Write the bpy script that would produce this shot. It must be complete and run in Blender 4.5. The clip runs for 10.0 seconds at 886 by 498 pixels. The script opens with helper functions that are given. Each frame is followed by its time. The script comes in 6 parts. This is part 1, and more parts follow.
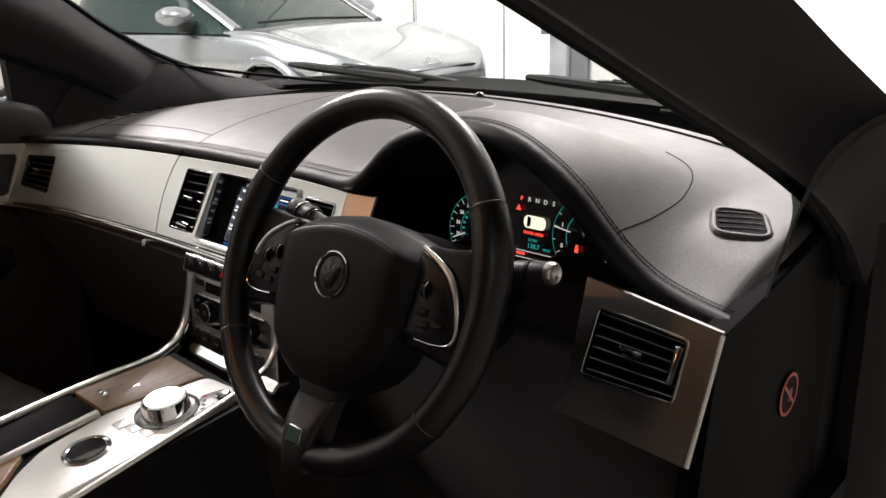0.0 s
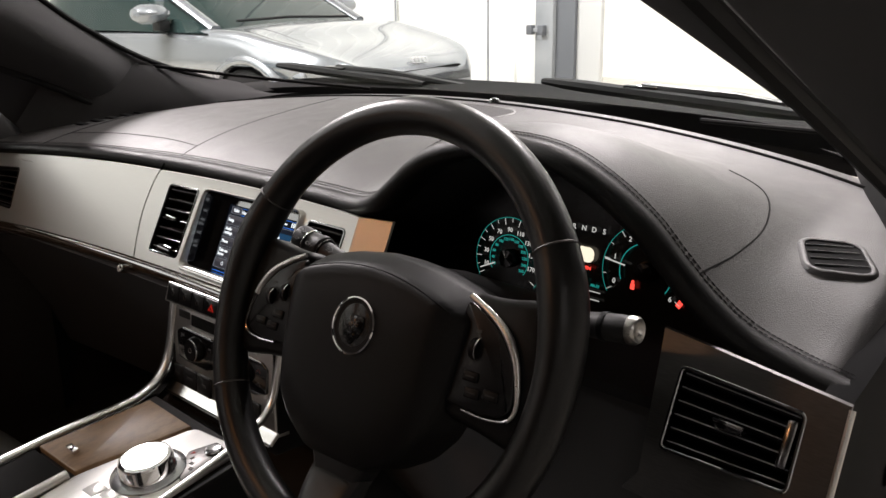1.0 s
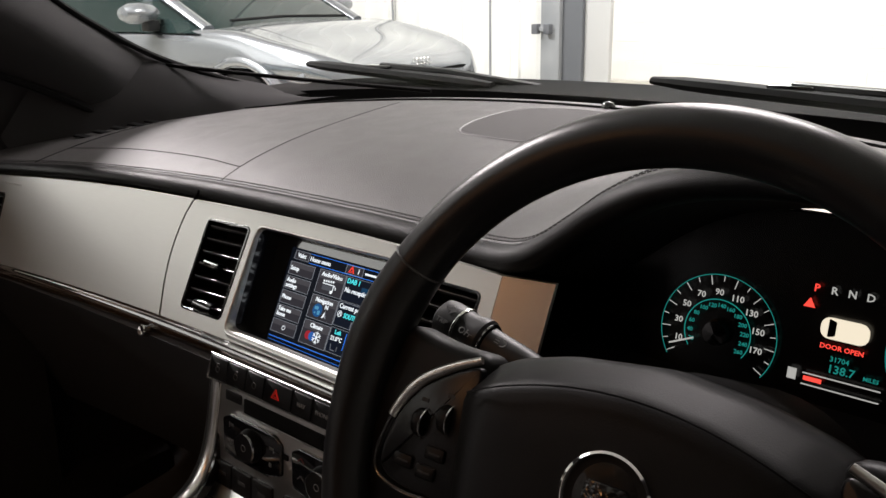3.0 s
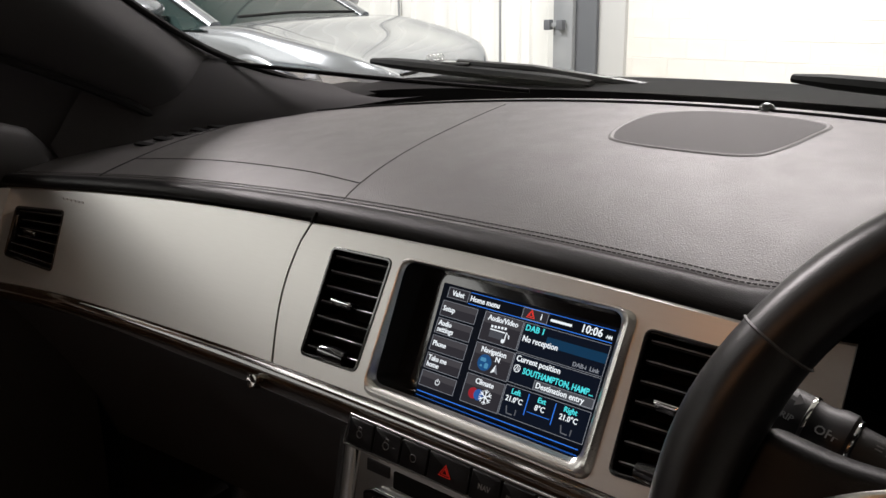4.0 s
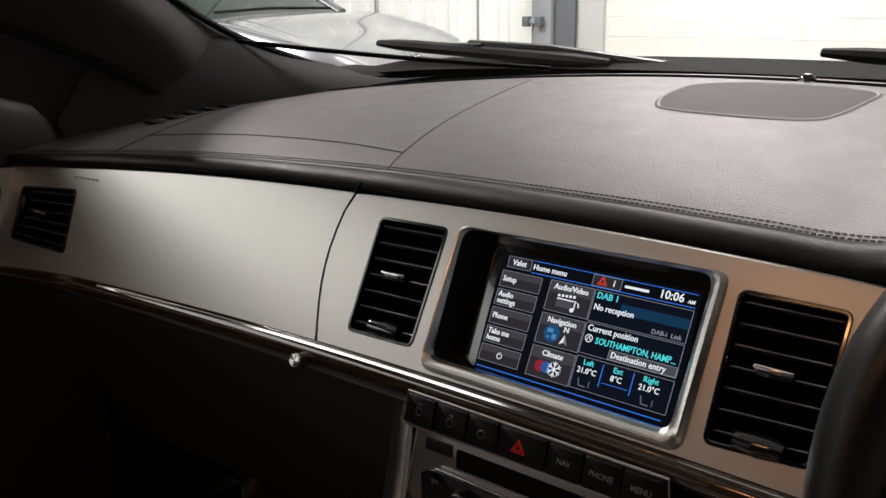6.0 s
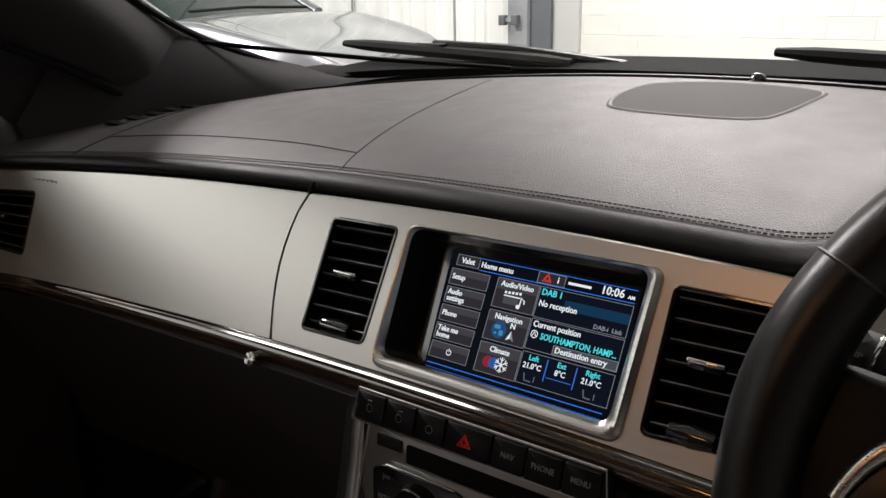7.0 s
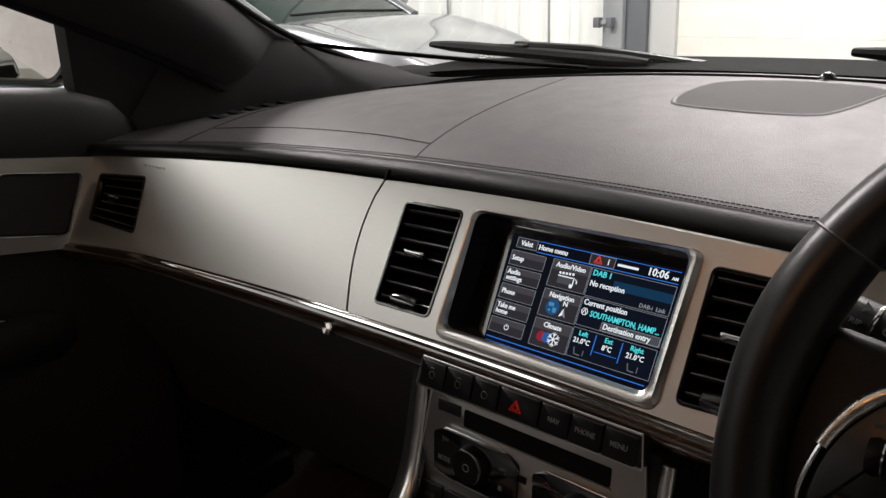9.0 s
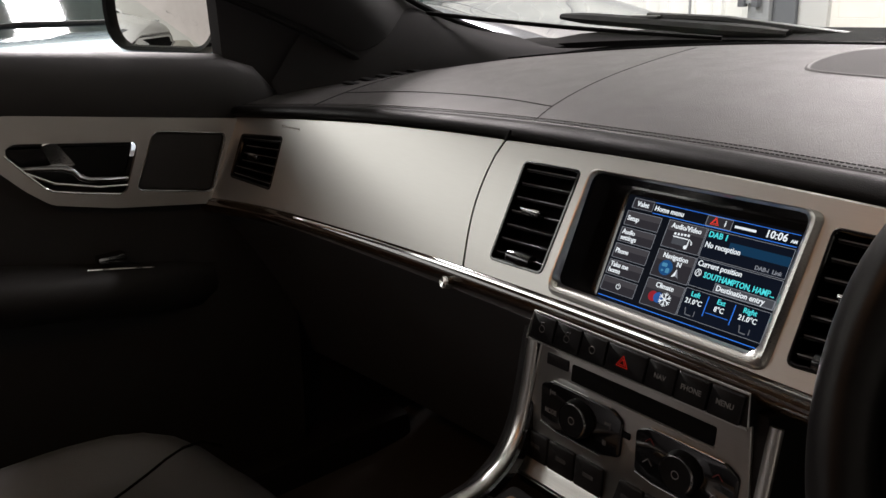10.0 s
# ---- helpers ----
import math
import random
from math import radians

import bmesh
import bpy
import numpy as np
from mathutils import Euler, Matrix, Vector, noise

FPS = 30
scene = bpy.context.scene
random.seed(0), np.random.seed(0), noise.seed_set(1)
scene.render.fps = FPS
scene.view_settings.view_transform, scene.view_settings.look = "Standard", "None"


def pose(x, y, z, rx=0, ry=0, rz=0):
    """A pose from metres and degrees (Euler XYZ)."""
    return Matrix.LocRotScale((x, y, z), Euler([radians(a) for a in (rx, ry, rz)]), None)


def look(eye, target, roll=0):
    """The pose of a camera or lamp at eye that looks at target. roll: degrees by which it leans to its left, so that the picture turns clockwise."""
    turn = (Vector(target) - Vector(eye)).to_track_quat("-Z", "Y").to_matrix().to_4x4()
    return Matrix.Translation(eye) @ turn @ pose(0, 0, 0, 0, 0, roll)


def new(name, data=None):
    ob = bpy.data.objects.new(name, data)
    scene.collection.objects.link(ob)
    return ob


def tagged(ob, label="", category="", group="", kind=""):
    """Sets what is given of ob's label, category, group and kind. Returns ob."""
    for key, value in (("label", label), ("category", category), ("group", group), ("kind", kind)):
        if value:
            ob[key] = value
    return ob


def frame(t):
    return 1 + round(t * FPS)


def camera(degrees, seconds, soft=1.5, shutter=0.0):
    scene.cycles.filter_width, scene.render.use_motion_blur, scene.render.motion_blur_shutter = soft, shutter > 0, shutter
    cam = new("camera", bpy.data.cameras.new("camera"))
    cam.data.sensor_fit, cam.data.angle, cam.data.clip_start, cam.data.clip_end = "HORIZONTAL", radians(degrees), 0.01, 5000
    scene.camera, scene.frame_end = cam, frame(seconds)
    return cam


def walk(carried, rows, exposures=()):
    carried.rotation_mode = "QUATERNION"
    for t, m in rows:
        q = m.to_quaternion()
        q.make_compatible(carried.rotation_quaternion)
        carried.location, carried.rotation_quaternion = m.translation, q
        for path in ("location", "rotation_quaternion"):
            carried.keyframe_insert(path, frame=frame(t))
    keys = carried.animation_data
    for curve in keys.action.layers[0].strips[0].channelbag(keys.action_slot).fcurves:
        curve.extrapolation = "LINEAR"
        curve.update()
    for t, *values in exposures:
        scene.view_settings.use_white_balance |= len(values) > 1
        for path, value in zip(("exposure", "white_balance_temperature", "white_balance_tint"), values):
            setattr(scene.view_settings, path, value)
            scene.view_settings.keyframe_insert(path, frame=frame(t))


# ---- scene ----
cam = camera(56.6, 10.0)
PATH = [
    (0, (0.951, -0.637, 1.188), (-0.355, 0.748, 0.576), -1.5),
    (0.5, (0.888, -0.582, 1.181), (-0.391, 0.829, 0.566), -1.2),
    (1, (0.815, -0.569, 1.18), (-0.45, 0.853, 0.567), -1.1),
    (1.5, (0.735, -0.571, 1.186), (-0.519, 0.86, 0.57), -1.2),
    (2, (0.661, -0.552, 1.171), (-0.582, 0.888, 0.554), -1.4),
    (3.3, (0.461, -0.451, 1.15), (-0.776, 0.997, 0.542), -1.3),
    (3.5, (0.408, -0.453, 1.156), (-0.823, 0.997, 0.539), -1.6),
    (4, (0.318, -0.45, 1.141), (-0.904, 1.009, 0.524), -1.4),
    (4.5, (0.266, -0.452, 1.129), (-0.944, 1.017, 0.513), -1.4),
    (5, (0.247, -0.467, 1.108), (-0.953, 1.009, 0.491), -1.5),
    (6.5, (0.26, -0.474, 1.109), (-0.888, 1.043, 0.492), -1.2),
    (7, (0.276, -0.467, 1.111), (-0.855, 1.061, 0.491), -1.3),
    (7.5, (0.287, -0.459, 1.114), (-0.833, 1.078, 0.496), -1.3),
    (8, (0.311, -0.472, 1.12), (-0.798, 1.074, 0.501), -1.2),
    (8.5, (0.304, -0.49, 1.112), (-0.827, 1.039, 0.492), -1.1),
    (9, (0.329, -0.497, 1.111), (-0.974, 0.893, 0.503), -1.8),
    (9.5, (0.35, -0.503, 1.109), (-1.104, 0.733, 0.512), -2.4),
    (10, (0.354, -0.509, 1.095), (-1.148, 0.647, 0.459), -2.3),
]
walk(cam, [(t, look(eye, target, roll)) for t, eye, target, roll in PATH],
     [(0, 0.74), (1, 0.66), (2, 0.47), (3.5, 0.36), (4.5, 0.19), (7, 0.14), (9, 0.17), (10, 0.20)])

# ---- world and lights ----
world = bpy.data.worlds.new("world")
scene.world = world
world.use_nodes = True
world.node_tree.nodes["Background"].inputs[0].default_value = (0.9, 0.95, 1.0, 1)
world.node_tree.nodes["Background"].inputs[1].default_value = 0.02
LAMPS = [(-4.8, 1.1, 155, 1.9, 0), (-0.9, 3.6, 75, 1.9, 0), (2.6, 4.6, 4, 1.9, 0), (-2.8, 6.8, 72, 1.9, 0), (1.2, 7.0, 21, 1.9, 0), (2.9, -3.4, 3, 1.9, 0)]
# Unseen fill lamp added at the ceiling: x, y, length, width, power.
FILL_PANEL = (-6.8, -4.6, 7.0, 5.4, 76)
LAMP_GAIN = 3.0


# ---- materials ----
def mat(name, color=(0.5, 0.5, 0.5), rough=0.5, metal=0.0, spec=0.5, emit=None, power=0.0, coat=0.0, alpha=None):
    m = bpy.data.materials.new(name)
    m.use_nodes = True
    b = m.node_tree.nodes["Principled BSDF"]
    b.inputs["Base Color"].default_value = (*color, 1)
    b.inputs["Roughness"].default_value = rough
    b.inputs["Metallic"].default_value = metal
    b.inputs["Specular IOR Level"].default_value = spec
    b.inputs["Coat Weight"].default_value = coat
    if emit:
        b.inputs["Emission Color"].default_value = (*emit, 1)
        b.inputs["Emission Strength"].default_value = power
    return m


def wire(m, a, b):
    m.node_tree.links.new(a, b)


def coords(m, scale=(1, 1, 1), kind="Object"):
    n = m.node_tree.nodes
    tc, mp = n.new("ShaderNodeTexCoord"), n.new("ShaderNodeMapping")
    mp.inputs["Scale"].default_value = scale
    wire(m, tc.outputs[kind], mp.inputs["Vector"])
    return mp.outputs["Vector"]


def noisy(m, vec, scale, detail=4.0, rough=0.55):
    t = m.node_tree.nodes.new("ShaderNodeTexNoise")
    t.inputs["Scale"].default_value, t.inputs["Detail"].default_value, t.inputs["Roughness"].default_value = scale, detail, rough
    wire(m, vec, t.inputs["Vector"])
    return t.outputs["Fac"]


def ramp(m, fac, stops):
    r = m.node_tree.nodes.new("ShaderNodeValToRGB")
    e = r.color_ramp.elements
    while len(e) < len(stops):
        e.new(0.5)
    for k, (p, c) in zip(e, stops):
        k.position, k.color = p, (*c, 1) if len(c) == 3 else c
    wire(m, fac, r.inputs["Fac"])
    return r.outputs["Color"]


def bump(m, height, strength, distance):
    b = m.node_tree.nodes.new("ShaderNodeBump")
    b.inputs["Strength"].default_value, b.inputs["Distance"].default_value = strength, distance
    wire(m, height, b.inputs["Height"])
    wire(m, b.outputs["Normal"], m.node_tree.nodes["Principled BSDF"].inputs["Normal"])


def color_noise(m, vec, scale, c0, c1, detail=4.0, lo=0.3, hi=0.7):
    wire(m, ramp(m, noisy(m, vec, scale, detail), [(lo, c0), (hi, c1)]), m.node_tree.nodes["Principled BSDF"].inputs["Base Color"])


def rough_noise(m, vec, scale, r0, r1):
    wire(m, ramp(m, noisy(m, vec, scale, 5), [(0.3, (r0,) * 3), (0.7, (r1,) * 3)]), m.node_tree.nodes["Principled BSDF"].inputs["Roughness"])


def leather(name, c0, c1, r0, r1, grain=420, depth=0.0006, spec=0.4):
    m = mat(name, spec=spec)
    v = coords(m)
    color_noise(m, v, 9, c0, c1)
    rough_noise(m, v, 30, r0, r1)
    vo = m.node_tree.nodes.new("ShaderNodeTexVoronoi")
    vo.feature = "DISTANCE_TO_EDGE"
    vo.inputs["Scale"].default_value = grain
    wire(m, v, vo.inputs["Vector"])
    bump(m, ramp(m, vo.outputs["Distance"], [(0.0, (0, 0, 0)), (0.35, (1, 1, 1))]), 0.35, depth)
    return m


def brushed(name, c0, c1, r0, r1, scale=(3, 300, 300), relief=0.08):
    m = mat(name, metal=1.0)
    v = coords(m, scale)
    color_noise(m, v, 4, c0, c1)
    rough_noise(m, v, 6, r0, r1)
    bump(m, noisy(m, v, 5, 2), relief, 0.0003)
    return m


seam_black = mat("seam_black", (0.016, 0.0155, 0.0155), 0.7, spec=0.1)
pad_leather = leather("dash_leather", (0.0495, 0.0472, 0.0472), (0.0545, 0.0522, 0.0522), 0.43, 0.50, 520, 0.0005)
# Darker than the pad's leather: the lip's shade is put into it.
shaded_lip_leather = leather("shaded_lip_leather", (0.0055, 0.0054, 0.0056), (0.0070, 0.0069, 0.0070), 0.40, 0.48, 800, 0.00030, spec=0.15)
wheel_leather = leather("wheel_leather", (0.0065, 0.0062, 0.0062), (0.0085, 0.0082, 0.0082), 0.30, 0.36, 900, 0.00006, spec=0.30)
seat_leather = leather("seat_leather", (0.072, 0.071, 0.071), (0.088, 0.087, 0.087), 0.38, 0.48, 500, 0.0003, spec=0.55)
door_leather = leather("door_leather", (0.027, 0.0265, 0.027), (0.032, 0.0314, 0.032), 0.46, 0.54, 700, 0.0002, spec=0.30)
satin_metal = brushed("satin_aluminium", (0.54, 0.53, 0.51), (0.56, 0.55, 0.53), 0.355, 0.375, relief=0.006)
satin_metal.node_tree.nodes["Principled BSDF"].inputs["Metallic"].default_value = 0.75
trim_metal = brushed("trim_aluminium", (0.52, 0.51, 0.49), (0.60, 0.585, 0.56), 0.26, 0.34)
chrome = mat("chrome", (0.82, 0.82, 0.82), 0.08, 1.0)
dark_chrome = mat("dark_chrome", (0.35, 0.35, 0.36), 0.16, 1.0)
black_plastic = mat("black_plastic", (0.014, 0.014, 0.0145), 0.38, spec=0.3)
bump(black_plastic, noisy(black_plastic, coords(black_plastic), 900, 2), 0.15, 0.0002)
soft_black = mat("soft_black_trim", (0.014, 0.0135, 0.0137), 0.7, spec=0.10)
bump(soft_black, noisy(soft_black, coords(soft_black), 700, 2), 0.3, 0.0003)
deep_black = mat("vent_black", (0.006, 0.006, 0.006), 0.7, spec=0.05)
gloss_black = mat("piano_black", (0.006, 0.006, 0.007), 0.10, coat=0.6)
stitch_thread = mat("stitch_thread", (0.040, 0.0385, 0.0385), 0.7, spec=0.15)
lower_trim = mat("lower_trim", (0.060, 0.0592, 0.060), 0.8, spec=0.1)
bump(lower_trim, noisy(lower_trim, coords(lower_trim), 700, 2), 0.3, 0.0003)
rubber = mat("rubber", (0.012, 0.012, 0.012), 0.7, spec=0.12)
carpet = mat("carpet", (0.070, 0.064, 0.061), 0.95)
bump(carpet, noisy(carpet, coords(carpet), 900, 3), 0.8, 0.003)
pillar_cloth = mat("pillar_cloth", (0.048, 0.0475, 0.0487), 0.9, spec=0.12)
bump(pillar_cloth, noisy(pillar_cloth, coords(pillar_cloth), 1200, 2), 0.4, 0.0005)
headliner_cloth = mat("headliner_cloth", (0.16, 0.15, 0.14), 0.95)

wood = mat("walnut_veneer", rough=0.12, coat=0.8)
wv = coords(wood, (6, 34, 34))
wire(wood, ramp(wood, noisy(wood, wv, 5, 9, 0.65), [(0.3, (0.012, 0.007, 0.004)), (0.5, (0.030, 0.017, 0.009)), (0.72, (0.065, 0.037, 0.019))]), wood.node_tree.nodes["Principled BSDF"].inputs["Base Color"])
lid_wood = mat("lid_veneer", rough=0.42, coat=0.12)
wv = coords(lid_wood, (10, 5, 10))
wire(lid_wood, ramp(lid_wood, noisy(lid_wood, wv, 7, 10, 0.7), [(0.3, (0.11, 0.062, 0.026)), (0.5, (0.20, 0.118, 0.052)), (0.75, (0.28, 0.175, 0.085))]), lid_wood.node_tree.nodes["Principled BSDF"].inputs["Base Color"])

glass = bpy.data.materials.new("clear_glass")
glass.use_nodes = True
gn = glass.node_tree.nodes
gn.clear()
g_out, g_mix, g_tr, g_gl = (gn.new("ShaderNode" + k) for k in ("OutputMaterial", "MixShader", "BsdfTransparent", "BsdfGlossy"))
g_tr.inputs["Color"].default_value = (0.94, 0.97, 0.96, 1)
g_gl.inputs["Roughness"].default_value = 0.01
g_mix.inputs[0].default_value = 0.008
wire(glass, g_tr.outputs[0], g_mix.inputs[1])
wire(glass, g_gl.outputs[0], g_mix.inputs[2])
wire(glass, g_mix.outputs[0], g_out.inputs["Surface"])
tint_glass = mat("tinted_glass", (0.012, 0.020, 0.019), 0.04, spec=0.35)
mirror_glass = mat("mirror_glass", (0.9, 0.9, 0.9), 0.01, 1.0)


def glow(name, c, power):
    return mat(name, (0.0, 0.0, 0.0), 0.4, spec=0.05, emit=c, power=power)


ui_white, ui_cyan, ui_blue = glow("ui_white", (0.9, 0.95, 1.0), 0.8), glow("ui_cyan", (0.08, 0.75, 0.8), 0.85), glow("ui_blue", (0.04, 0.22, 0.9), 0.8)
ui_red, ui_grey = glow("ui_red", (1.0, 0.05, 0.03), 0.8), glow("ui_grey", (0.35, 0.37, 0.42), 0.55)
ui_back = glow("ui_back", (0.004, 0.006, 0.012), 0.5)
mark_white = mat("print_white", (0.15, 0.15, 0.15), 0.6)
mark_dim = mat("print_dim", (0.10, 0.10, 0.10), 0.6)
mark_red = glow("hazard_red", (0.8, 0.03, 0.02), 0.24)
chevron_red = mat("print_red", (0.14, 0.008, 0.006), 0.6)
sticker_red = mat("sticker_red", (0.35, 0.02, 0.02), 0.5)

block_paint = mat("white_block_paint", rough=0.65)
bv = coords(block_paint)
color_noise(block_paint, bv, 2.5, (0.71, 0.70, 0.67), (0.81, 0.80, 0.775), 6)
bump(block_paint, noisy(block_paint, bv, 60, 5), 0.4, 0.004)
clad_paint = mat("cladding_paint", rough=0.5)
bv = coords(clad_paint)
color_noise(clad_paint, bv, 1.5, (0.70, 0.70, 0.67), (0.80, 0.80, 0.77), 6)
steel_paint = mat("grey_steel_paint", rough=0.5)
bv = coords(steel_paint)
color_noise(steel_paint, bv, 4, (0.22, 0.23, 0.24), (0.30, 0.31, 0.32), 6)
concrete = mat("concrete_floor", rough=0.7)
bv = coords(concrete)
color_noise(concrete, bv, 1.2, (0.33, 0.31, 0.27), (0.45, 0.43, 0.38), 8)
bump(concrete, noisy(concrete, bv, 40, 6), 0.3, 0.003)
ceil_paint = mat("ceiling_sheet", (0.7, 0.7, 0.69), 0.7)


def paint(name, c, metal=0.55, rough=0.28):
    m = mat(name, c, rough, metal, coat=0.9)
    v = coords(m)
    k = 0.92
    color_noise(m, v, 260, tuple(x * k for x in c), c, 2)
    return m


silver_paint = paint("silver_paint", (0.25, 0.262, 0.278), 0.7, 0.27)
own_paint = paint("graphite_paint", (0.10, 0.10, 0.105), 0.6, 0.25)
scuttle_black = mat("scuttle_black", (0.009, 0.009, 0.009), 0.7, spec=0.04)
blue_paint = paint("pale_blue_paint", (0.40, 0.50, 0.56), 0.3, 0.18)
white_paint = paint("white_car_paint", (0.78, 0.78, 0.77), 0.0)
fill_glow = glow("fill_panel_glow", (1.0, 0.97, 0.93), 1.0)
courtesy_glow = glow("courtesy_glow", (1.0, 0.55, 0.25), 6.0)
lamp_glow = glow("tube_glow", (1.0, 0.97, 0.92), 6.0)


# ---- building helpers ----
def thing(name, label, category, at=None, group="", kind=""):
    ob = new(name)
    ob.empty_display_size = 0.05
    if at is not None:
        ob.matrix_world = at if isinstance(at, Matrix) else Matrix.Translation(at)
    return tagged(ob, label, category, group, kind)


def finish(me, smooth):
    if smooth:
        me.polygons.foreach_set("use_smooth", [True] * len(me.polygons))
        me.set_sharp_from_angle(angle=radians(smooth))


def part(name, bm, material, parent=None, label="", local=True, smooth=38, normals=True):
    """One mesh under a thing; local: its points are in the parent's own frame, else in the world's."""
    if normals:
        bmesh.ops.recalc_face_normals(bm, faces=bm.faces)
    me = bpy.data.meshes.new(name)
    bm.to_mesh(me)
    bm.free()
    finish(me, smooth)
    me.materials.append(material)
    ob = new(name, me)
    if parent:
        ob.parent = parent
        if not local:
            top, w = parent, Matrix()
            while top:
                w = top.matrix_parent_inverse @ top.matrix_basis @ w
                top = top.parent
            ob.matrix_parent_inverse = w.inverted()
    if label:
        ob["label"] = label
    return ob


def box(bm, c, s, bevel=0.0, m=None, seg=2):
    r = bmesh.ops.create_cube(bm, size=1.0)
    vs = r["verts"]
    for v in vs:
        v.co = Vector((v.co.x * s[0] + c[0], v.co.y * s[1] + c[1], v.co.z * s[2] + c[2]))
    if bevel:
        es = list({e for v in vs for e in v.link_edges})
        vs = bmesh.ops.bevel(bm, geom=es, offset=bevel, segments=seg, profile=0.6, affect="EDGES")["verts"]
    if m:
        bmesh.ops.transform(bm, matrix=m, verts=list({v for v in vs}))
    return bm


def B(c, s, bevel=0.0, m=None, seg=2):
    return box(bmesh.new(), c, s, bevel, m, seg)


def rrect(w, h, r, n=5, cx=0.0, cy=0.0):
    out = []
    for sx, sy, a0 in ((1, 1, 0), (-1, 1, 90), (-1, -1, 180), (1, -1, 270)):
        for k in range(n + 1):
            a = radians(a0 + 90 * k / n)
            out.append((cx + sx * (w / 2 - r) + r * math.cos(a), cy + sy * (h / 2 - r) + r * math.sin(a)))
    return out


def rquad(corners, r, n=4):
    """Rounded outline through four or more corners (x, y)."""
    out, k = [], len(corners)
    for i in range(k):
        p, a, b = (Vector(corners[j % k]) for j in (i, i - 1, i + 1))
        da, db = (a - p).normalized() * r, (b - p).normalized() * r
        for j in range(n + 1):
            t = j / n
            out.append(tuple((p + da) * (1 - t) ** 2 + p * 2 * t * (1 - t) + (p + db) * t * t))
    return out


def inset(pts, d):
    c = sum((Vector(p) for p in pts), Vector((0, 0))) / len(pts)
    out = []
    for i, p in enumerate(pts):
        a, b = Vector(pts[i - 1]), Vector(pts[(i + 1) % len(pts)])
        t = b - a
        nrm = Vector((-t.y, t.x)).normalized() if t.length > 1e-9 else (c - Vector(p)).normalized()
        if nrm.dot(c - Vector(p)) < 0:
            nrm = -nrm
        out.append(tuple(Vector(p) + nrm * d))
    return out


def rings(bm, loops, close=False, cap0=False, cap1=False):
    """Skin a row of equally long closed loops of 3D points."""
    vs = [[bm.verts.new(p) for p in loop] for loop in loops]
    n = len(vs[0])
    pairs = list(zip(vs, vs[1:])) + ([(vs[-1], vs[0])] if close else [])
    for a, b in pairs:
        for i in range(n):
            bm.faces.new((a[i], a[(i + 1) % n], b[(i + 1) % n], b[i]))
    if cap0:
        bm.faces.new(vs[0][::-1])
    if cap1:
        bm.faces.new(vs[-1])
    return bm


def lift(pts, z):
    return [(p[0], p[1], z) for p in pts]


def slab(pts, z0, z1, bevel=0.0, bm=None):
    bm = bm or bmesh.new()
    loops = [lift(pts, z0)]
    if bevel:
        loops += [lift(pts, z1 - bevel), lift(inset(pts, bevel * 0.4), z1 - bevel * 0.3), lift(inset(pts, bevel), z1)]
    else:
        loops += [lift(pts, z1)]
    return rings(bm, loops, cap0=True, cap1=True)


def frame_ring(outer, inner, z0, z1, soft=0.0015, bm=None):
    bm = bm or bmesh.new()
    return rings(bm, [lift(outer, z0), lift(outer, z1 - soft), lift(inset(outer, soft), z1), lift(inset(inner, -soft), z1), lift(inner, z1 - soft), lift(inner, z0)], close=True)


def sheet(fn, nu, nv, thick=None, bm=None, skip=None):
    """A grid over (u, v) in 0..1, given thickness along the vector thick."""
    bm = bm or bmesh.new()
    top = [[bm.verts.new(fn(i / nu, j / nv)) for j in range(nv + 1)] for i in range(nu + 1)]
    fs = []
    for i in range(nu):
        for j in range(nv):
            if skip and skip((i + 0.5) / nu, (j + 0.5) / nv):
                continue
            fs.append(bm.faces.new((top[i][j], top[i + 1][j], top[i + 1][j + 1], top[i][j + 1])))
    if thick:
        ex = bmesh.ops.extrude_face_region(bm, geom=fs)
        nv_ = [g for g in ex["geom"] if isinstance(g, bmesh.types.BMVert)]
        bmesh.ops.translate(bm, verts=nv_, vec=thick)
    loose = [v for v in bm.verts if not v.link_faces]
    bmesh.ops.delete(bm, geom=loose, context="VERTS")
    return bm


def tube(path, r, n=10, closed=False, flat=1.0, up=(0, 0, 1), bm=None, taper=None):
    bm = bm or bmesh.new()
    P = [Vector(p) for p in path]
    loops = []
    for i, p in enumerate(P):
        a = P[i - 1] if (i or closed) else p
        b = P[(i + 1) % len(P)] if (i < len(P) - 1 or closed) else p
        t = (b - a).normalized()
        s = t.cross(Vector(up))
        s = s.normalized() if s.length > 1e-6 else t.orthogonal().normalized()
        w = s.cross(t).normalized()
        rr = r * (taper[i] if taper else 1)
        loops.append([p + s * rr * math.cos(2 * math.pi * k / n) + w * rr * flat * math.sin(2 * math.pi * k / n) for k in range(n)])
    return rings(bm, loops, close=closed, cap0=not closed, cap1=not closed)


def lathe(prof, n=40, bm=None, m=None):
    bm = bm or bmesh.new()
    loops = [[(r * math.cos(2 * math.pi * k / n), r * math.sin(2 * math.pi * k / n), z) for k in range(n)] for r, z in prof]
    if m:
        loops = [[m @ Vector(p) for p in l] for l in loops]
    ring = prof[0][0] > 1e-6 and prof[-1][0] > 1e-6
    return rings(bm, loops, close=ring, cap0=not ring, cap1=not ring)


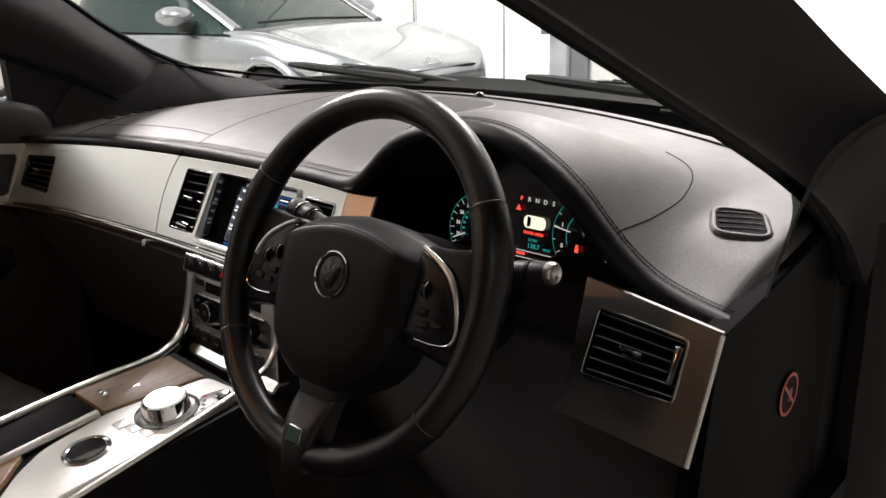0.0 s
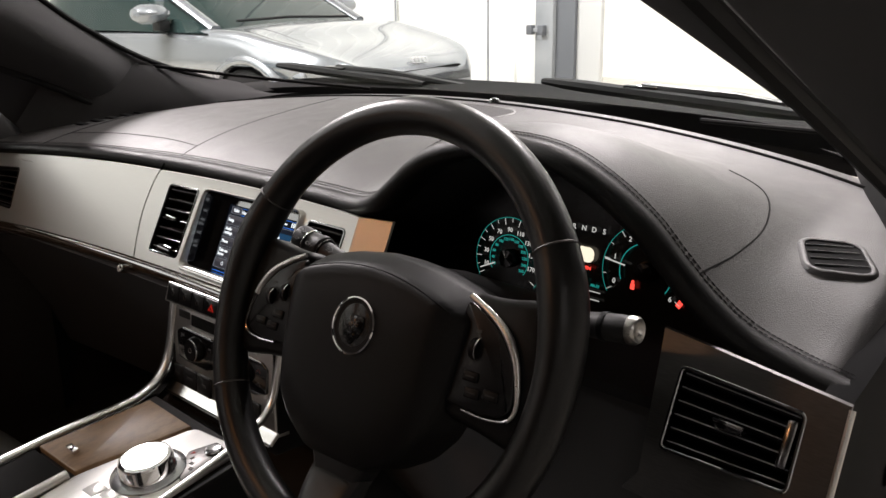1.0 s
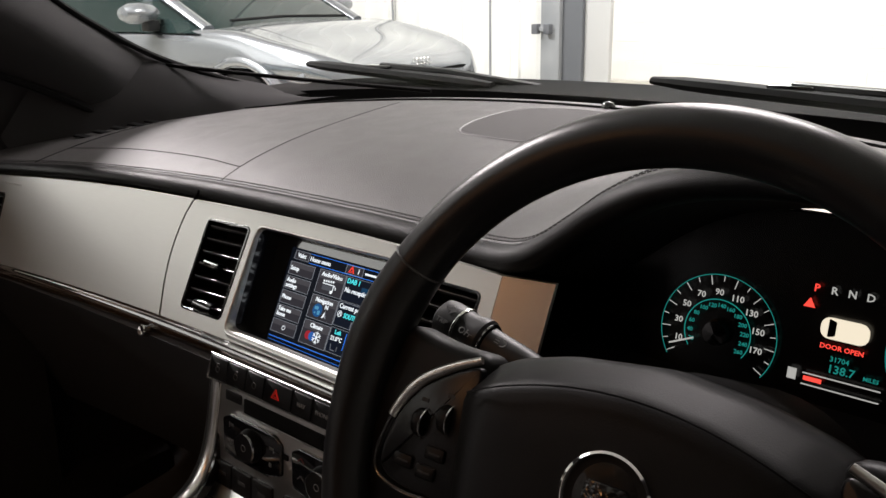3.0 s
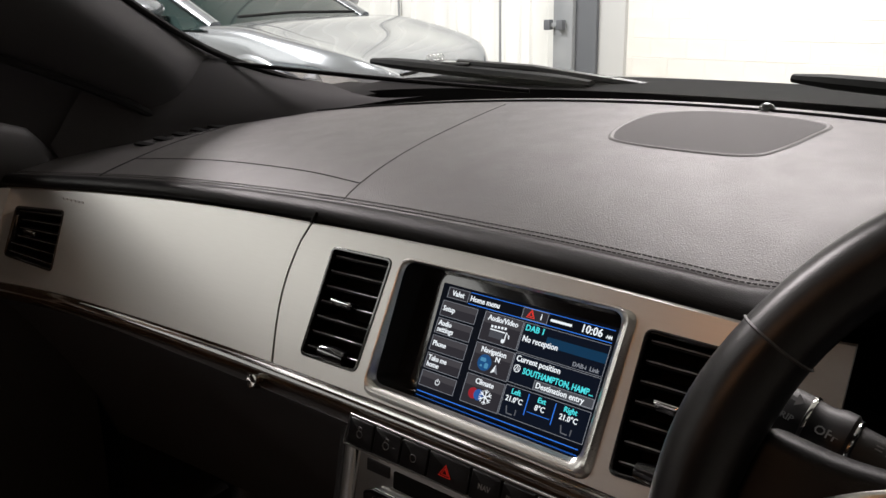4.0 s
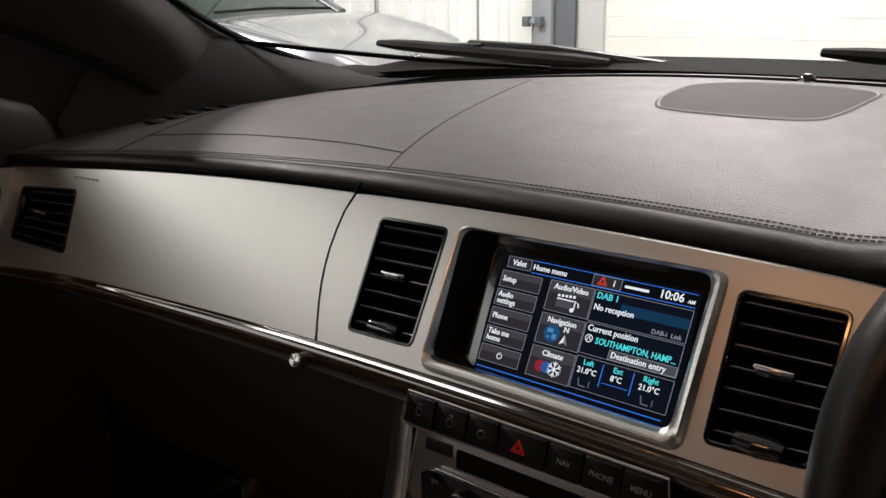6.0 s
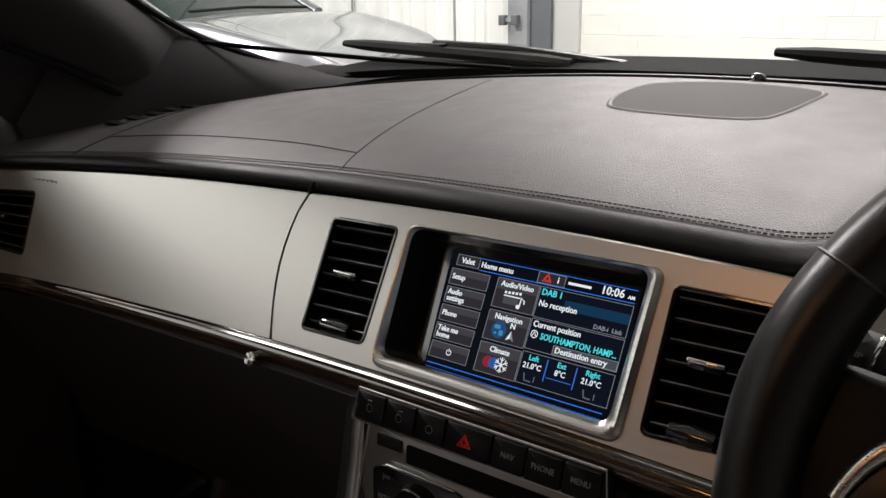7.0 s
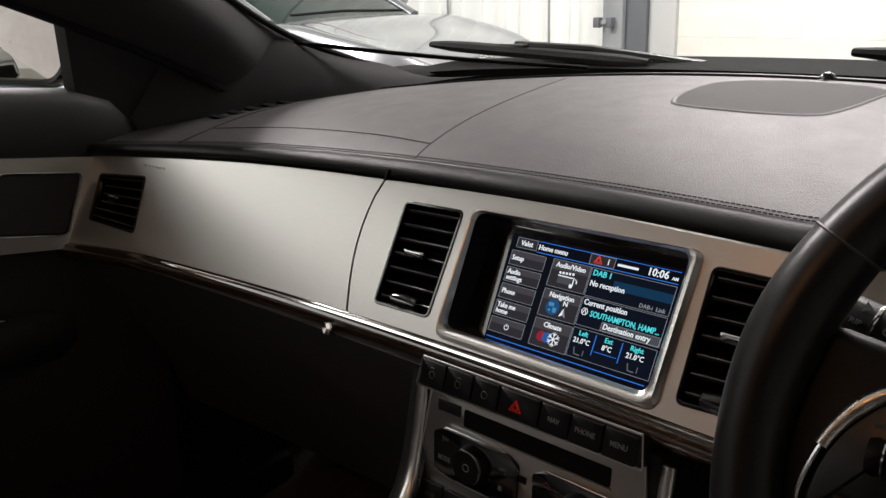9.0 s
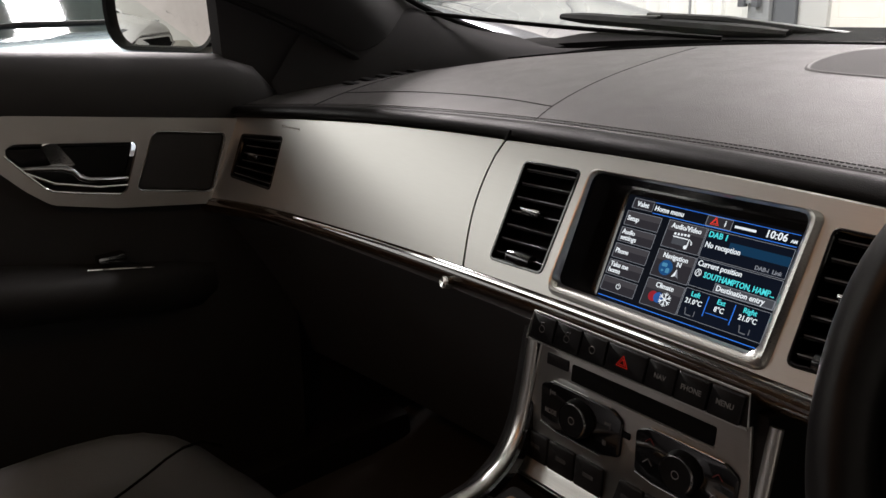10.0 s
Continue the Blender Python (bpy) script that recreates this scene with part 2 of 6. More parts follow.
def curve_at(knots, x):
    """Smooth value of each further column of knots at x in their first column."""
    k = [q[0] for q in knots]
    i = max(0, min(len(k) - 2, next((j for j in range(len(k) - 1) if x <= k[j + 1]), len(k) - 2)))
    t = max(0.0, min(1.0, (x - k[i]) / (k[i + 1] - k[i])))
    out = []
    for c in range(1, len(knots[0])):
        p0, p1, p2, p3 = (knots[max(0, min(len(k) - 1, j))] for j in (i - 1, i, i + 1, i + 2))
        h = p2[0] - p1[0]
        m1 = (p2[c] - p0[c]) / max(1e-9, p2[0] - p0[0]) * h
        m2 = (p3[c] - p1[c]) / max(1e-9, p3[0] - p1[0]) * h
        t2, t3 = t * t, t * t * t
        out.append((2 * t3 - 3 * t2 + 1) * p1[c] + (t3 - 2 * t2 + t) * m1 + (-2 * t3 + 3 * t2) * p2[c] + (t3 - t2) * m2)
    return out if len(out) > 1 else out[0]


def text_bm(body, size, m, depth=0.0002, align="LEFT", squash=1.0, bold=0.012):
    cu = bpy.data.curves.new("text", "FONT")
    cu.offset = size * bold
    cu.body, cu.size, cu.extrude, cu.align_x, cu.align_y, cu.resolution_u = body, size, depth, align, "CENTER", 2
    ob = new("text", cu)
    bpy.context.view_layer.update()
    me = bpy.data.meshes.new_from_object(ob.evaluated_get(bpy.context.evaluated_depsgraph_get()))
    bm = bmesh.new()
    bm.from_mesh(me)
    bpy.data.objects.remove(ob)
    bpy.data.curves.remove(cu)
    bpy.data.meshes.remove(me)
    bmesh.ops.transform(bm, matrix=m @ Matrix.Diagonal((squash, 1, 1, 1)), verts=bm.verts)
    return bm


def word(name, body, size, x, y, z, material, parent, align="LEFT", squash=1.0):
    return part(name, text_bm(body, size, Matrix.Translation((x, y, z)), align=align, squash=squash), material, parent, smooth=0, normals=False)


# ---- garage ----
def garage():
    part_floor = part("floor", B((-1.5, 1, -0.1), (24, 26, 0.2)), concrete)
    tagged(part_floor, "bare beige concrete garage floor", "floor", kind="structure")
    # ribbed cladding
    def rib(x):
        p = (x % 0.25) / 0.25
        return 0.028 * max(0.0, min(1.0, min(p, 1 - p) / 0.06 - 2.6))
    bm = bmesh.new()
    xs = np.arange(-12.0, -3.0, 0.0125)
    vs = [[bm.verts.new((x, 5.20 + rib(x), z)) for z in (0.0, 4.2)] for x in xs]
    for a, b in zip(vs, vs[1:]):
        bm.faces.new((a[0], b[0], b[1], a[1]))
    ex = bmesh.ops.extrude_face_region(bm, geom=list(bm.faces))
    bmesh.ops.translate(bm, verts=[g for g in ex["geom"] if isinstance(g, bmesh.types.BMVert)], vec=(0, 0.02, 0))
    wall = part("wall_north", bm, clad_paint, smooth=20)
    tagged(wall, "white ribbed metal cladding wall with dark sheet joints", "wall", kind="structure")
    for x in (-3.745, -4.855, -5.965, -7.075):
        part("panel_joint", B((x, 5.195, 2.1), (0.016, 0.012, 4.2)), steel_paint, wall)
    back = part("wall_west", B((-12.1, 0, 2.1), (0.2, 24, 4.2)), block_paint)
    tagged(back, "white painted garage side wall", "wall", kind="structure")
    for nm, c, s in (("wall_return", (-6.2, 6.98, 2.1), (0.2, 3.4, 4.2)), ("wall_south", (-1.5, -9.1, 2.1), (22, 0.2, 4.2)), ("wall_east", (9.1, 0, 2.1), (0.2, 24, 4.2))):
        tagged(part(nm, B(c, s), block_paint), "white painted garage wall behind the cars", "wall", kind="structure")
    tagged(part("ceiling", B((-1.5, 1, 4.3), (24, 26, 0.2)), ceil_paint), "white sheet garage ceiling", "ceiling", kind="structure")


def block_wall():
    """Painted blockwork beyond the steel column, each block with its own edges."""
    y0 = BLOCK_Y
    wall = part("wall_block", B((1.4, y0 + 0.12, 2.1), (15.2, 0.2, 4.2)), block_paint)
    tagged(wall, "white painted blockwork wall with shallow joints", "wall", kind="structure")
    bl, bh, gap = 0.44, 0.215, 0.007
    me = bpy.data.meshes.new("block")
    bm = B((0, 0.0335, 0), (bl, 0.04, bh), 0.003, seg=1)
    bm.to_mesh(me)
    bm.free()
    me.materials.append(block_paint)
    rng = random.Random(4)
    for row in range(0, 11):
        z = 0.02 + bh / 2 + row * (bh + gap)
        x = -5.9 + (0.225 if row % 2 else 0)
        while x < 4.4:
            ob = new("block", me)
            ob.location = (x, y0 + rng.uniform(0, 0.004), z)
            ob.parent = wall
            x += bl + gap


def steel_column():
    col = thing("steel_column", "grey painted steel column beside the cladding", "column", (-2.98, 5.08, 0))
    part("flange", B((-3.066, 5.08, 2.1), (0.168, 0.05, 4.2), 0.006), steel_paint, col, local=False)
    # Shade inside the column is put into the web's darker paint.
    part("web", B((-2.895, 5.12, 2.1), (0.174, 0.04, 4.2)), clip_and_shade_steel, col, local=False)
    part("flange", B((-2.70, 5.16, 2.1), (0.215, 0.05, 4.2), 0.006), lit_steel, col, local=False)
    br = thing("cable_bracket", "small dark grey clip on the steel column", "bracket", (-3.122, 5.03, BRACKET_Z))
    for dx in (-0.055, 0.055):
        part("clip", B((dx, 0, 0), (0.05, 0.06, 0.075), 0.006), clip_and_shade_steel, br)
    part("strap", B((0, 0.012, 0), (0.08, 0.03, 0.03), 0.004), steel_paint, br)


BRACKET_Z, BLOCK_Y = 0.816, 8.7
# Lit and shaded tones of the column's grey paint; clips share the dark.
lit_steel = mat("lit_steel_paint", (0.46, 0.46, 0.455), 0.5)
clip_and_shade_steel = mat("clip_and_shade_paint", (0.10, 0.105, 0.115), 0.5)


def ceiling_lights():
    for x, y, w, ln, turn in LAMPS:
        f = thing("strip_light", "white fluorescent batten hanging below the ceiling", "ceiling light", pose(x, y, 4.13, 0, 0, turn), group="garage strip lights")
        part("housing", B((0, 0, 0.0375), (ln, 0.16, 0.07), 0.01), ceil_paint, f)
        part("tube", tube([(-ln / 2 + 0.06, 0, 0.0), (ln / 2 - 0.06, 0, 0.0)], 0.019, 8), lamp_glow, f)
        la = bpy.data.lights.new("strip_lamp", "AREA")
        la.shape, la.size, la.size_y, la.energy, la.color = "RECTANGLE", ln, 0.35, w * LAMP_GAIN, (1.0, 0.918, 0.922)
        lo = new("strip_lamp", la)
        lo.matrix_world = pose(x, y, 4.10, 0, 0, turn)


# Unseen glowing panel with an area lamp, added to brighten the fascia.
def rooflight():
    x, y, ln, wd, power = FILL_PANEL
    r = thing("rooflight", "unseen glowing fill panel added at the garage ceiling", "rooflight", pose(x, y, 4.2, 0, 0, 90))
    part("panel", B((0, 0, -0.012), (ln, wd, 0.02), 0.004), fill_glow, r)
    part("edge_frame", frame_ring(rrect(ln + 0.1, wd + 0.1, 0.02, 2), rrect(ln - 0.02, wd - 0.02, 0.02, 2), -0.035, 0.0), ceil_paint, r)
    la = bpy.data.lights.new("fill_lamp", "AREA")
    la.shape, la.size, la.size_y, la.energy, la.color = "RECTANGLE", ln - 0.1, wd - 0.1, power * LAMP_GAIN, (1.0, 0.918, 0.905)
    new("fill_lamp", la).matrix_world = pose(x, y, 4.15, 0, 0, 90)


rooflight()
garage()
block_wall()
steel_column()
ceiling_lights()


# ---- parked cars ----
def car_body(name, label, at, paint_mat, length=4.1, half=0.90, hood=0.86, roof=1.35, cowl=0.62, nose=0.62, badge=False, bumper=False):
    """A low coupe or saloon: x ahead, y left, z up from the ground under its middle."""
    car = thing(name, label, "car", at)
    L = length / 2
    st = [(-L, 0.55, 0.80, 0.72), (-L + 0.12, 0.78, 0.90, 0.86), (-L + 0.7, 0.97, 0.92, 0.92), (-0.3, 0.98, 0.86, 0.90), (cowl, 0.985, 0.88, hood + 0.035),
          (cowl + 0.35, 0.98, 0.87, hood + 0.02), (L - 0.62, 0.97, 0.82, hood - 0.055), (L - 0.3, 0.90, 0.75, nose + 0.115), (L - 0.10, 0.78, 0.68, nose + 0.045), (L, 0.60, 0.6, nose - 0.04)]

    def section(x):
        w, sh, top = curve_at(st, x)
        w *= half
        top_s = sh - 0.02
        pts = [(0.80 * w, 0.20), (0.97 * w, 0.26), (1.0 * w, 0.42), (0.962 * w, 0.56), (1.0 * w, min(0.665, top_s - 0.08)), (0.965 * w, top_s - 0.03), (0.90 * w, top_s + 0.02), (0.78 * w, top_s * 0.45 + top * 0.55),
               (0.6 * w, top - 0.008), (0.3 * w, top + 0.004), (0.0, top + 0.006)]
        fine = [curve_at([(i, *p) for i, p in enumerate(pts)], k / 3) for k in range(31)]
        return [(x, -a, b) for a, b in fine] + [(x, a, b) for a, b in fine[-2::-1]]
    bm = bmesh.new()
    n = 72
    rows = [[bm.verts.new(p) for p in section(-L + 2 * L * i / n)] for i in range(n + 1)]
    arch = [(L - 0.80, 0.36), (-L + 0.78, 0.36)]
    for a, b in zip(rows, rows[1:]):
        for i in range(len(a) - 1):
            c = (a[i].co + a[i + 1].co + b[i].co + b[i + 1].co) / 4
            if any((c.x - ax) ** 2 + (c.z - 0.33) ** 2 < 0.355**2 and c.z < 0.70 and abs(c.y) > 0.5 for ax, _ in arch):
                continue
            bm.faces.new((a[i], a[i + 1], b[i + 1], b[i]))
    bm.faces.new(rows[0])
    bm.faces.new(rows[-1][::-1])
    part("body", bm, paint_mat, car, smooth=50)
    # glasshouse
    gh = [(-1.55, 0.56, 0.92), (-1.0, 0.70, roof - 0.12), (-0.45, 0.72, roof), (0.0, 0.715, roof - 0.03), (cowl - 0.28, 0.73, hood + 0.21), (cowl + 0.10, 0.74, hood + 0.02)]

    def cabin(u, v):
        x = gh[0][0] + (gh[-1][0] - gh[0][0]) * u
        w, top = curve_at(gh, x)
        low = 0.86
        s = 2 * v - 1
        a = abs(s)
        y = w * half / 0.9 * (min(1.0, a / 0.62) ** 0.9)
        if a <= 0.62:
            z = top - 0.03 * (a / 0.62) ** 3
        else:
            k = (a - 0.62) / 0.38
            y = w * half / 0.9 * (1 + 0.16 * k)
            z = (top - 0.03) * (1 - k) + low * k
        return (x, -y if s < 0 else y, max(low - 0.03, z))
    gb = sheet(cabin, 44, 40)
    part("glasshouse", gb, tint_glass, car, smooth=60, label="dark tinted windows")
    def skin(u0, u1, v0, v1, nm, lab=""):
        b = sheet(lambda u, v: Vector(cabin(u0 + (u1 - u0) * u, v0 + (v1 - v0) * v)) * 1.0 + Vector((0, 0.0, 0.007)), 20, 20)
        part(nm, b, paint_mat, car, smooth=60, label=lab)
    skin(0.28, 0.66, 0.20, 0.80, "roof")
    for sgn in (0, 1):
        # front roof pillar as a tapered strip from cowl to roof
        pts = []
        for k in range(9):
            u = 0.64 + 0.34 * k / 8
            v = 0.195 if sgn == 0 else 0.805
            p = Vector(cabin(u, v))
            pts.append(p + Vector((0, -0.006 if sgn == 0 else 0.006, 0.006)))
        part("roof_pillar", tube(pts, 0.05, 10, flat=0.5), paint_mat, car)
    for s in (-1, 1):
        for ax, _ in arch:
            w = part("wheel", lathe([(0.0, -0.10), (0.315, -0.10), (0.325, -0.05), (0.325, 0.06), (0.31, 0.095), (0.23, 0.10), (0.0, 0.10)], 36, m=pose(ax, s * (half - 0.13), 0.33, 90 if s < 0 else -90)), rubber, car)
            part("rim", lathe([(0.0, 0.0), (0.22, 0.0), (0.225, 0.012), (0.20, 0.012), (0.19, 0.004), (0.05, 0.006), (0.045, 0.02), (0.0, 0.02)], 30, m=pose(ax, s * (half - 0.025), 0.33, 90 if s < 0 else -90)), chrome, w)
            part("arch_lip", lathe([(0.345, -0.06), (0.345, 0.010), (0.356, 0.020), (0.375, 0.022), (0.400, 0.008), (0.415, -0.05)], 48, m=pose(ax, s * half * 0.968, 0.33, 90 if s < 0 else -90)), paint_mat, car, smooth=60)
            part("arch_liner", lathe([(0.0, -0.2), (0.36, -0.2), (0.36, 0.0), (0.34, 0.0), (0.34, -0.19), (0.0, -0.19)], 30, m=pose(ax, s * (half - 0.06), 0.33, 90 if s < 0 else -90)), deep_black, car)
    # door mirrors
    for s in (-1, 1):
        my = s * (half + 0.06)
        mb = lathe([(0.0, -0.13), (0.045, -0.125), (0.075, -0.08), (0.083, 0.0), (0.078, 0.07), (0.05, 0.115), (0.0, 0.125)], 24, m=pose(cowl - 0.33, my, 0.985, 90, 0, 0) @ Matrix.Diagonal((1.05, 0.80, 1, 1)))
        mr = part("door_mirror", mb, paint_mat, car)
        part("mirror_foot", B((cowl - 0.34, s * (half - 0.03), 0.905), (0.08, 0.09, 0.07), 0.012), black_plastic, mr)
    # nose
    crest = -0.015 if badge else -0.06
    part("grille", rings(bmesh.new(), [[(L - 0.03 - 0.05 * abs(y) + dz, y, z) for y, z in rquad([(-0.46, nose + crest), (0.46, nose + crest), (0.30, 0.28), (-0.30, 0.28)], 0.05)] for dz in (-0.06, 0.035)], cap0=True, cap1=True), deep_black, car)
    for s in (-1, 1):
        part("headlamp", rings(bmesh.new(), [[(L - 0.30 - 0.55 * (abs(y) - 0.45) + d, s * y, z) for y, z in rquad([(0.43, nose - 0.02), (0.80, nose + 0.075), (0.83, nose - 0.02), (0.47, nose - 0.14)], 0.03)] for d in (-0.10, 0.18)], cap0=True, cap1=True), headlamp_glass, car)
    part("seam", tube([(cowl + 0.16 + (L - cowl - 0.40) * k / 14, 0.0 - 0.62 * half * (1 - 0.28 * (k / 14) ** 2), section(cowl + 0.16 + (L - cowl - 0.40) * k / 14)[24][2] - 0.0005) for k in range(15)], 0.0022, 6), seam_shade, car)
    part("wiper", tube([(cowl + 0.13, 0.5, hood + 0.055), (cowl + 0.10, -0.1, hood + 0.075), (cowl + 0.06, -0.55, hood + 0.065)], 0.014, 8, flat=0.7), rubber, car)
    if bumper:
        # dark lower bumper wrapping the nose
        for s in (0, 1):
            def wrap(u, v):
                x = L - 0.42 + 0.41 * u
                row = section(x)
                i = 3 + 6 * v
                k = int(i)
                a, b = Vector(row[k]), Vector(row[k + 1])
                p = a.lerp(b, i - k)
                return Vector((p.x + 0.008, p.y * 1.012 * (1 if s else -1), p.z))
            part("lower_bumper", sheet(wrap, 8, 6), black_plastic, car, "black lower bumper")
        part("intake", B((L, 0, 0.36), (0.05, 0.95, 0.20), 0.02), deep_black, car)
    if badge:
        for k in range(4):
            part("badge_ring", tube([(L - 0.062 - 0.018 * math.sin(a), (k - 1.5) * 0.041 + 0.027 * math.cos(a), nose + 0.040 + 0.018 * math.sin(a)) for a in np.linspace(0, 2 * math.pi, 20, endpoint=False)], 0.004, 6, closed=True), chrome, car)
    return car


seam_shade = mat("panel_seam_shade", (0.05, 0.05, 0.055), 0.6)
headlamp_glass = mat("headlamp_glass", (0.35, 0.37, 0.4), 0.06, 0.4, coat=0.5)
TT_POSE = pose(-5.21, 3.47, 0, 0, 0, 6) @ Matrix.Scale(1.035, 4)
car_body("coupe_car", "silver metallic coupe parked nose towards the column", TT_POSE, silver_paint, badge=True, cowl=0.80)
car_body("blue_car", "pale blue car parked alongside, nose towards the saloon", pose(-3.45, 0.05, 0, 0, 0, 4), blue_paint, length=4.3, hood=0.925, roof=1.50, nose=0.70, cowl=1.08)
car_body("white_car", "white car parked farther back in the garage", pose(-4.15, -6.2, 0, 0, 0, 24), white_paint, length=4.4, hood=0.98, roof=1.6, nose=0.75, bumper=True)


# ---- car interior ----
TILT_F = 63.43


def fascia_y(x, z):
    return -0.073 * x * x + 0.5 * (z - 0.93)


def on_fascia(x, z, off=0.0):
    """The frame of a thing set into the fascia: x along it, y up it, z out of it."""
    return pose(x, fascia_y(x, z), z, TILT_F, 0, math.degrees(math.atan(-0.146 * x))) @ Matrix.Translation((0, 0, off))


# front edge of the dash pad, with the arch over the instruments: x, y, z
EDGE = [(-0.74, -0.046, 0.932), (-0.64, -0.029, 0.938), (-0.545, -0.013, 0.945), (-0.40, 0.008, 0.953), (-0.20, 0.024, 0.959), (0.0, 0.030, 0.960), (0.11, 0.029, 0.959), (0.165, 0.024, 0.960),
        (0.20, 0.014, 0.970), (0.235, 0.008, 0.994), (0.265, 0.004, 1.017), (0.30, 0.001, 1.036), (0.347, 0.0, 1.049), (0.40, 0.0, 1.053), (0.45, 0.0, 1.046), (0.495, 0.0, 1.025),
        (0.53, 0.0, 1.0), (0.555, 0.0, 0.975), (0.58, 0.0, 0.952), (0.61, 0.0, 0.932), (0.645, 0.0, 0.920), (0.70, -0.004, 0.910)]


def plain_z(x):
    return 0.960 - 0.05 * x * x


def back_y(x):
    return 0.475 - 0.26 * x * x


def pad_z(x, y):
    ye, ze = curve_at(EDGE, x)
    s = max(0.0, y - ye)
    base = plain_z(x) + 0.045 * (1 - 1.2 * x * x) * (1 - math.exp(-s / 0.15))
    reach = 0.20 if ze > plain_z(x) else 0.10
    return base + (ze - plain_z(x)) * math.exp(-((s / reach) ** 2))


def pad_point(x, y, up=0.0):
    return (x, y, pad_z(x, y) + up)


def seam_on_pad(pts, r, up, n=24, m=4):
    path = []
    for k in range(n + 1):
        x, y = curve_at([(i, *p) for i, p in enumerate(pts)], k / n * (len(pts) - 1))
        path.append(pad_point(x, y, up))
    return tube(path, r, m)


dash = thing("dashboard", "black leather dashboard with satin aluminium fascia panels", "dashboard", (0, 0.2, 0.55))


def build_pad():
    def fn(u, v):
        x = -0.74 + 1.428 * u
        ye, ze = curve_at(EDGE, x)
        k = v**1.4
        y = ye + (back_y(x) - ye) * k
        z = pad_z(x, y) - 0.006 * max(0.0, 1 - v / 0.02) - 0.020 * max(0.0, (x - 0.673) / 0.015) ** 2
        return (x, y, z)
    part("dash_pad", sheet(fn, 150, 40, thick=(0, 0.0, -0.012)), pad_leather, dash, local=False, smooth=60, label="grey-black grained leather dash top")
    # rolled lower lip under the edge, its leather darkened for shade
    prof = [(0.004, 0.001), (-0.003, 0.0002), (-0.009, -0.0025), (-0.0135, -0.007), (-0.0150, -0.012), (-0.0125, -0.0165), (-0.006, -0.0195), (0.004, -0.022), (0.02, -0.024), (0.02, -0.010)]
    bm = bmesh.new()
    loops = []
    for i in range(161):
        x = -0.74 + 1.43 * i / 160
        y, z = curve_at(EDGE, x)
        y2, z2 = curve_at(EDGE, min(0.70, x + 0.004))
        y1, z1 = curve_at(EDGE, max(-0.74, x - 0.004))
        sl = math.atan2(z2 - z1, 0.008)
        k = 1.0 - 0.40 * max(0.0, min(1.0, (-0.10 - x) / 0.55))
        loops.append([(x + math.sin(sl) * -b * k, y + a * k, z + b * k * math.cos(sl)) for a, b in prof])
    part("rolled_edge", rings(bm, loops, cap0=True, cap1=True), shaded_lip_leather, dash, local=False, smooth=60, label="leather rolled edge, darkened for its shade")
    # double row of stitches along the edge
    for row, (dy, r) in enumerate(((0.006, 0.00045), (0.0105, 0.00045))):
        bm = bmesh.new()
        x = -0.70
        while x < 0.69:
            ya, za = curve_at(EDGE, x)
            xb = x + 0.0029
            yb, zb = curve_at(EDGE, xb)
            tube([(x, ya + dy, pad_z(x, ya + dy) + 0.0006), (xb, yb + dy, pad_z(xb, yb + dy) + 0.0006)], r, 4, bm=bm)
            x += 0.0041
        tagged(part("stitching", bm, stitch_thread, dash, local=False), kind="stuff")
    # stitched seams of the pad
    part("pad_seam", seam_on_pad([(-0.198, 0.03), (-0.208, 0.063), (-0.225, 0.14), (-0.25, 0.26), (-0.285, 0.40)], 0.0005, 0.0001), seam_black, dash, local=False)
    part("pad_seam", seam_on_pad([(-0.208, 0.063), (-0.30, 0.070), (-0.44, 0.066), (-0.563, 0.048)], 0.0006, 0.0002), seam_black, dash, local=False)
    part("pad_seam", seam_on_pad([(-0.545, -0.008), (-0.563, 0.048), (-0.595, 0.13), (-0.63, 0.22)], 0.0010, 0.0003), deep_black, dash, local=False)
    part("pad_seam", seam_on_pad([(0.567, 0.006), (0.572, 0.068), (0.566, 0.14), (0.538, 0.208), (0.486, 0.245)], 0.0010, 0.0), seam_black, dash, local=False)
    # rear groove in front of the windscreen
    part("rear_groove", tube([pad_point(x, back_y(x) - 0.028, 0.0) for x in np.linspace(-0.66, 0.62, 60)], 0.0028, 6), deep_black, dash, local=False)
    part("rear_ledge", sheet(lambda u, v: (lambda x: (x, back_y(x) + 0.012 + 0.10 * v, pad_z(x, back_y(x)) - 0.012 - 0.03 * v))(-0.72 + 1.42 * u), 50, 4, thick=(0, 0, -0.01)), scuttle_black, dash, local=False)


build_pad()


def dash_body():
    # dark lower body of the dash, passenger knee side and driver's side
    def lower(u, v):
        x = -0.735 + 0.63 * u
        z = 0.815 - 0.29 * v
        return (x, fascia_y(x, 0.83) - 0.012 + 0.16 * v**0.8, z)
    part("knee_panel", sheet(lower, 24, 10, thick=(0, 0.02, 0)), lower_trim, dash, local=False, smooth=60)

    def lower_r(u, v):
        x = 0.11 + 0.578 * u
        z = 0.86 - 0.36 * v
        return (x, 0.012 - 0.10 * math.sin(v * 1.4) * math.exp(-((x - 0.40) / 0.22) ** 2) + 0.14 * v * v, z)
    part("knee_panel", sheet(lower_r, 24, 12, thick=(0, 0.02, 0)), lower_trim, dash, local=False, smooth=60)
    part("dash_core", B((-0.01, 0.24, 0.72), (1.40, 0.20, 0.40), 0.02), soft_black, dash, local=False)


dash_body()


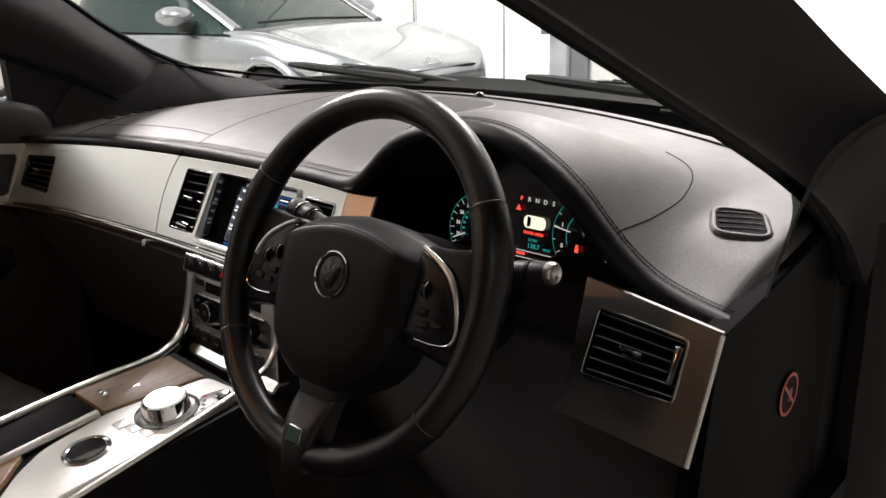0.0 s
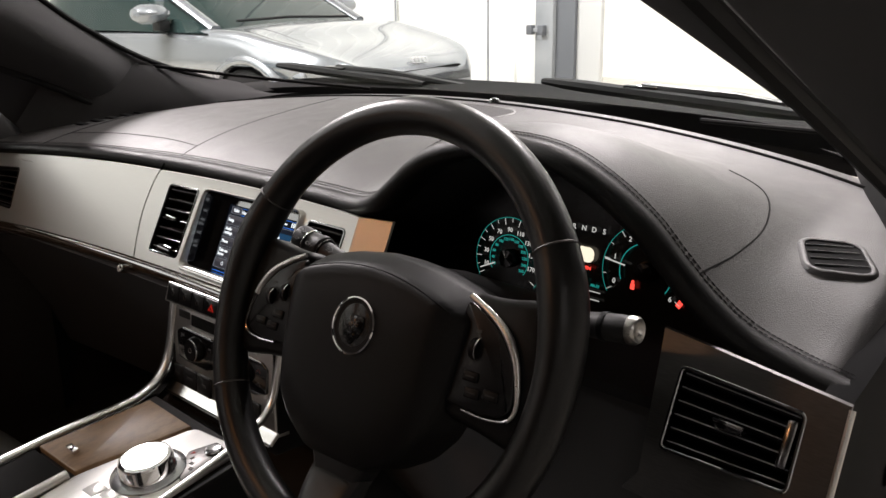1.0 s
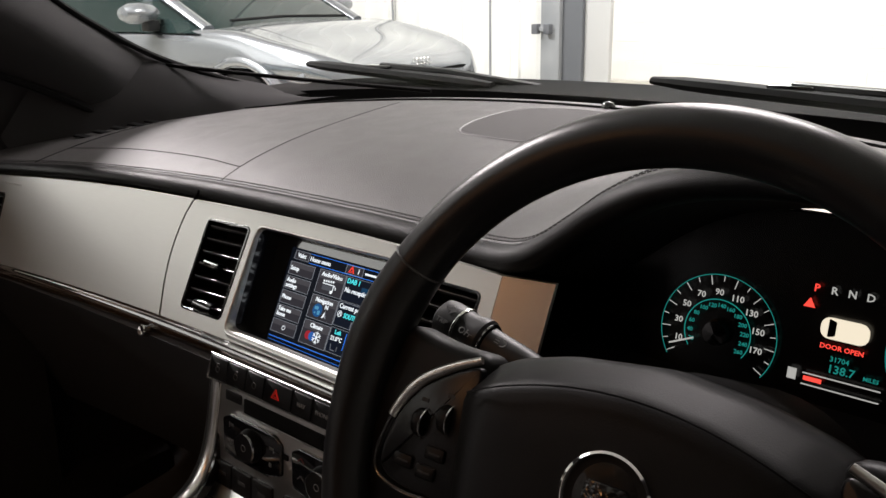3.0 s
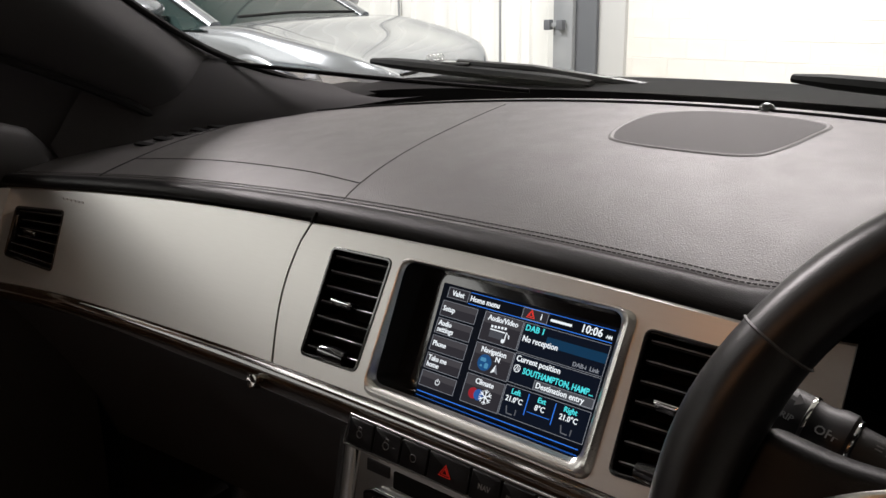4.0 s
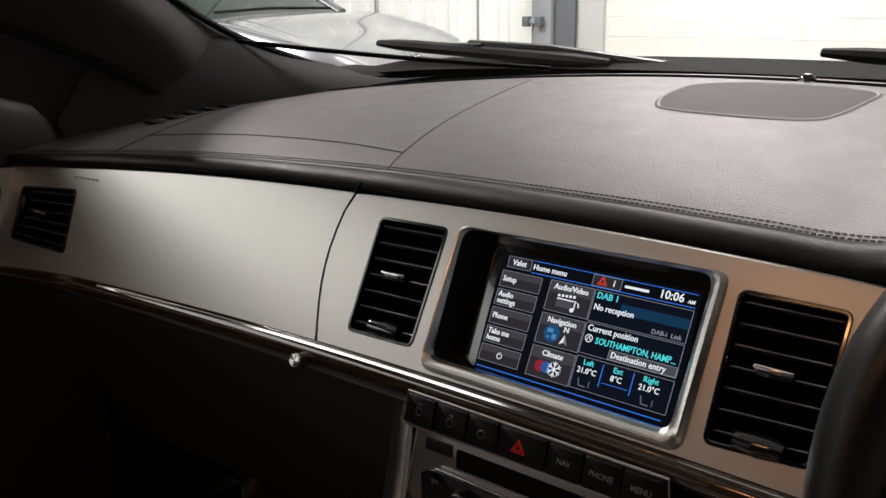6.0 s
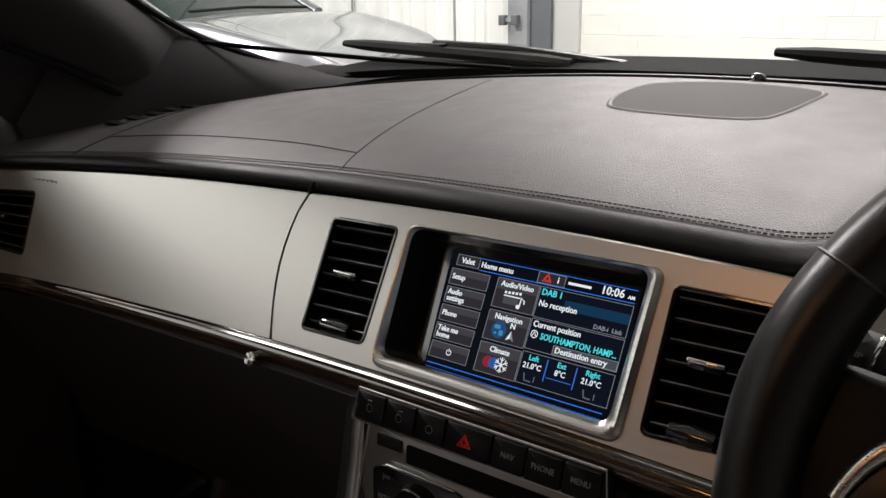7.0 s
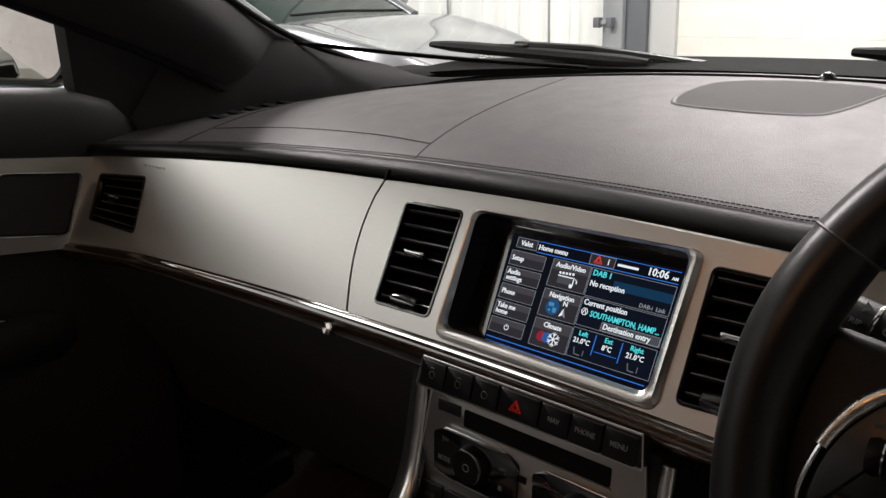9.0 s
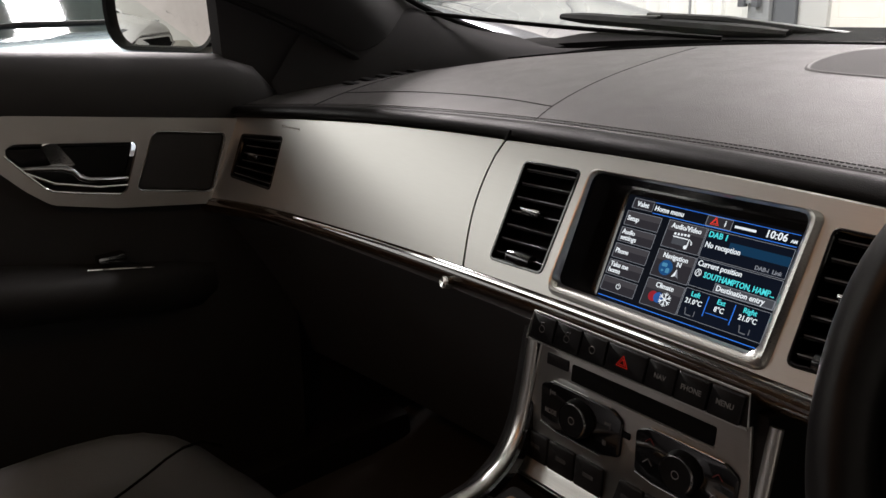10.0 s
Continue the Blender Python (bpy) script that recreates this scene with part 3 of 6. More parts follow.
def panel_sheet(x0, x1, top, bot, nx, nz, holes, left=None, right=None, bend=0.0):
    """A fascia skin between two height curves, with four-cornered holes cut through."""
    bm = bmesh.new()
    outer = [(x0 + (x1 - x0) * i / nx, bot(x0 + (x1 - x0) * i / nx)) for i in range(nx + 1)]
    rt = [(right(top(x1) + (bot(x1) - top(x1)) * (1 - k / nz)) if right else x1, bot(x1) + (top(x1) - bot(x1)) * k / nz) for k in range(1, nz)]
    tp = [(x1 + (x0 - x1) * i / nx, top(x1 + (x0 - x1) * i / nx)) for i in range(nx + 1)]
    lf = [(left(bot(x0) + (top(x0) - bot(x0)) * (1 - k / nz)) if left else x0, bot(x0) + (top(x0) - bot(x0)) * (1 - k / nz)) for k in range(1, nz)]
    edges = []
    for loop in [outer + rt + tp + lf] + holes:
        vs = [bm.verts.new((a, 0, b)) for a, b in loop]
        edges += [bm.edges.new((vs[i], vs[(i + 1) % len(vs)])) for i in range(len(vs))]
    bmesh.ops.triangle_fill(bm, use_beauty=True, use_dissolve=False, edges=edges, normal=(0, -1, 0))
    # even the skin out, so that it follows the curve
    for k in range(1, 26):
        c = x0 + (x1 - x0) * k / 26
        bmesh.ops.bisect_plane(bm, geom=bm.verts[:] + bm.edges[:] + bm.faces[:], plane_co=(c, 0, 0), plane_no=(1, 0, 0))
    for v in bm.verts:
        v.co.y = fascia_y(v.co.x, v.co.z) + bend * (v.co.x - x0)
    ex = bmesh.ops.extrude_face_region(bm, geom=list(bm.faces))
    bmesh.ops.translate(bm, verts=[g for g in ex["geom"] if isinstance(g, bmesh.types.BMVert)], vec=(0, 0.004, -0.0))
    return bm


TOP = [(-0.74, 0.916), (-0.62, 0.9245), (-0.53, 0.931), (-0.41, 0.938), (-0.30, 0.942), (-0.21, 0.944), (-0.06, 0.947), (0.06, 0.947), (0.25, 0.943)]
BOT = [(-0.74, 0.812), (-0.66, 0.820), (-0.55, 0.8265), (-0.38, 0.8305), (-0.22, 0.833), (0.0, 0.8345), (0.25, 0.8345)]
top_z, bot_z = (lambda x: curve_at(TOP, x)), (lambda x: curve_at(BOT, x))


# openings in the fascia, (x, z) of lower left, lower right, upper right, upper left
END_VENT = [(-0.671, 0.8475), (-0.572, 0.845), (-0.581, 0.907), (-0.676, 0.901)]
SCREEN_VENT = [(-0.182, 0.8465), (-0.117, 0.8475), (-0.111, 0.932), (-0.178, 0.931)]
WHEEL_VENT = [(0.1075, 0.8455), (0.168, 0.849), (0.172, 0.930), (0.1085, 0.930)]
DRIVER_VENT = [(0.576, 0.849), (0.672, 0.8535), (0.672, 0.9035), (0.577, 0.907)]


slat_line = mat("slat_bright_edge", (0.42, 0.42, 0.43), 0.3, 0.7)
slat_black = mat("slat_black", (0.004, 0.004, 0.004), 0.5, spec=0.12)


def vent(name_group, corners, slats, label, tab=True, parent_bevel=0.006, tab_at=0.5, rim_mat=None):
    """An air vent: corners (x, z) on the fascia in order lower left, lower right, upper right, upper left."""
    cx, cz = (sum(c[i] for c in corners) / 4 for i in (0, 1))
    m = on_fascia(cx, cz)
    inv = m.inverted()
    loc = [inv @ Vector((x, fascia_y(x, z), z)) for x, z in corners]
    q = [(p.x, p.y) for p in loc]
    v = thing("air_vent", label, "air vent", m, group="dashboard air vents")
    out, inn = rquad([tuple(Vector(p) * 1.0) for p in q], parent_bevel), inset(rquad(q, parent_bevel), 0.0025)
    part("vent_frame", frame_ring(inset(out, -0.0005), inn, -0.028, 0.0012, 0.0008), rim_mat or gloss_black, v, "dark glossy vent surround")
    part("duct", slab(inset(out, 0.001), -0.045, -0.027), deep_black, v)
    lo_l, lo_r, up_r, up_l = (Vector(p) for p in q)
    for k in range(slats):
        f = (k + 0.6) / (slats + 0.2)
        a, b = lo_l.lerp(up_l, f), lo_r.lerp(up_r, f)
        d = (b - a).normalized()
        bm = bmesh.new()
        a2, b2 = a + d * 0.004, b - d * 0.004
        nrm = Vector((-d.y, d.x))
        loops = []
        for p in (a2, b2):
            loops.append([(p.x + nrm.x * oy, p.y + nrm.y * oy, oz) for oy, oz in ((-0.0010, -0.003), (0.0012, -0.0025), (0.0012, -0.004), (0.0045, -0.022), (0.0028, -0.022), (-0.0008, -0.005))])
        sl = part("slat", rings(bm, loops, cap0=True, cap1=True), slat_black, v)
        part("slat_edge", tube([(a2.x + nrm.x * 0.0012, a2.y + nrm.y * 0.0012, -0.0024), (b2.x + nrm.x * 0.0012, b2.y + nrm.y * 0.0012, -0.0024)], 0.00045, 4), slat_line, sl, "fine bright edge")
    c = lo_l.lerp(up_l, 0.52).lerp(lo_r.lerp(up_r, 0.52), tab_at)
    if tab:
        t = part("slider", B((c.x, c.y, 0.000), (0.022, 0.0070, 0.012), 0.003), gloss_black, v)
        part("slider_trim", B((c.x, c.y + 0.0018, 0.006), (0.023, 0.0030, 0.0025), 0.0012), chrome, t, "chrome strip")
    return v, q


def air_vents():
    v, q = vent("", SCREEN_VENT, 7, "black slatted air vent beside the touchscreen")
    part("thumb_wheel", lathe([(0.0, -0.015), (0.006, -0.014), (0.0075, 0), (0.006, 0.014), (0.0, 0.015)], 20, m=Matrix.Translation((0.0, q[0][1] + 0.008, -0.002)) @ pose(0, 0, 0, 0, 90)), gloss_black, v)
    v, q = vent("", WHEEL_VENT, 7, "black slatted air vent near the steering wheel")
    part("thumb_wheel", lathe([(0.0, -0.015), (0.006, -0.014), (0.0075, 0), (0.006, 0.014), (0.0, 0.015)], 20, m=Matrix.Translation((0.0, q[0][1] + 0.008, -0.002)) @ pose(0, 0, 0, 0, 90)), gloss_black, v)
    v, q = vent("", END_VENT, 6, "black slatted end vent by the passenger door", rim_mat=black_plastic)
    part("thumb_wheel", B((q[0][0] + 0.009, 0.004, -0.003), (0.008, 0.03, 0.012), 0.003), gloss_black, v)
    v, q = vent("", DRIVER_VENT, 6, "black slatted end vent in the driver's side panel", rim_mat=dark_chrome)
    part("thumb_wheel", B((q[1][0] - 0.009, 0.004, -0.003), (0.008, 0.034, 0.012), 0.003), dark_chrome, v)


def fascia():
    hole = lambda c, r=0.006: rquad(c, r)
    lid = panel_sheet(-0.715, -0.212, top_z, bot_z, 40, 8, [hole(END_VENT)],
                      right=lambda z: -0.2115 - 0.012 * math.sin(math.pi * max(0, min(1, (z - 0.833) / 0.12))))
    part("glovebox_panel", lid, satin_metal, dash, "satin brushed aluminium glovebox panel", local=False, smooth=30)
    mid = panel_sheet(-0.2090, 0.1855, top_z, bot_z, 36, 8, [hole(SCREEN_VENT), hole(WHEEL_VENT),
                      hole([(-0.101, 0.844), (0.087, 0.844), (0.092, 0.9355), (-0.099, 0.9335)], 0.010)],
                      left=lambda z: -0.2090 - 0.012 * math.sin(math.pi * max(0, min(1, (z - 0.833) / 0.12))))
    part("centre_panel", mid, satin_metal, dash, "satin aluminium panel round the screen", local=False, smooth=30)
    wing = panel_sheet(0.1860, 0.226, top_z, bot_z, 8, 8, [], bend=0.30)
    part("panel_end", wing, satin_metal, dash, "angled end of the aluminium panel", local=False, smooth=20)
    part("panel_gap", tube([(-0.2103 - 0.012 * math.sin(math.pi * k / 12), fascia_y(-0.21, 0.833 + 0.12 * k / 12) + 0.003, 0.833 + 0.12 * k / 12) for k in range(13)], 0.0016, 6), deep_black, dash, local=False)
    # veneer moulding below the metal
    prof = [(0.006, 0.0005), (-0.004, -0.0015), (-0.0085, -0.006), (-0.0095, -0.011), (-0.006, -0.018), (0.004, -0.024), (0.02, -0.026), (0.02, 0.0)]
    loops = []
    for i in range(81):
        x = -0.715 + 0.94 * i / 80
        z = bot_z(x)
        loops.append([(x, fascia_y(x, z) + a, z + b) for a, b in prof])
    part("veneer_strip", rings(bmesh.new(), loops, cap0=True, cap1=True), wood, dash, "glossy dark walnut strip", local=False, smooth=60)
    # Highlight along the veneer's upper edge, built as a chrome tube.
    part("edge_glint", tube([(x, fascia_y(x, bot_z(x)) - 0.0045, bot_z(x) - 0.0022) for x in np.linspace(-0.50, 0.225, 60)], 0.0017, 6), chrome, dash, "chrome tube in place of a reflected highlight", local=False)
    # glovebox release
    kb = part("release_button", lathe([(0.0, -0.008), (0.0060, -0.008), (0.0060, 0.0004), (0.0048, 0.0014), (0.0, 0.0011)], 24, m=pose(-0.217, -0.0700, 0.8205, 66, 0, 4)), chrome, dash, "small oval chrome release button", local=False)
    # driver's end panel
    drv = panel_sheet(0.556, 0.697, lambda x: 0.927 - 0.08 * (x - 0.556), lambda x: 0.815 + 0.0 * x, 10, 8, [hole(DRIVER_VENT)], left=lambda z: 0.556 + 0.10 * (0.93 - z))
    part("end_panel", drv, dark_satin, dash, "satin metal vent panel, darkened for dimmer reflections", local=False, smooth=30)
    part("end_panel_edge", tube([(0.698, fascia_y(0.698, z) - 0.0005, z) for z in np.linspace(0.816, 0.914, 8)], 0.0022, 8), trim_metal, dash, "bright edge strip", local=False)
    # embossed mark on the glovebox panel, unreadable
    for k in range(6):
        x = -0.590 + 0.0075 * k
        part("emboss_mark", B((x, fascia_y(x, 0.9185) - 0.0002, 0.9185), (0.0035, 0.0008, 0.0026)), emboss_light, dash, local=False)


emboss_light = mat("emboss_light", (0.55, 0.54, 0.52), 0.5)
# Base darkened so the end panel reflects less light than the fascia.
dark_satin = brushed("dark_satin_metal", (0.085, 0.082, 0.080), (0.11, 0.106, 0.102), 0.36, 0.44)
fascia()
air_vents()


# ---- touchscreen ----
def touchscreen():
    m = on_fascia(-0.004, 0.8895)
    s = thing("touchscreen", "lit navigation touchscreen showing its home menu", "touchscreen", m)
    op = rquad([(-0.097, -0.0505), (0.091, -0.0505), (0.096, 0.051), (-0.095, 0.049)], 0.010, 6)

    def wider(f, z):
        # the bead is broad below and towards the driver, a mere lip above and on the other side
        return [(x + f * (0.0095 if x > 0 else 0.0035) * max(-1.0, min(1.0, x / 0.085)), y + f * (0.0095 if y < 0 else 0.0025) * max(-1.0, min(1.0, y / 0.042)), z * (1 if y < 0 or x > 0.06 else 0.45)) for x, y in op]
    part("bezel", rings(bmesh.new(), [wider(1.0, 0.0005), wider(0.9, 0.0032), wider(0.6, 0.0054), wider(0.3, 0.0048), wider(-0.05, 0.0008), wider(-0.1, -0.004), wider(0.3, -0.004)], close=True), trim_metal, s, "rounded satin aluminium bezel")
    part("recess", rings(bmesh.new(), [lift(op, 0.000), lift(inset(op, 0.002), -0.026), lift(inset(op, -0.004), -0.026), lift(inset(op, -0.004), 0.0)], close=True), gloss_black, s, "glossy black recess walls")
    part("glass", slab(inset(op, -0.003), -0.032, -0.0262), gloss_black, s, "black glass")
    Z0 = -0.0258
    LEAN = Matrix(((1, 0.035, 0, 0), (0, 1, 0, 0), (0, 0, 1, 0), (0, 0, 0, 1)))
    scr = part("display", slab(rrect(0.154, 0.0895, 0.001, 2, 0.0055, -0.0042), -0.0262, Z0), ui_back, s, "lit display")

    def ui(name, bm, material, normals=True):
        ob = part(name, bm, material, s, smooth=0, normals=normals)
        ob.matrix_parent_inverse = LEAN
        return ob

    def rect(x0, y0, x1, y1, material, name="ui_tile", dz=0.0002, line=None):
        """A lit field, in millimetres on the display."""
        x0, y0, x1, y1 = (a / 1000 for a in (x0, y0, x1, y1))
        cx, cy, ww, hh = (x0 + x1) / 2, (y0 + y1) / 2, abs(x1 - x0), abs(y1 - y0)
        ui(name, B((cx, cy, Z0 + dz), (ww, hh, 0.0002)), material)
        if line:
            b = bmesh.new()
            for c, sz in (((cx, cy + hh / 2), (ww, 0.00035)), ((cx, cy - hh / 2), (ww, 0.00035)), ((cx - ww / 2, cy), (0.00035, hh)), ((cx + ww / 2, cy), (0.00035, hh))):
                box(b, (c[0], c[1], Z0 + dz + 0.0002), (sz[0], sz[1], 0.0002))
            ui("ui_outline", b, line)

    def txt(body, x, y, size, material, align="LEFT", squash=1.0, dz=0.0006):
        ui("ui_text", text_bm(body, size, Matrix.Translation((x / 1000, y / 1000, Z0 + dz)), align=align, squash=squash, bold=0.012), material, normals=False)

    def line(name, pts, r, material, closed=False):
        ui(name, tube([(x / 1000, y / 1000, Z0 + 0.0008) for x, y in pts], r, 4, closed=closed), material)

    def disc(name, x, y, r, material, dz=0.0005, n=24):
        ui(name, lathe([(0.0, 0), (r, 0), (r, 0.0002), (0.0, 0.0002)], n, m=Matrix.Translation((x / 1000, y / 1000, Z0 + dz))), material)
    # header
    rect(-45, 38.4, 79, 38.0, ui_blue, "ui_line")
    rect(-45, 29.6, 79, 29.1, ui_blue, "ui_line")
    rect(-68, -46.9, 77, -46.3, ui_blue, "ui_line")
    rect(-66, 38.2, -46, 30.0, ui_tile, line=ui_grey)
    txt("Valet", -56, 34.0, 0.0060, ui_white, "CENTER", 0.95)
    txt("Home menu", -44, 33.6, 0.0060, ui_white, "LEFT", 0.92)
    rect(4.5, 37.8, 26, 29.8, ui_tile, line=ui_grey)
    for w in (3.4, 2.0):
        line("ui_warning", [(12 - w, 34 - w * 0.75), (12 + w, 34 - w * 0.75), (12, 34 + w)], 0.0004, ui_red, True)
    txt("i", 20, 33.8, 0.0066, ui_white)
    rect(28.5, 34.6, 46, 32.8, ui_white, "ui_mark")
    txt("10:06", 53.5, 33.9, 0.0082, ui_white, "LEFT", 0.95)
    txt("AM", 73.5, 32.6, 0.0034, ui_white)
    # left hand keys
    for k, lab in enumerate(("Setup", "Audio\nsettings", "Phone", "Take me\nhome", "")):
        y1 = 26.9 - 14.2 * k
        rect(-68.2, y1, -34.2, y1 - 12.0, ui_tile, line=ui_grey)
        rect(-67.8, y1 - 0.4, -34.6, y1 - 5.0, ui_sheen, dz=0.00025)
        if "\n" in lab:
            a, b = lab.split("\n")
            txt(a, -66.4, y1 - 3.6, 0.0058, ui_white, "LEFT", 0.9)
            txt(b, -66.4, y1 - 8.6, 0.0058, ui_white, "LEFT", 0.9)
        elif lab:
            txt(lab, -66.4, y1 - 6.0, 0.0058, ui_white, "LEFT", 0.9)
    line("ui_power", [(-51 + 2.0 * math.cos(t), -36 + 2.0 * math.sin(t)) for t in np.linspace(radians(120), radians(420), 16)], 0.0003, ui_white)
    line("ui_power", [(-51, -33.2), (-51, -35.6)], 0.0003, ui_white)
    # three tiles
    for k, lab in enumerate(("Audio/Video", "Navigation", "Climate")):
        y1 = 27.5 - 24.2 * k
        rect(-26.8, y1, 7.8, y1 - 21.8, ui_tile, line=ui_grey)
        rect(-26.4, y1 - 0.4, 7.4, y1 - 8.0, ui_sheen, dz=0.00025)
        txt(lab, -9.5, y1 - 3.9, 0.0058, ui_white, "CENTER", 0.92)
    ib = bmesh.new()
    for k in range(5):
        box(ib, ((-17.5 + 3.0 * k) / 1000, 0.0178 + 0.0002 * k, Z0 + 0.0007), (0.0018, 0.0018, 0.0002), m=None)
    box(ib, (-0.0118, 0.0155, Z0 + 0.0007), (0.0135, 0.0009, 0.0002))
    ui("ui_icon", ib, ui_white)
    rect(-18.5, 14.6, -6.0, 9.6, ui_slate, "ui_icon", 0.0004)
    line("ui_icon", [(-3.8, 9.2), (-3.8, 16.0), (-1.0, 14.0), (-0.6, 11.8)], 0.0005, ui_white)
    disc("ui_icon", -5.0, 9.2, 0.0016, ui_white, 0.0007, 14)
    disc("ui_globe", -15.0, -10.0, 0.0062, ui_globe)
    for (a, b, w, h) in ((-16.5, -8.0, 5.0, 3.0), (-12.7, -12.0, 3.4, 4.0), (-17.3, -12.7, 2.2, 1.8)):
        ui("ui_land", slab([(x / 1000, y / 1000) for x, y in rrect(w, h, 0.9, 3, a, b)], Z0 + 0.0006, Z0 + 0.0008), ui_land)
    for side, shade in ((-1, ui_white), (1, ui_grey)):
        ar = bmesh.new()
        ar.faces.new([ar.verts.new((x / 1000, y / 1000, Z0 + 0.0009)) for x, y in ((-4.4 + side * 3.2, -16.0), (-4.4, -14.4), (-4.4, -8.8))])
        ui("ui_arrow", ar, shade, normals=False)
    txt("N", -6.6, -5.4, 0.0056, ui_white)
    for c, dx in ((ui_warm_dot, -2.8), (ui_cold_dot, 2.2)):
        disc("ui_dot", -14.2 + dx, -34.2, 0.0042, c, 0.0005 + (0.0001 if dx > 0 else 0), 20)
    fl = bmesh.new()
    at = Matrix.Translation((-0.0055, -0.0342, Z0 + 0.0009)) @ Matrix.Scale(0.84, 4)
    for k in range(3):
        box(fl, (0, 0, 0), (0.0135, 0.0009, 0.0002), m=at @ pose(0, 0, 0, 0, 0, 60 * k + 30))
    for k in range(6):
        for turn in (45, -45):
            box(fl, (0, 0, 0), (0.0030, 0.0007, 0.0002), m=at @ pose(0, 0, 0, 0, 0, 60 * k + 30) @ Matrix.Translation((0.0048, 0.0012 if turn > 0 else -0.0012, 0)) @ pose(0, 0, 0, 0, 0, turn))
    ui("ui_snowflake", fl, ui_white)
    # right hand fields
    rect(8.8, 27.5, 79, 5.4, ui_back2, line=ui_grey)
    rect(30, 21.5, 78.6, 14.5, ui_wash, dz=0.00028)
    txt("DAB 1", 10.6, 23.8, 0.0064, ui_cyan, "LEFT", 0.95)
    txt("No reception", 10.6, 15.6, 0.0062, ui_white, "LEFT", 0.88)
    txt("DAB-i  Link", 55, 8.2, 0.0044, ui_grey)
    rect(8.8, 4.2, 79, -17.6, ui_back2, line=ui_grey)
    txt("Current position", 10.6, 0.6, 0.0062, ui_white, "LEFT", 0.88)
    line("ui_icon", [(13.6 + 2.6 * math.cos(t), -6.6 + 2.6 * math.sin(t)) for t in np.linspace(0, 6.28, 16, endpoint=False)], 0.0003, ui_white, True)
    line("ui_icon", [(12.2, -8.0), (13.6, -4.8), (15.0, -8.0)], 0.0004, ui_white)
    txt("SOUTHAMPTON, HAMP...", 18.6, -7.2, 0.0064, ui_cyan, "LEFT", 0.80)
    rect(30.5, -10.8, 78.6, -17.2, ui_slate, line=ui_grey, dz=0.0004)
    txt("Destination entry", 32.2, -14.0, 0.0060, ui_white, "LEFT", 0.92, 0.0009)
    rect(8.8, -19.8, 79, -42.3, ui_back2, line=ui_grey)
    for x in (29.0, 51.5):
        rect(x, -21.5, x + 0.6, -37.0, ui_blue, "ui_line", 0.0005)
    rect(31, -33.6, 50, -34.0, ui_blue, "ui_line", 0.0005)
    for lab, val, x in (("Left", "21.0\u00b0C", 18.5), ("Ext", "8\u00b0C", 40.5), ("Right", "21.0\u00b0C", 64)):
        txt(lab, x, -23.4, 0.0054, ui_cyan, "CENTER", 0.95)
        txt(val, x, -29.2, 0.0056, ui_white, "CENTER", 0.92)
    for x in (17, 63):
        line("ui_seat_icon", [(x - 3, -34.5), (x - 1.6, -39.6), (x + 3.2, -39.8)], 0.0005, ui_dim)
        line("ui_seat_icon", [(x + 5.6, -35.5), (x + 5.6, -39.8)], 0.0004, ui_dim)


ui_tile, ui_sheen, ui_slate = glow("ui_tile", (0.07, 0.065, 0.08), 0.32), glow("ui_sheen", (0.16, 0.15, 0.17), 0.28), glow("ui_slate", (0.16, 0.17, 0.20), 0.35)
ui_land, ui_dim, ui_wash = glow("ui_land", (0.10, 0.35, 0.60), 0.6), glow("ui_dim", (0.25, 0.26, 0.30), 0.4), glow("ui_wash", (0.01, 0.06, 0.14), 0.5)
ui_warm_dot, ui_cold_dot = glow("ui_warm_dot", (0.55, 0.03, 0.05), 0.45), glow("ui_cold_dot", (0.04, 0.16, 0.55), 0.5)
ui_globe = glow("ui_globe", (0.02, 0.12, 0.34), 0.5)
ui_back2 = glow("ui_back_blue", (0.006, 0.010, 0.022), 0.5)
touchscreen()


# ---- cabin shell ----
DOOR_RAIL = [(0, 0.67, -0.74, 1.37), (1, 0.675, -0.29, 1.18), (2, 0.68, 0.06, 1.03), (3, 0.69, 0.19, 0.95), (4, 0.70, 0.24, 0.88)]
GLASS_RAIL = [(0, 0.56, -0.50, 1.41), (1, 0.640, -0.04, 1.232), (2, 0.690, 0.153, 1.118), (3, 0.712, 0.29, 1.046), (4, 0.710, 0.46, 0.985)]


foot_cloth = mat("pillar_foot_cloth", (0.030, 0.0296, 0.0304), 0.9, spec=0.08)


# Dash end black; on the driver's pillar foot it puts in shade.
end_shade = mat("end_shade_black", (0.0045, 0.0045, 0.0047), 0.75, spec=0.05)
bump(end_shade, noisy(end_shade, coords(end_shade), 700, 2), 0.3, 0.0003)


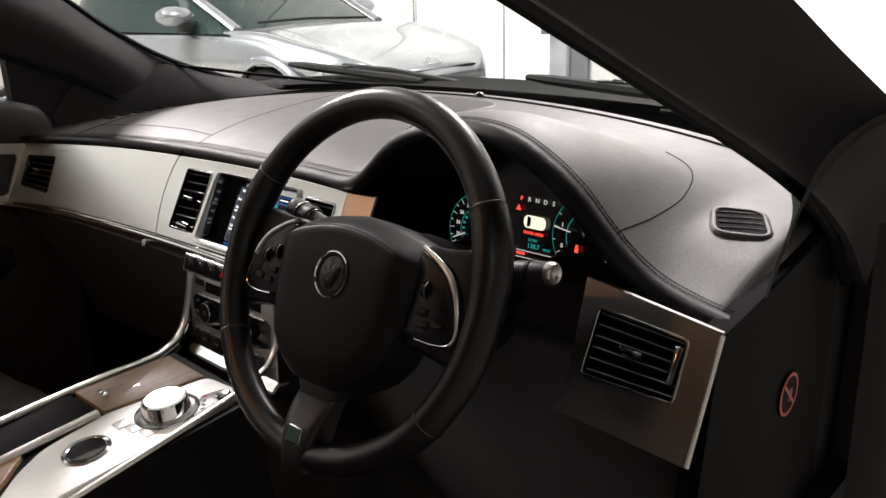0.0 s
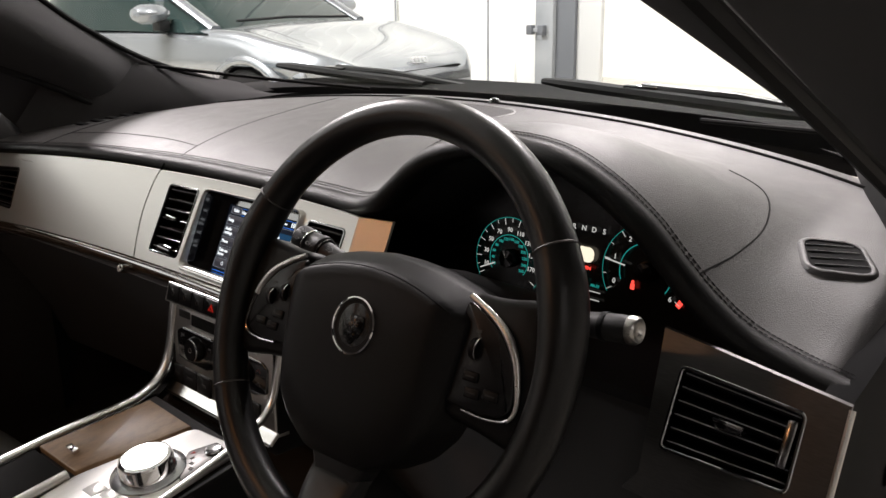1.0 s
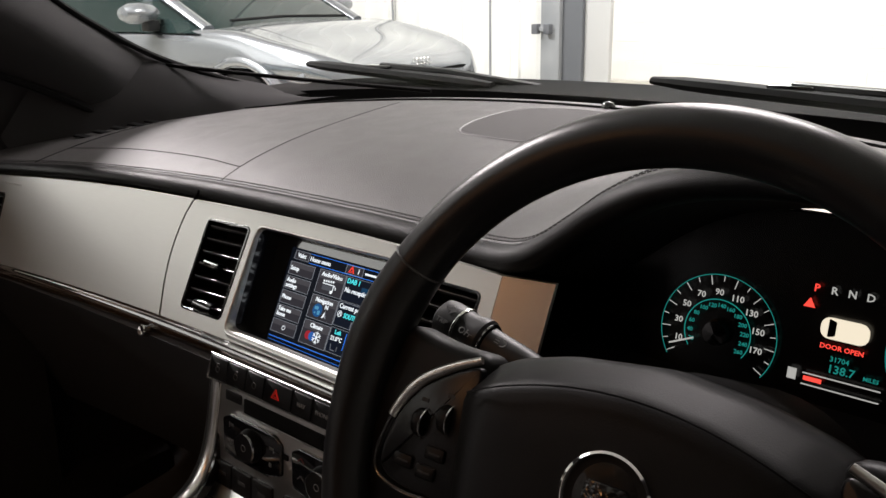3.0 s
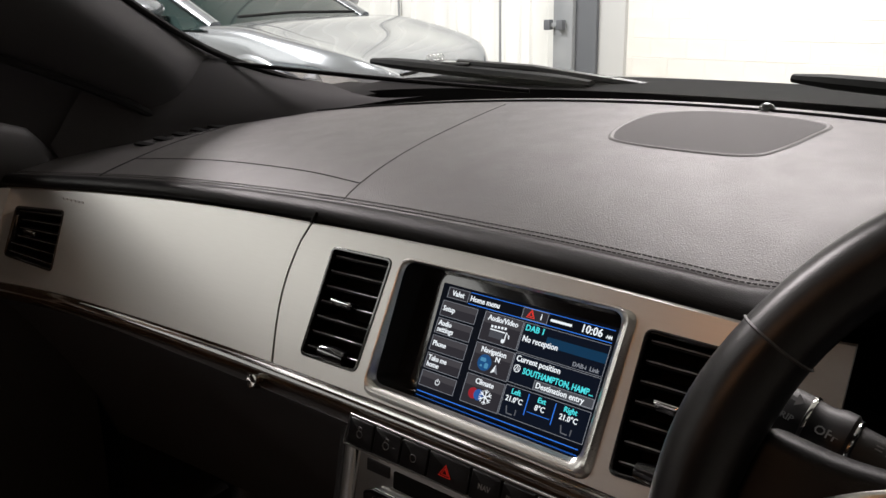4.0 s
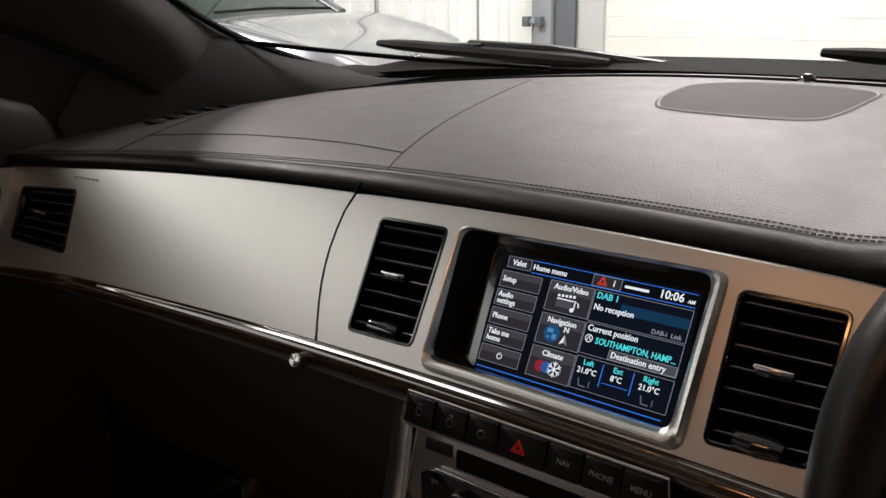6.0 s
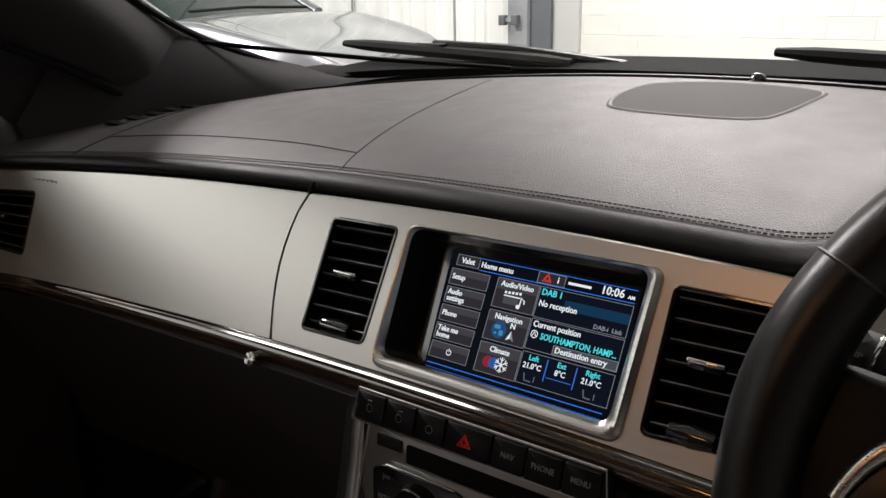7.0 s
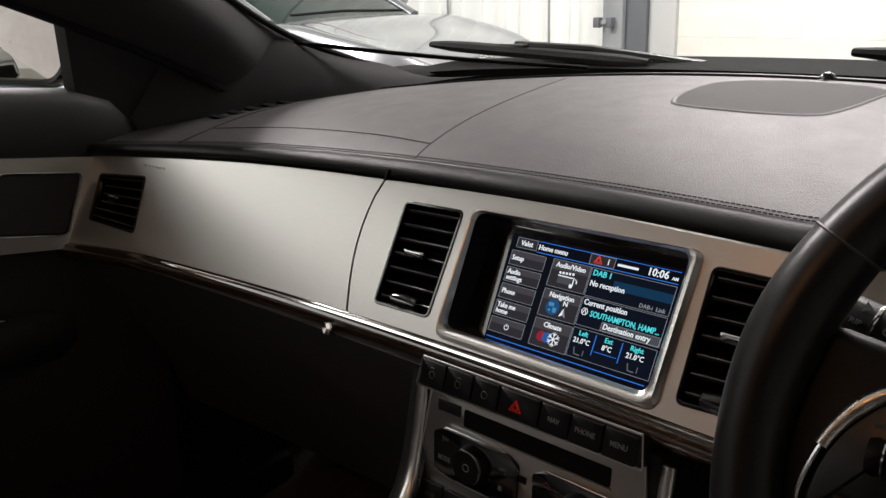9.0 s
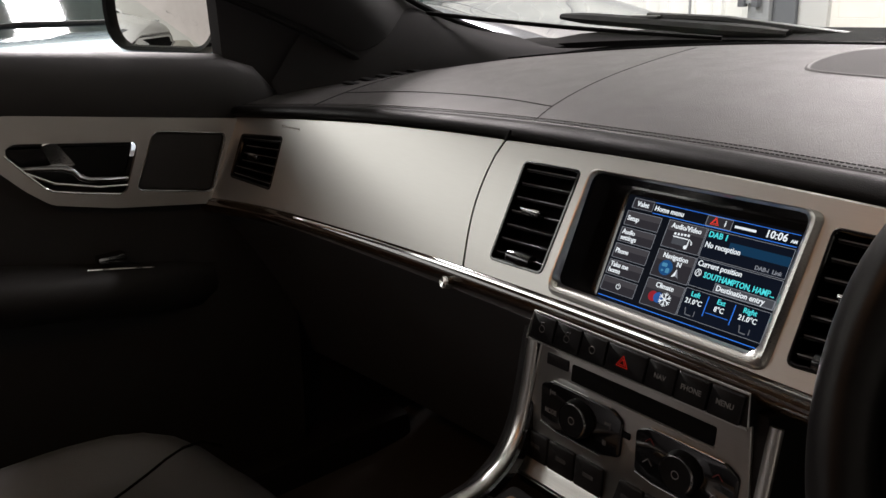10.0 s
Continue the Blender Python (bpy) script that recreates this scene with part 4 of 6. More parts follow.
def cabin_shell():
    body = thing("car_cabin", "dark cloth-lined cabin shell of the saloon car", "car interior", (0, -0.4, 0.28), kind="structure")
    for s in (-1, 1):
        def pil(u, v):
            d, g = Vector(curve_at(DOOR_RAIL, 4 * u)), Vector(curve_at(GLASS_RAIL, 4 * u))
            p = d.lerp(g, v)
            p.x -= max(0.012, 0.108 - 0.20 * max(0.0, u - 0.25)) * math.sin(math.pi * v)
            p.x += 0.015 * u
            return Vector((s * p.x, p.y, p.z))
        pl = part("roof_pillar", sheet(pil, 28, 12, thick=(s * 0.008, 0, 0)), pillar_cloth, body, local=False, smooth=60)
        part("pillar_seal", tube([Vector((s * (q[0] + 0.004), q[1], q[2])) for q in (curve_at(DOOR_RAIL, 4 * k / 24) for k in range(25))], 0.006, 8), rubber, pl, local=False)
        part("glass_seal", tube([Vector((s * (q[0] + 0.004), q[1] + 0.004, q[2])) for q in (curve_at(GLASS_RAIL, 4 * k / 24) for k in range(25))], 0.005, 8), rubber, pl, local=False)
        # widening foot of the pillar trim over the corner of the dash
        foot_in = [(0, 0.50, 0.485), (1, 0.543, 0.455), (2, 0.591, 0.343), (3, 0.655, 0.20), (4, 0.694, 0.045)]
        foot_out = [(0, 0.72, 0.50, 0.985), (1, 0.738, 0.37, 1.02), (2, 0.735, 0.235, 1.065), (3, 0.715, 0.10, 1.04), (4, 0.71, 0.02, 0.96)]
        def foot(u, v):
            x, y = curve_at(foot_in, 4 * u)
            a, b = Vector((x, y, pad_z(x, y) + 0.0015 - 0.004 * u)), Vector(curve_at(foot_out, 4 * u))
            p = a.lerp(b, v)
            p.z -= 0.012 * math.sin(math.pi * v)
            return Vector((s * p.x, p.y, p.z))
        # Driver's foot takes a darker material in place of its shade.
        part("pillar_foot", sheet(foot, 24, 8), foot_cloth if s < 0 else end_shade, pl, local=False, smooth=60)
    def roof(u, v):
        x = -0.62 + 1.24 * u
        y = -0.55 - 1.45 * v
        return (x, y, 1.395 + 0.03 * math.sin(math.pi * u) + 0.02 * math.sin(math.pi * v))
    part("roof_lining", sheet(roof, 16, 12, thick=(0, 0, 0.03)), headliner_cloth, body, local=False, smooth=60, label="light grey cloth roof lining")
    part("floor_carpet", sheet(lambda u, v: (-0.75 + 1.5 * u, -2.0 + 2.6 * v, 0.34 + 0.14 * max(0, v - 0.86) / 0.14), 8, 16, thick=(0, 0, -0.04)), carpet, body, local=False, label="black carpet")
    part("bulkhead", B((0, 0.36, 0.62), (1.44, 0.05, 0.60), 0.01), carpet, body, local=False)
    part("rear_bench", B((0, -1.85, 0.72), (1.40, 0.22, 0.80), 0.06, seg=3), seat_leather, body, local=False)
    part("rear_screen_panel", B((0, -2.0, 1.25), (1.30, 0.04, 0.30), 0.01), headliner_cloth, body, local=False)
    for s in (-1, 1):
        part("centre_pillar", sheet(lambda u, v: (s * (0.74 - 0.10 * u * u), -1.05 - 0.12 * v - 0.06 * u, 0.38 + 1.0 * u), 10, 3, thick=(s * 0.03, 0, 0)), pillar_cloth, body, local=False)
        part("rear_side", B((s * 0.74, -1.6, 0.66), (0.05, 0.85, 0.62), 0.02), soft_black, body, local=False)
        part("sill", B((s * 0.74, -0.45, 0.34), (0.14, 1.3, 0.10), 0.02), soft_black, body, local=False)
        part("roof_rail", tube([(s * 0.66, -0.70, 1.375), (s * 0.655, -1.2, 1.40), (s * 0.62, -1.9, 1.36)], 0.035, 8), pillar_cloth, body, local=False)
    # side wall of the footwell by the hinges
    part("kick_panel", sheet(lambda u, v: (0.682 + 0.004 * v, 0.05 + 0.29 * u, 0.36 + 0.26 * v), 6, 6, thick=(0.03, 0, 0)), soft_black, body, local=False)
    part("kick_panel", sheet(lambda u, v: (-0.742 - 0.012 * v, -0.04 + 0.40 * u, 0.28 + 0.60 * v), 6, 6, thick=(-0.03, 0, 0)), soft_black, body, local=False)
    part("hinge_post", sheet(lambda u, v: (0.738 + 0.06 * u, 0.22 + 0.20 * u - 0.02 * v, 0.34 + 0.62 * v), 6, 10, thick=(0.02, 0.03, 0)), soft_black, body, local=False)


def windscreen():
    def fn(u, v):
        g = curve_at(GLASS_RAIL, 4 * (0.02 + 0.84 * u))
        s = 2 * v - 1
        return Vector((s * g[0], g[1] + (0.17 + 0.03 * u) * (1 - s * s), g[2] + 0.004 - 0.028 * u * (1 - s * s)))
    w = part("windscreen", sheet(fn, 16, 24, thick=(0, 0.003, 0.004)), glass)
    w.visible_shadow = False
    tagged(w, "clear raked windscreen glass of the saloon", "windscreen", kind="structure")
    # black printed border and scuttle behind the glass
    def frit(u, v):
        s = 2 * u - 1
        x = 0.70 * s
        y0 = 0.545 + 0.085 * (1 - s * s) - 0.055 * abs(s) ** 6
        return (x, y0 + 0.085 * v, 0.966 + 0.022 * (1 - s * s) ** 0.5 * 1.0 + 0.012 * v)
    sc = part("scuttle", sheet(frit, 40, 5, thick=(0, 0, -0.03)), scuttle_black, smooth=50)
    for s in (-1, 1):
        edge = [(0, s * 0.715, 0.30, 1.036), (1, s * 0.62, 0.372, 1.021), (2, s * 0.50, 0.45, 1.006), (3, s * 0.33, 0.52, 0.994)]
        part("glass_edge_strip", tube([curve_at(edge, k / 6) for k in range(19)], 0.0042, 8, flat=0.8), scuttle_black, sc)
    tagged(sc, "matt black scuttle below the windscreen", "scuttle", kind="structure")
    for s in (-1, 1):
        tagged(part("scuttle_corner", B((s * 0.71, 0.535, 0.945), (0.16, 0.17, 0.06), 0.02), scuttle_black), "black scuttle corner below the pillar", "scuttle", kind="structure")
    hood = part("bonnet", sheet(lambda u, v: ((2 * u - 1) * (0.93 - 0.14 * v * v), 0.72 + 0.95 * v - 0.24 * (2 * u - 1) ** 2, 0.948 - 0.075 * v - 0.09 * v * v - 0.05 * (2 * u - 1) ** 4), 30, 20, thick=(0, 0, -0.03)), own_paint, smooth=60)
    tagged(hood, "dark grey metallic bonnet of the saloon car", "bonnet", kind="structure")


def wiper(name, pts, label):
    w = thing("wiper", label, "wiper", pts[0], group="windscreen wipers")
    P = [Vector(p) for p in pts]
    path = [P[0].lerp(P[1], k / 10) for k in range(11)]
    part("blade", tube(path, 0.017, 8, flat=0.6, taper=[0.55] + [0.9] + [1] * 7 + [0.9, 0.6]), rubber, w, local=False)
    part("arm", tube([P[0].lerp(P[1], 0.42) + Vector((0, 0.008, 0.010)), P[0].lerp(P[1], 0.75) + Vector((0, 0.012, 0.012)), P[2]], 0.010, 8, flat=0.7), black_plastic, w, local=False)
    part("coupler", B(P[0].lerp(P[1], 0.42) + Vector((0, 0.004, 0.006)), (0.06, 0.02, 0.014), 0.004), gloss_black, w, local=False)


def courtesy_lamp():
    c = thing("courtesy_lamp", "lit warm roof lamp above the front seats", "car lamp", pose(-0.06, -0.80, 1.424))
    part("lamp_base", B((0, 0, -0.008), (0.20, 0.12, 0.016), 0.006), black_plastic, c)
    part("lens", B((0, 0, -0.018), (0.14, 0.05, 0.006), 0.002), courtesy_glow, c, "glowing amber-white lens")
    la = bpy.data.lights.new("courtesy_light", "AREA")
    la.shape, la.size, la.size_y, la.energy, la.color = "RECTANGLE", 0.14, 0.05, COURTESY, (1.0, 0.42, 0.15)
    new("courtesy_light", la).matrix_world = pose(-0.06, -0.80, 1.40)


COURTESY = 0.45
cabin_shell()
courtesy_lamp()
windscreen()
wiper("wiper", [(-0.72, 0.61, 1.012), (-0.30, 0.64, 0.992), (-0.12, 0.70, 0.975)], "black windscreen wiper resting along the scuttle")
wiper("wiper", [(-0.01, 0.63, 1.017), (0.46, 0.58, 1.002), (0.62, 0.62, 0.985)], "black windscreen wiper resting before the driver")


# ---- dash top details ----
def dash_top_details():
    # centre speaker cover
    sp = thing("dash_speaker", "oval speaker grille set into the dash top", "speaker", pad_point(0.012, 0.33))
    ol = [(-0.066, 0.268), (-0.045, 0.245), (0.02, 0.238), (0.075, 0.246), (0.092, 0.275), (0.10, 0.34), (0.098, 0.40), (0.04, 0.418), (-0.03, 0.414), (-0.074, 0.385), (-0.078, 0.32)]
    n = len(ol)
    dense = []
    for i in range(n):
        p0, p1, p2, p3 = (Vector(ol[(i + k) % n]) for k in (-1, 0, 1, 2))
        for j in range(5):
            t = j / 5
            dense.append(0.5 * ((2 * p1) + (-p0 + p2) * t + (2 * p0 - 5 * p1 + 4 * p2 - p3) * t * t + (-p0 + 3 * p1 - 3 * p2 + p3) * t**3))
    c = sum(dense, Vector((0, 0))) / len(dense)
    loops = [[pad_point(*(c + (p - c) * k), h) for p in dense] for k, h in ((1.02, 0.0002), (1.0, 0.0014), (0.985, 0.0014), (0.965, 0.0002))]
    part("surround", rings(bmesh.new(), loops), pad_leather, sp, local=False, smooth=60)
    loops = [[pad_point(*(c + (p - c) * k), 0.0008) for p in dense] for k in (0.965, 0.8, 0.6, 0.4, 0.2)]
    part("mesh_cover", rings(bmesh.new(), loops, cap1=True), speaker_cloth, sp, "fine black speaker mesh", local=False, smooth=60)
    # sun sensor
    se = thing("sun_sensor", "small black dome sensor on the dash", "sensor", Matrix.Translation(pad_point(0.02, 0.452, -0.002)))
    part("dome", lathe([(0.0, 0), (0.009, 0.0), (0.0088, 0.004), (0.0065, 0.008), (0.003, 0.0098), (0.0, 0.010)], 20), gloss_black, se)
    part("collar", lathe([(0.0, 0), (0.012, 0.0), (0.012, 0.002), (0.009, 0.003), (0.0, 0.003)], 20), black_plastic, se)
    # side demister grille by the passenger pillar
    d = thing("demister_vent", "row of small demister slots on the dash top", "air vent", pad_point(-0.63, 0.16))
    for k in range(6):
        y = 0.105 + 0.030 * k
        x = -0.632 - 0.10 * (y - 0.105)
        part("slot", B((0, 0, 0), (0.030, 0.017, 0.004), 0.003, Matrix.Translation(pad_point(x, y, 0.0004)) @ pose(0, 0, 0, 0, 8, 28)), deep_black, d, local=False)
    # round-cornered demister on the driver's side
    cx, cy = 0.6235, 0.142
    e = 0.01
    nrm = Vector((-(pad_z(cx + e, cy) - pad_z(cx - e, cy)) / (2 * e), -(pad_z(cx, cy + e) - pad_z(cx, cy - e)) / (2 * e), 1)).normalized()
    rot = nrm.to_track_quat("Z", "Y").to_matrix().to_4x4()
    m = Matrix.Translation(pad_point(cx, cy, 0.0)) @ rot @ pose(0, 0, 0, 0, 0, DF_TURN)
    v = thing("demister_vent", "rounded demister vent with bright-edged slats on the dash", "air vent", m)
    op = rquad([(-0.0265, -0.024), (0.0225, -0.032), (0.0285, 0.022), (-0.016, 0.030)], 0.013, 6)
    part("surround", rings(bmesh.new(), [lift(inset(op, -0.007), -0.001), lift(inset(op, -0.0045), 0.0026), lift(inset(op, -0.0015), 0.0034), lift(op, 0.0026), lift(op, -0.02)]), pad_leather, v, smooth=60)
    # Black face on the uncut pad; the opening's shade is put in its colour.
    part("duct", slab(inset(op, -0.001), -0.020, 0.0016), deep_black, v)
    for k in range(4):
        y = -0.0175 + 0.0118 * k
        sl = part("slat", B((0.001 + 0.001 * k, y + 0.001, 0.0016), (0.044, 0.0010, 0.0016), 0.0003, None), slat_black, v)
        part("slat_edge", tube([(-0.0225 + 0.0012 * k + 0.0015 * abs(k - 1.5), y + 0.001, 0.0026), (0.0245 - 0.001 * abs(k - 1.5), y - 0.001, 0.0026)], 0.0004, 5), slat_grey, sl, "fine bright edge")


DF_TURN = -14
speaker_cloth = mat("speaker_mesh", (0.032, 0.030, 0.030), 0.7, spec=0.3)
bump(speaker_cloth, noisy(speaker_cloth, coords(speaker_cloth), 1500, 1), 0.6, 0.0004)
slat_grey = mat("slat_grey", (0.25, 0.25, 0.25), 0.4)
dash_top_details()


# ---- instrument binnacle ----
def face_y(z):
    return 0.100 + 0.18 * (z - 0.90)


def instruments():
    ic = thing("instrument_cluster", "black instrument cluster with lit teal dials", "instrument panel", (0.40, 0.10, 0.90))
    # hood tunnel from the arch back to the dial face
    def tunnel(u, v):
        x = 0.185 + 0.40 * u
        y, z = curve_at(EDGE, x)
        k = v
        xx = 0.385 + (x - 0.385) * (1 - 0.10 * k)
        return (xx, y + 0.004 + (face_y(0.95) + 0.006 - y) * k, max(0.86, min(z - 0.022 - 0.030 * k, pad_z(xx, max(0.0, y + 0.1 * k)) - 0.020)))
    part("hood_lining", sheet(tunnel, 40, 8, thick=(0, 0, 0.006)), soft_black, ic, local=False, smooth=60)
    def face(u, v):
        x = 0.20 + 0.37 * u
        z = 0.80 + (min(0.995, pad_z(x, 0.10) - 0.022) - 0.80) * v
        return (x, face_y(z) + 0.004, z)
    part("face", sheet(face, 24, 4, thick=(0, 0.01, 0)), cluster_black, ic, local=False)
    part("sill", sheet(lambda u, v: (0.19 + 0.39 * u, -0.02 + 0.13 * v, 0.862 + 0.004 * v), 6, 4, thick=(0, 0, -0.01)), soft_black, ic, local=False)
    m = Matrix.Translation((0.0, face_y(0.90), 0.90)) @ pose(0, 0, 0, 90 - math.degrees(math.atan(0.18)))

    def disc(cx, cy, r0, r1, a0, a1, material, name, n=48, dz=0.0005):
        bm = bmesh.new()
        rows = []
        for k in range(n + 1):
            a = radians(a0 + (a1 - a0) * k / n)
            rows.append([bm.verts.new(m @ Vector((cx + r * math.cos(a), cy + r * math.sin(a), dz))) for r in (r0, r1)])
        for p, q in zip(rows, rows[1:]):
            bm.faces.new((p[0], p[1], q[1], q[0]))
        part(name, bm, material, ic, local=False, smooth=0, normals=False)

    def dial_ticks(cx, cy, r0, r1, a0, a1, count, material, w=0.0006):
        bm = bmesh.new()
        for k in range(count):
            a = radians(a0 + (a1 - a0) * k / (count - 1))
            long = r1 - r0 if k % 2 == 0 else (r1 - r0) * 0.55
            box(bm, (0, 0, 0), (long, w, 0.0003), m=m @ Matrix.Translation((cx, cy, 0.0008)) @ pose(0, 0, 0, 0, 0, math.degrees(a)) @ Matrix.Translation((r1 - long / 2, 0, 0)))
        part("ticks", bm, material, ic, local=False, smooth=0)

    def label(body, size, cx, cy, material, align="CENTER"):
        part("numeral", text_bm(body, size, m @ Matrix.Translation((cx, cy, 0.0009)), align=align), material, ic, local=False, smooth=0, normals=False)
    # speed dial
    sx, sy, R = SPEED
    disc(sx, sy, R - 0.0006, R, -35, 215, dial_teal, "scale_ring")
    dial_ticks(sx, sy, R - 0.008, R - 0.001, 212, -32, 19, dial_white)
    for k in range(9):
        a = radians(200 - 26.5 * k)
        label(str(10 + 20 * k), 0.0066, sx + (R - 0.0135) * math.cos(a), sy + (R - 0.0135) * math.sin(a), dial_white)
    disc(sx, sy, R * 0.56, R * 0.56 + 0.0008, -35, 215, dial_teal, "inner_ring")
    for k in range(13):
        a = radians(205 - 19.6 * k)
        label(str(20 * (k + 1)), 0.0044, sx + R * 0.47 * math.cos(a), sy + R * 0.47 * math.sin(a), dial_teal)
    part("needle", B((0, 0, 0), (0.020, 0.0012, 0.001), m=m @ Matrix.Translation((sx, sy, 0.003)) @ pose(0, 0, 0, 0, 0, 205) @ Matrix.Translation((R - 0.016, 0, 0))), dial_white, ic, local=False)
    part("dial_hub", lathe([(0.0, 0), (0.010, 0), (0.009, 0.006), (0.0, 0.007)], 20, m=m @ Matrix.Translation((sx, sy, 0.0))), gloss_black, ic, local=False)
    # rev counter
    rx, ry, R = REVS
    disc(rx, ry, R - 0.0006, R, 35, 215, dial_teal, "scale_ring")
    disc(rx, ry, R - 0.0045, R + 0.0005, -35, 30, dial_red, "red_zone", 20)
    dial_ticks(rx, ry, R - 0.007, R - 0.001, 212, -32, 13, dial_white)
    for k in range(7):
        a = radians(205 - 40 * k)
        label(str(k), 0.0070, rx + (R - 0.0115) * math.cos(a), ry + (R - 0.0115) * math.sin(a), dial_white)
    disc(rx, ry, R * 0.58, R * 0.58 + 0.0009, -35, 205, dial_teal, "inner_ring")
    part("needle", B((0, 0, 0), (0.022, 0.0012, 0.001), m=m @ Matrix.Translation((rx, ry, 0.003)) @ pose(0, 0, 0, 0, 0, 172) @ Matrix.Translation((R - 0.014, 0, 0))), dial_white, ic, local=False)
    part("dial_hub", lathe([(0.0, 0), (0.010, 0), (0.009, 0.006), (0.0, 0.007)], 20, m=m @ Matrix.Translation((rx, ry, 0.0))), gloss_black, ic, local=False)
    # seat belt lamp
    part("belt_lamp", B((0, 0, 0), (0.0042, 0.0056, 0.0006), 0.0, m @ Matrix.Translation((WARN[0], WARN[1], 0.001))), dial_red, ic, local=False)
    part("belt_lamp", lathe([(0.0, 0), (0.0016, 0), (0.0016, 0.0006), (0.0, 0.0006)], 12, m=m @ Matrix.Translation((WARN[0], WARN[1] + 0.0046, 0.001))), dial_red, ic, local=False)
    # centre display
    cx, cy = MID
    for k, ch in enumerate("PRNDS"):
        label(ch, 0.0074, cx - 0.025 + 0.0114 * k, cy + 0.034, dial_red if k == 0 else dial_white)
    tri = bmesh.new()
    tri.faces.new([tri.verts.new(m @ Vector((cx - 0.028 + dx, cy + 0.0235 + dy, 0.0009))) for dx, dy in ((-0.004, -0.0035), (0.004, -0.0035), (0, 0.0035))])
    part("warning_triangle", tri, dial_red, ic, local=False, smooth=0, normals=False)
    part("car_icon", rings(bmesh.new(), [[m @ Vector((a, b, h)) for a, b in rrect(0.031, 0.015, 0.006, 4, cx - 0.003, cy + 0.0085)] for h in (0.0004, 0.0008)], cap0=True, cap1=True), dial_cream, ic, local=False, smooth=0)
    part("car_icon_glass", rings(bmesh.new(), [[m @ Vector((a, b, h)) for a, b in rquad([(cx - 0.0135, cy + 0.002), (cx - 0.0085, cy + 0.0035), (cx - 0.0085, cy + 0.0135), (cx - 0.0135, cy + 0.015)], 0.001)] for h in (0.0006, 0.0011)], cap0=True, cap1=True), gloss_black, ic, local=False, smooth=0)
    label("DOOR OPEN", 0.0048, cx - 0.003, cy - 0.0045, dial_red)
    label("31704", 0.0050, cx - 0.003, cy - 0.0125, dial_teal)
    label("138.7", 0.0080, cx - 0.001, cy - 0.0195, dial_teal)
    label("MILES", 0.0040, cx + 0.018, cy - 0.0205, dial_teal)
    bm = bmesh.new()
    for dy in (-0.0265, -0.0345):
        box(bm, (cx, cy + dy, 0.0008), (0.050, 0.0009, 0.0003), m=m)
    part("fuel_scale", bm, dial_white, ic, local=False, smooth=0)
    part("fuel_low_bar", B((cx - 0.018, cy - 0.0300, 0.0009), (0.012, 0.003, 0.0003), m=m), dial_red, ic, local=False)
    part("fuel_pump_icon", B((cx - 0.032, cy - 0.029, 0.0009), (0.006, 0.008, 0.0003), m=m), dial_white, ic, local=False)


SPEED, REVS, MID, WARN = (0.314, 0.0, 0.044), (0.472, 0.018, 0.046), (0.403, 0.014), (0.461, 0.002)
cluster_black = mat("cluster_black", (0.004, 0.004, 0.004), 0.25)
dial_teal, dial_white, dial_red = glow("dial_teal", (0.03, 0.50, 0.43), 0.30), glow("dial_white", (0.95, 0.93, 0.88), 0.34), glow("dial_red", (1.0, 0.07, 0.05), 1.0)
dial_cream = glow("dial_cream", (1.0, 0.88, 0.68), 0.7)
instruments()


# ---- steering wheel, column and stalks ----
key_black = mat("key_black", (0.005, 0.005, 0.0055), 0.42, spec=0.15)
key_mark_grey = mat("key_mark_grey", (0.06, 0.06, 0.06), 0.7, spec=0.1)


WHEEL = pose(0.3767, -0.1625, 0.9255, 65.4)


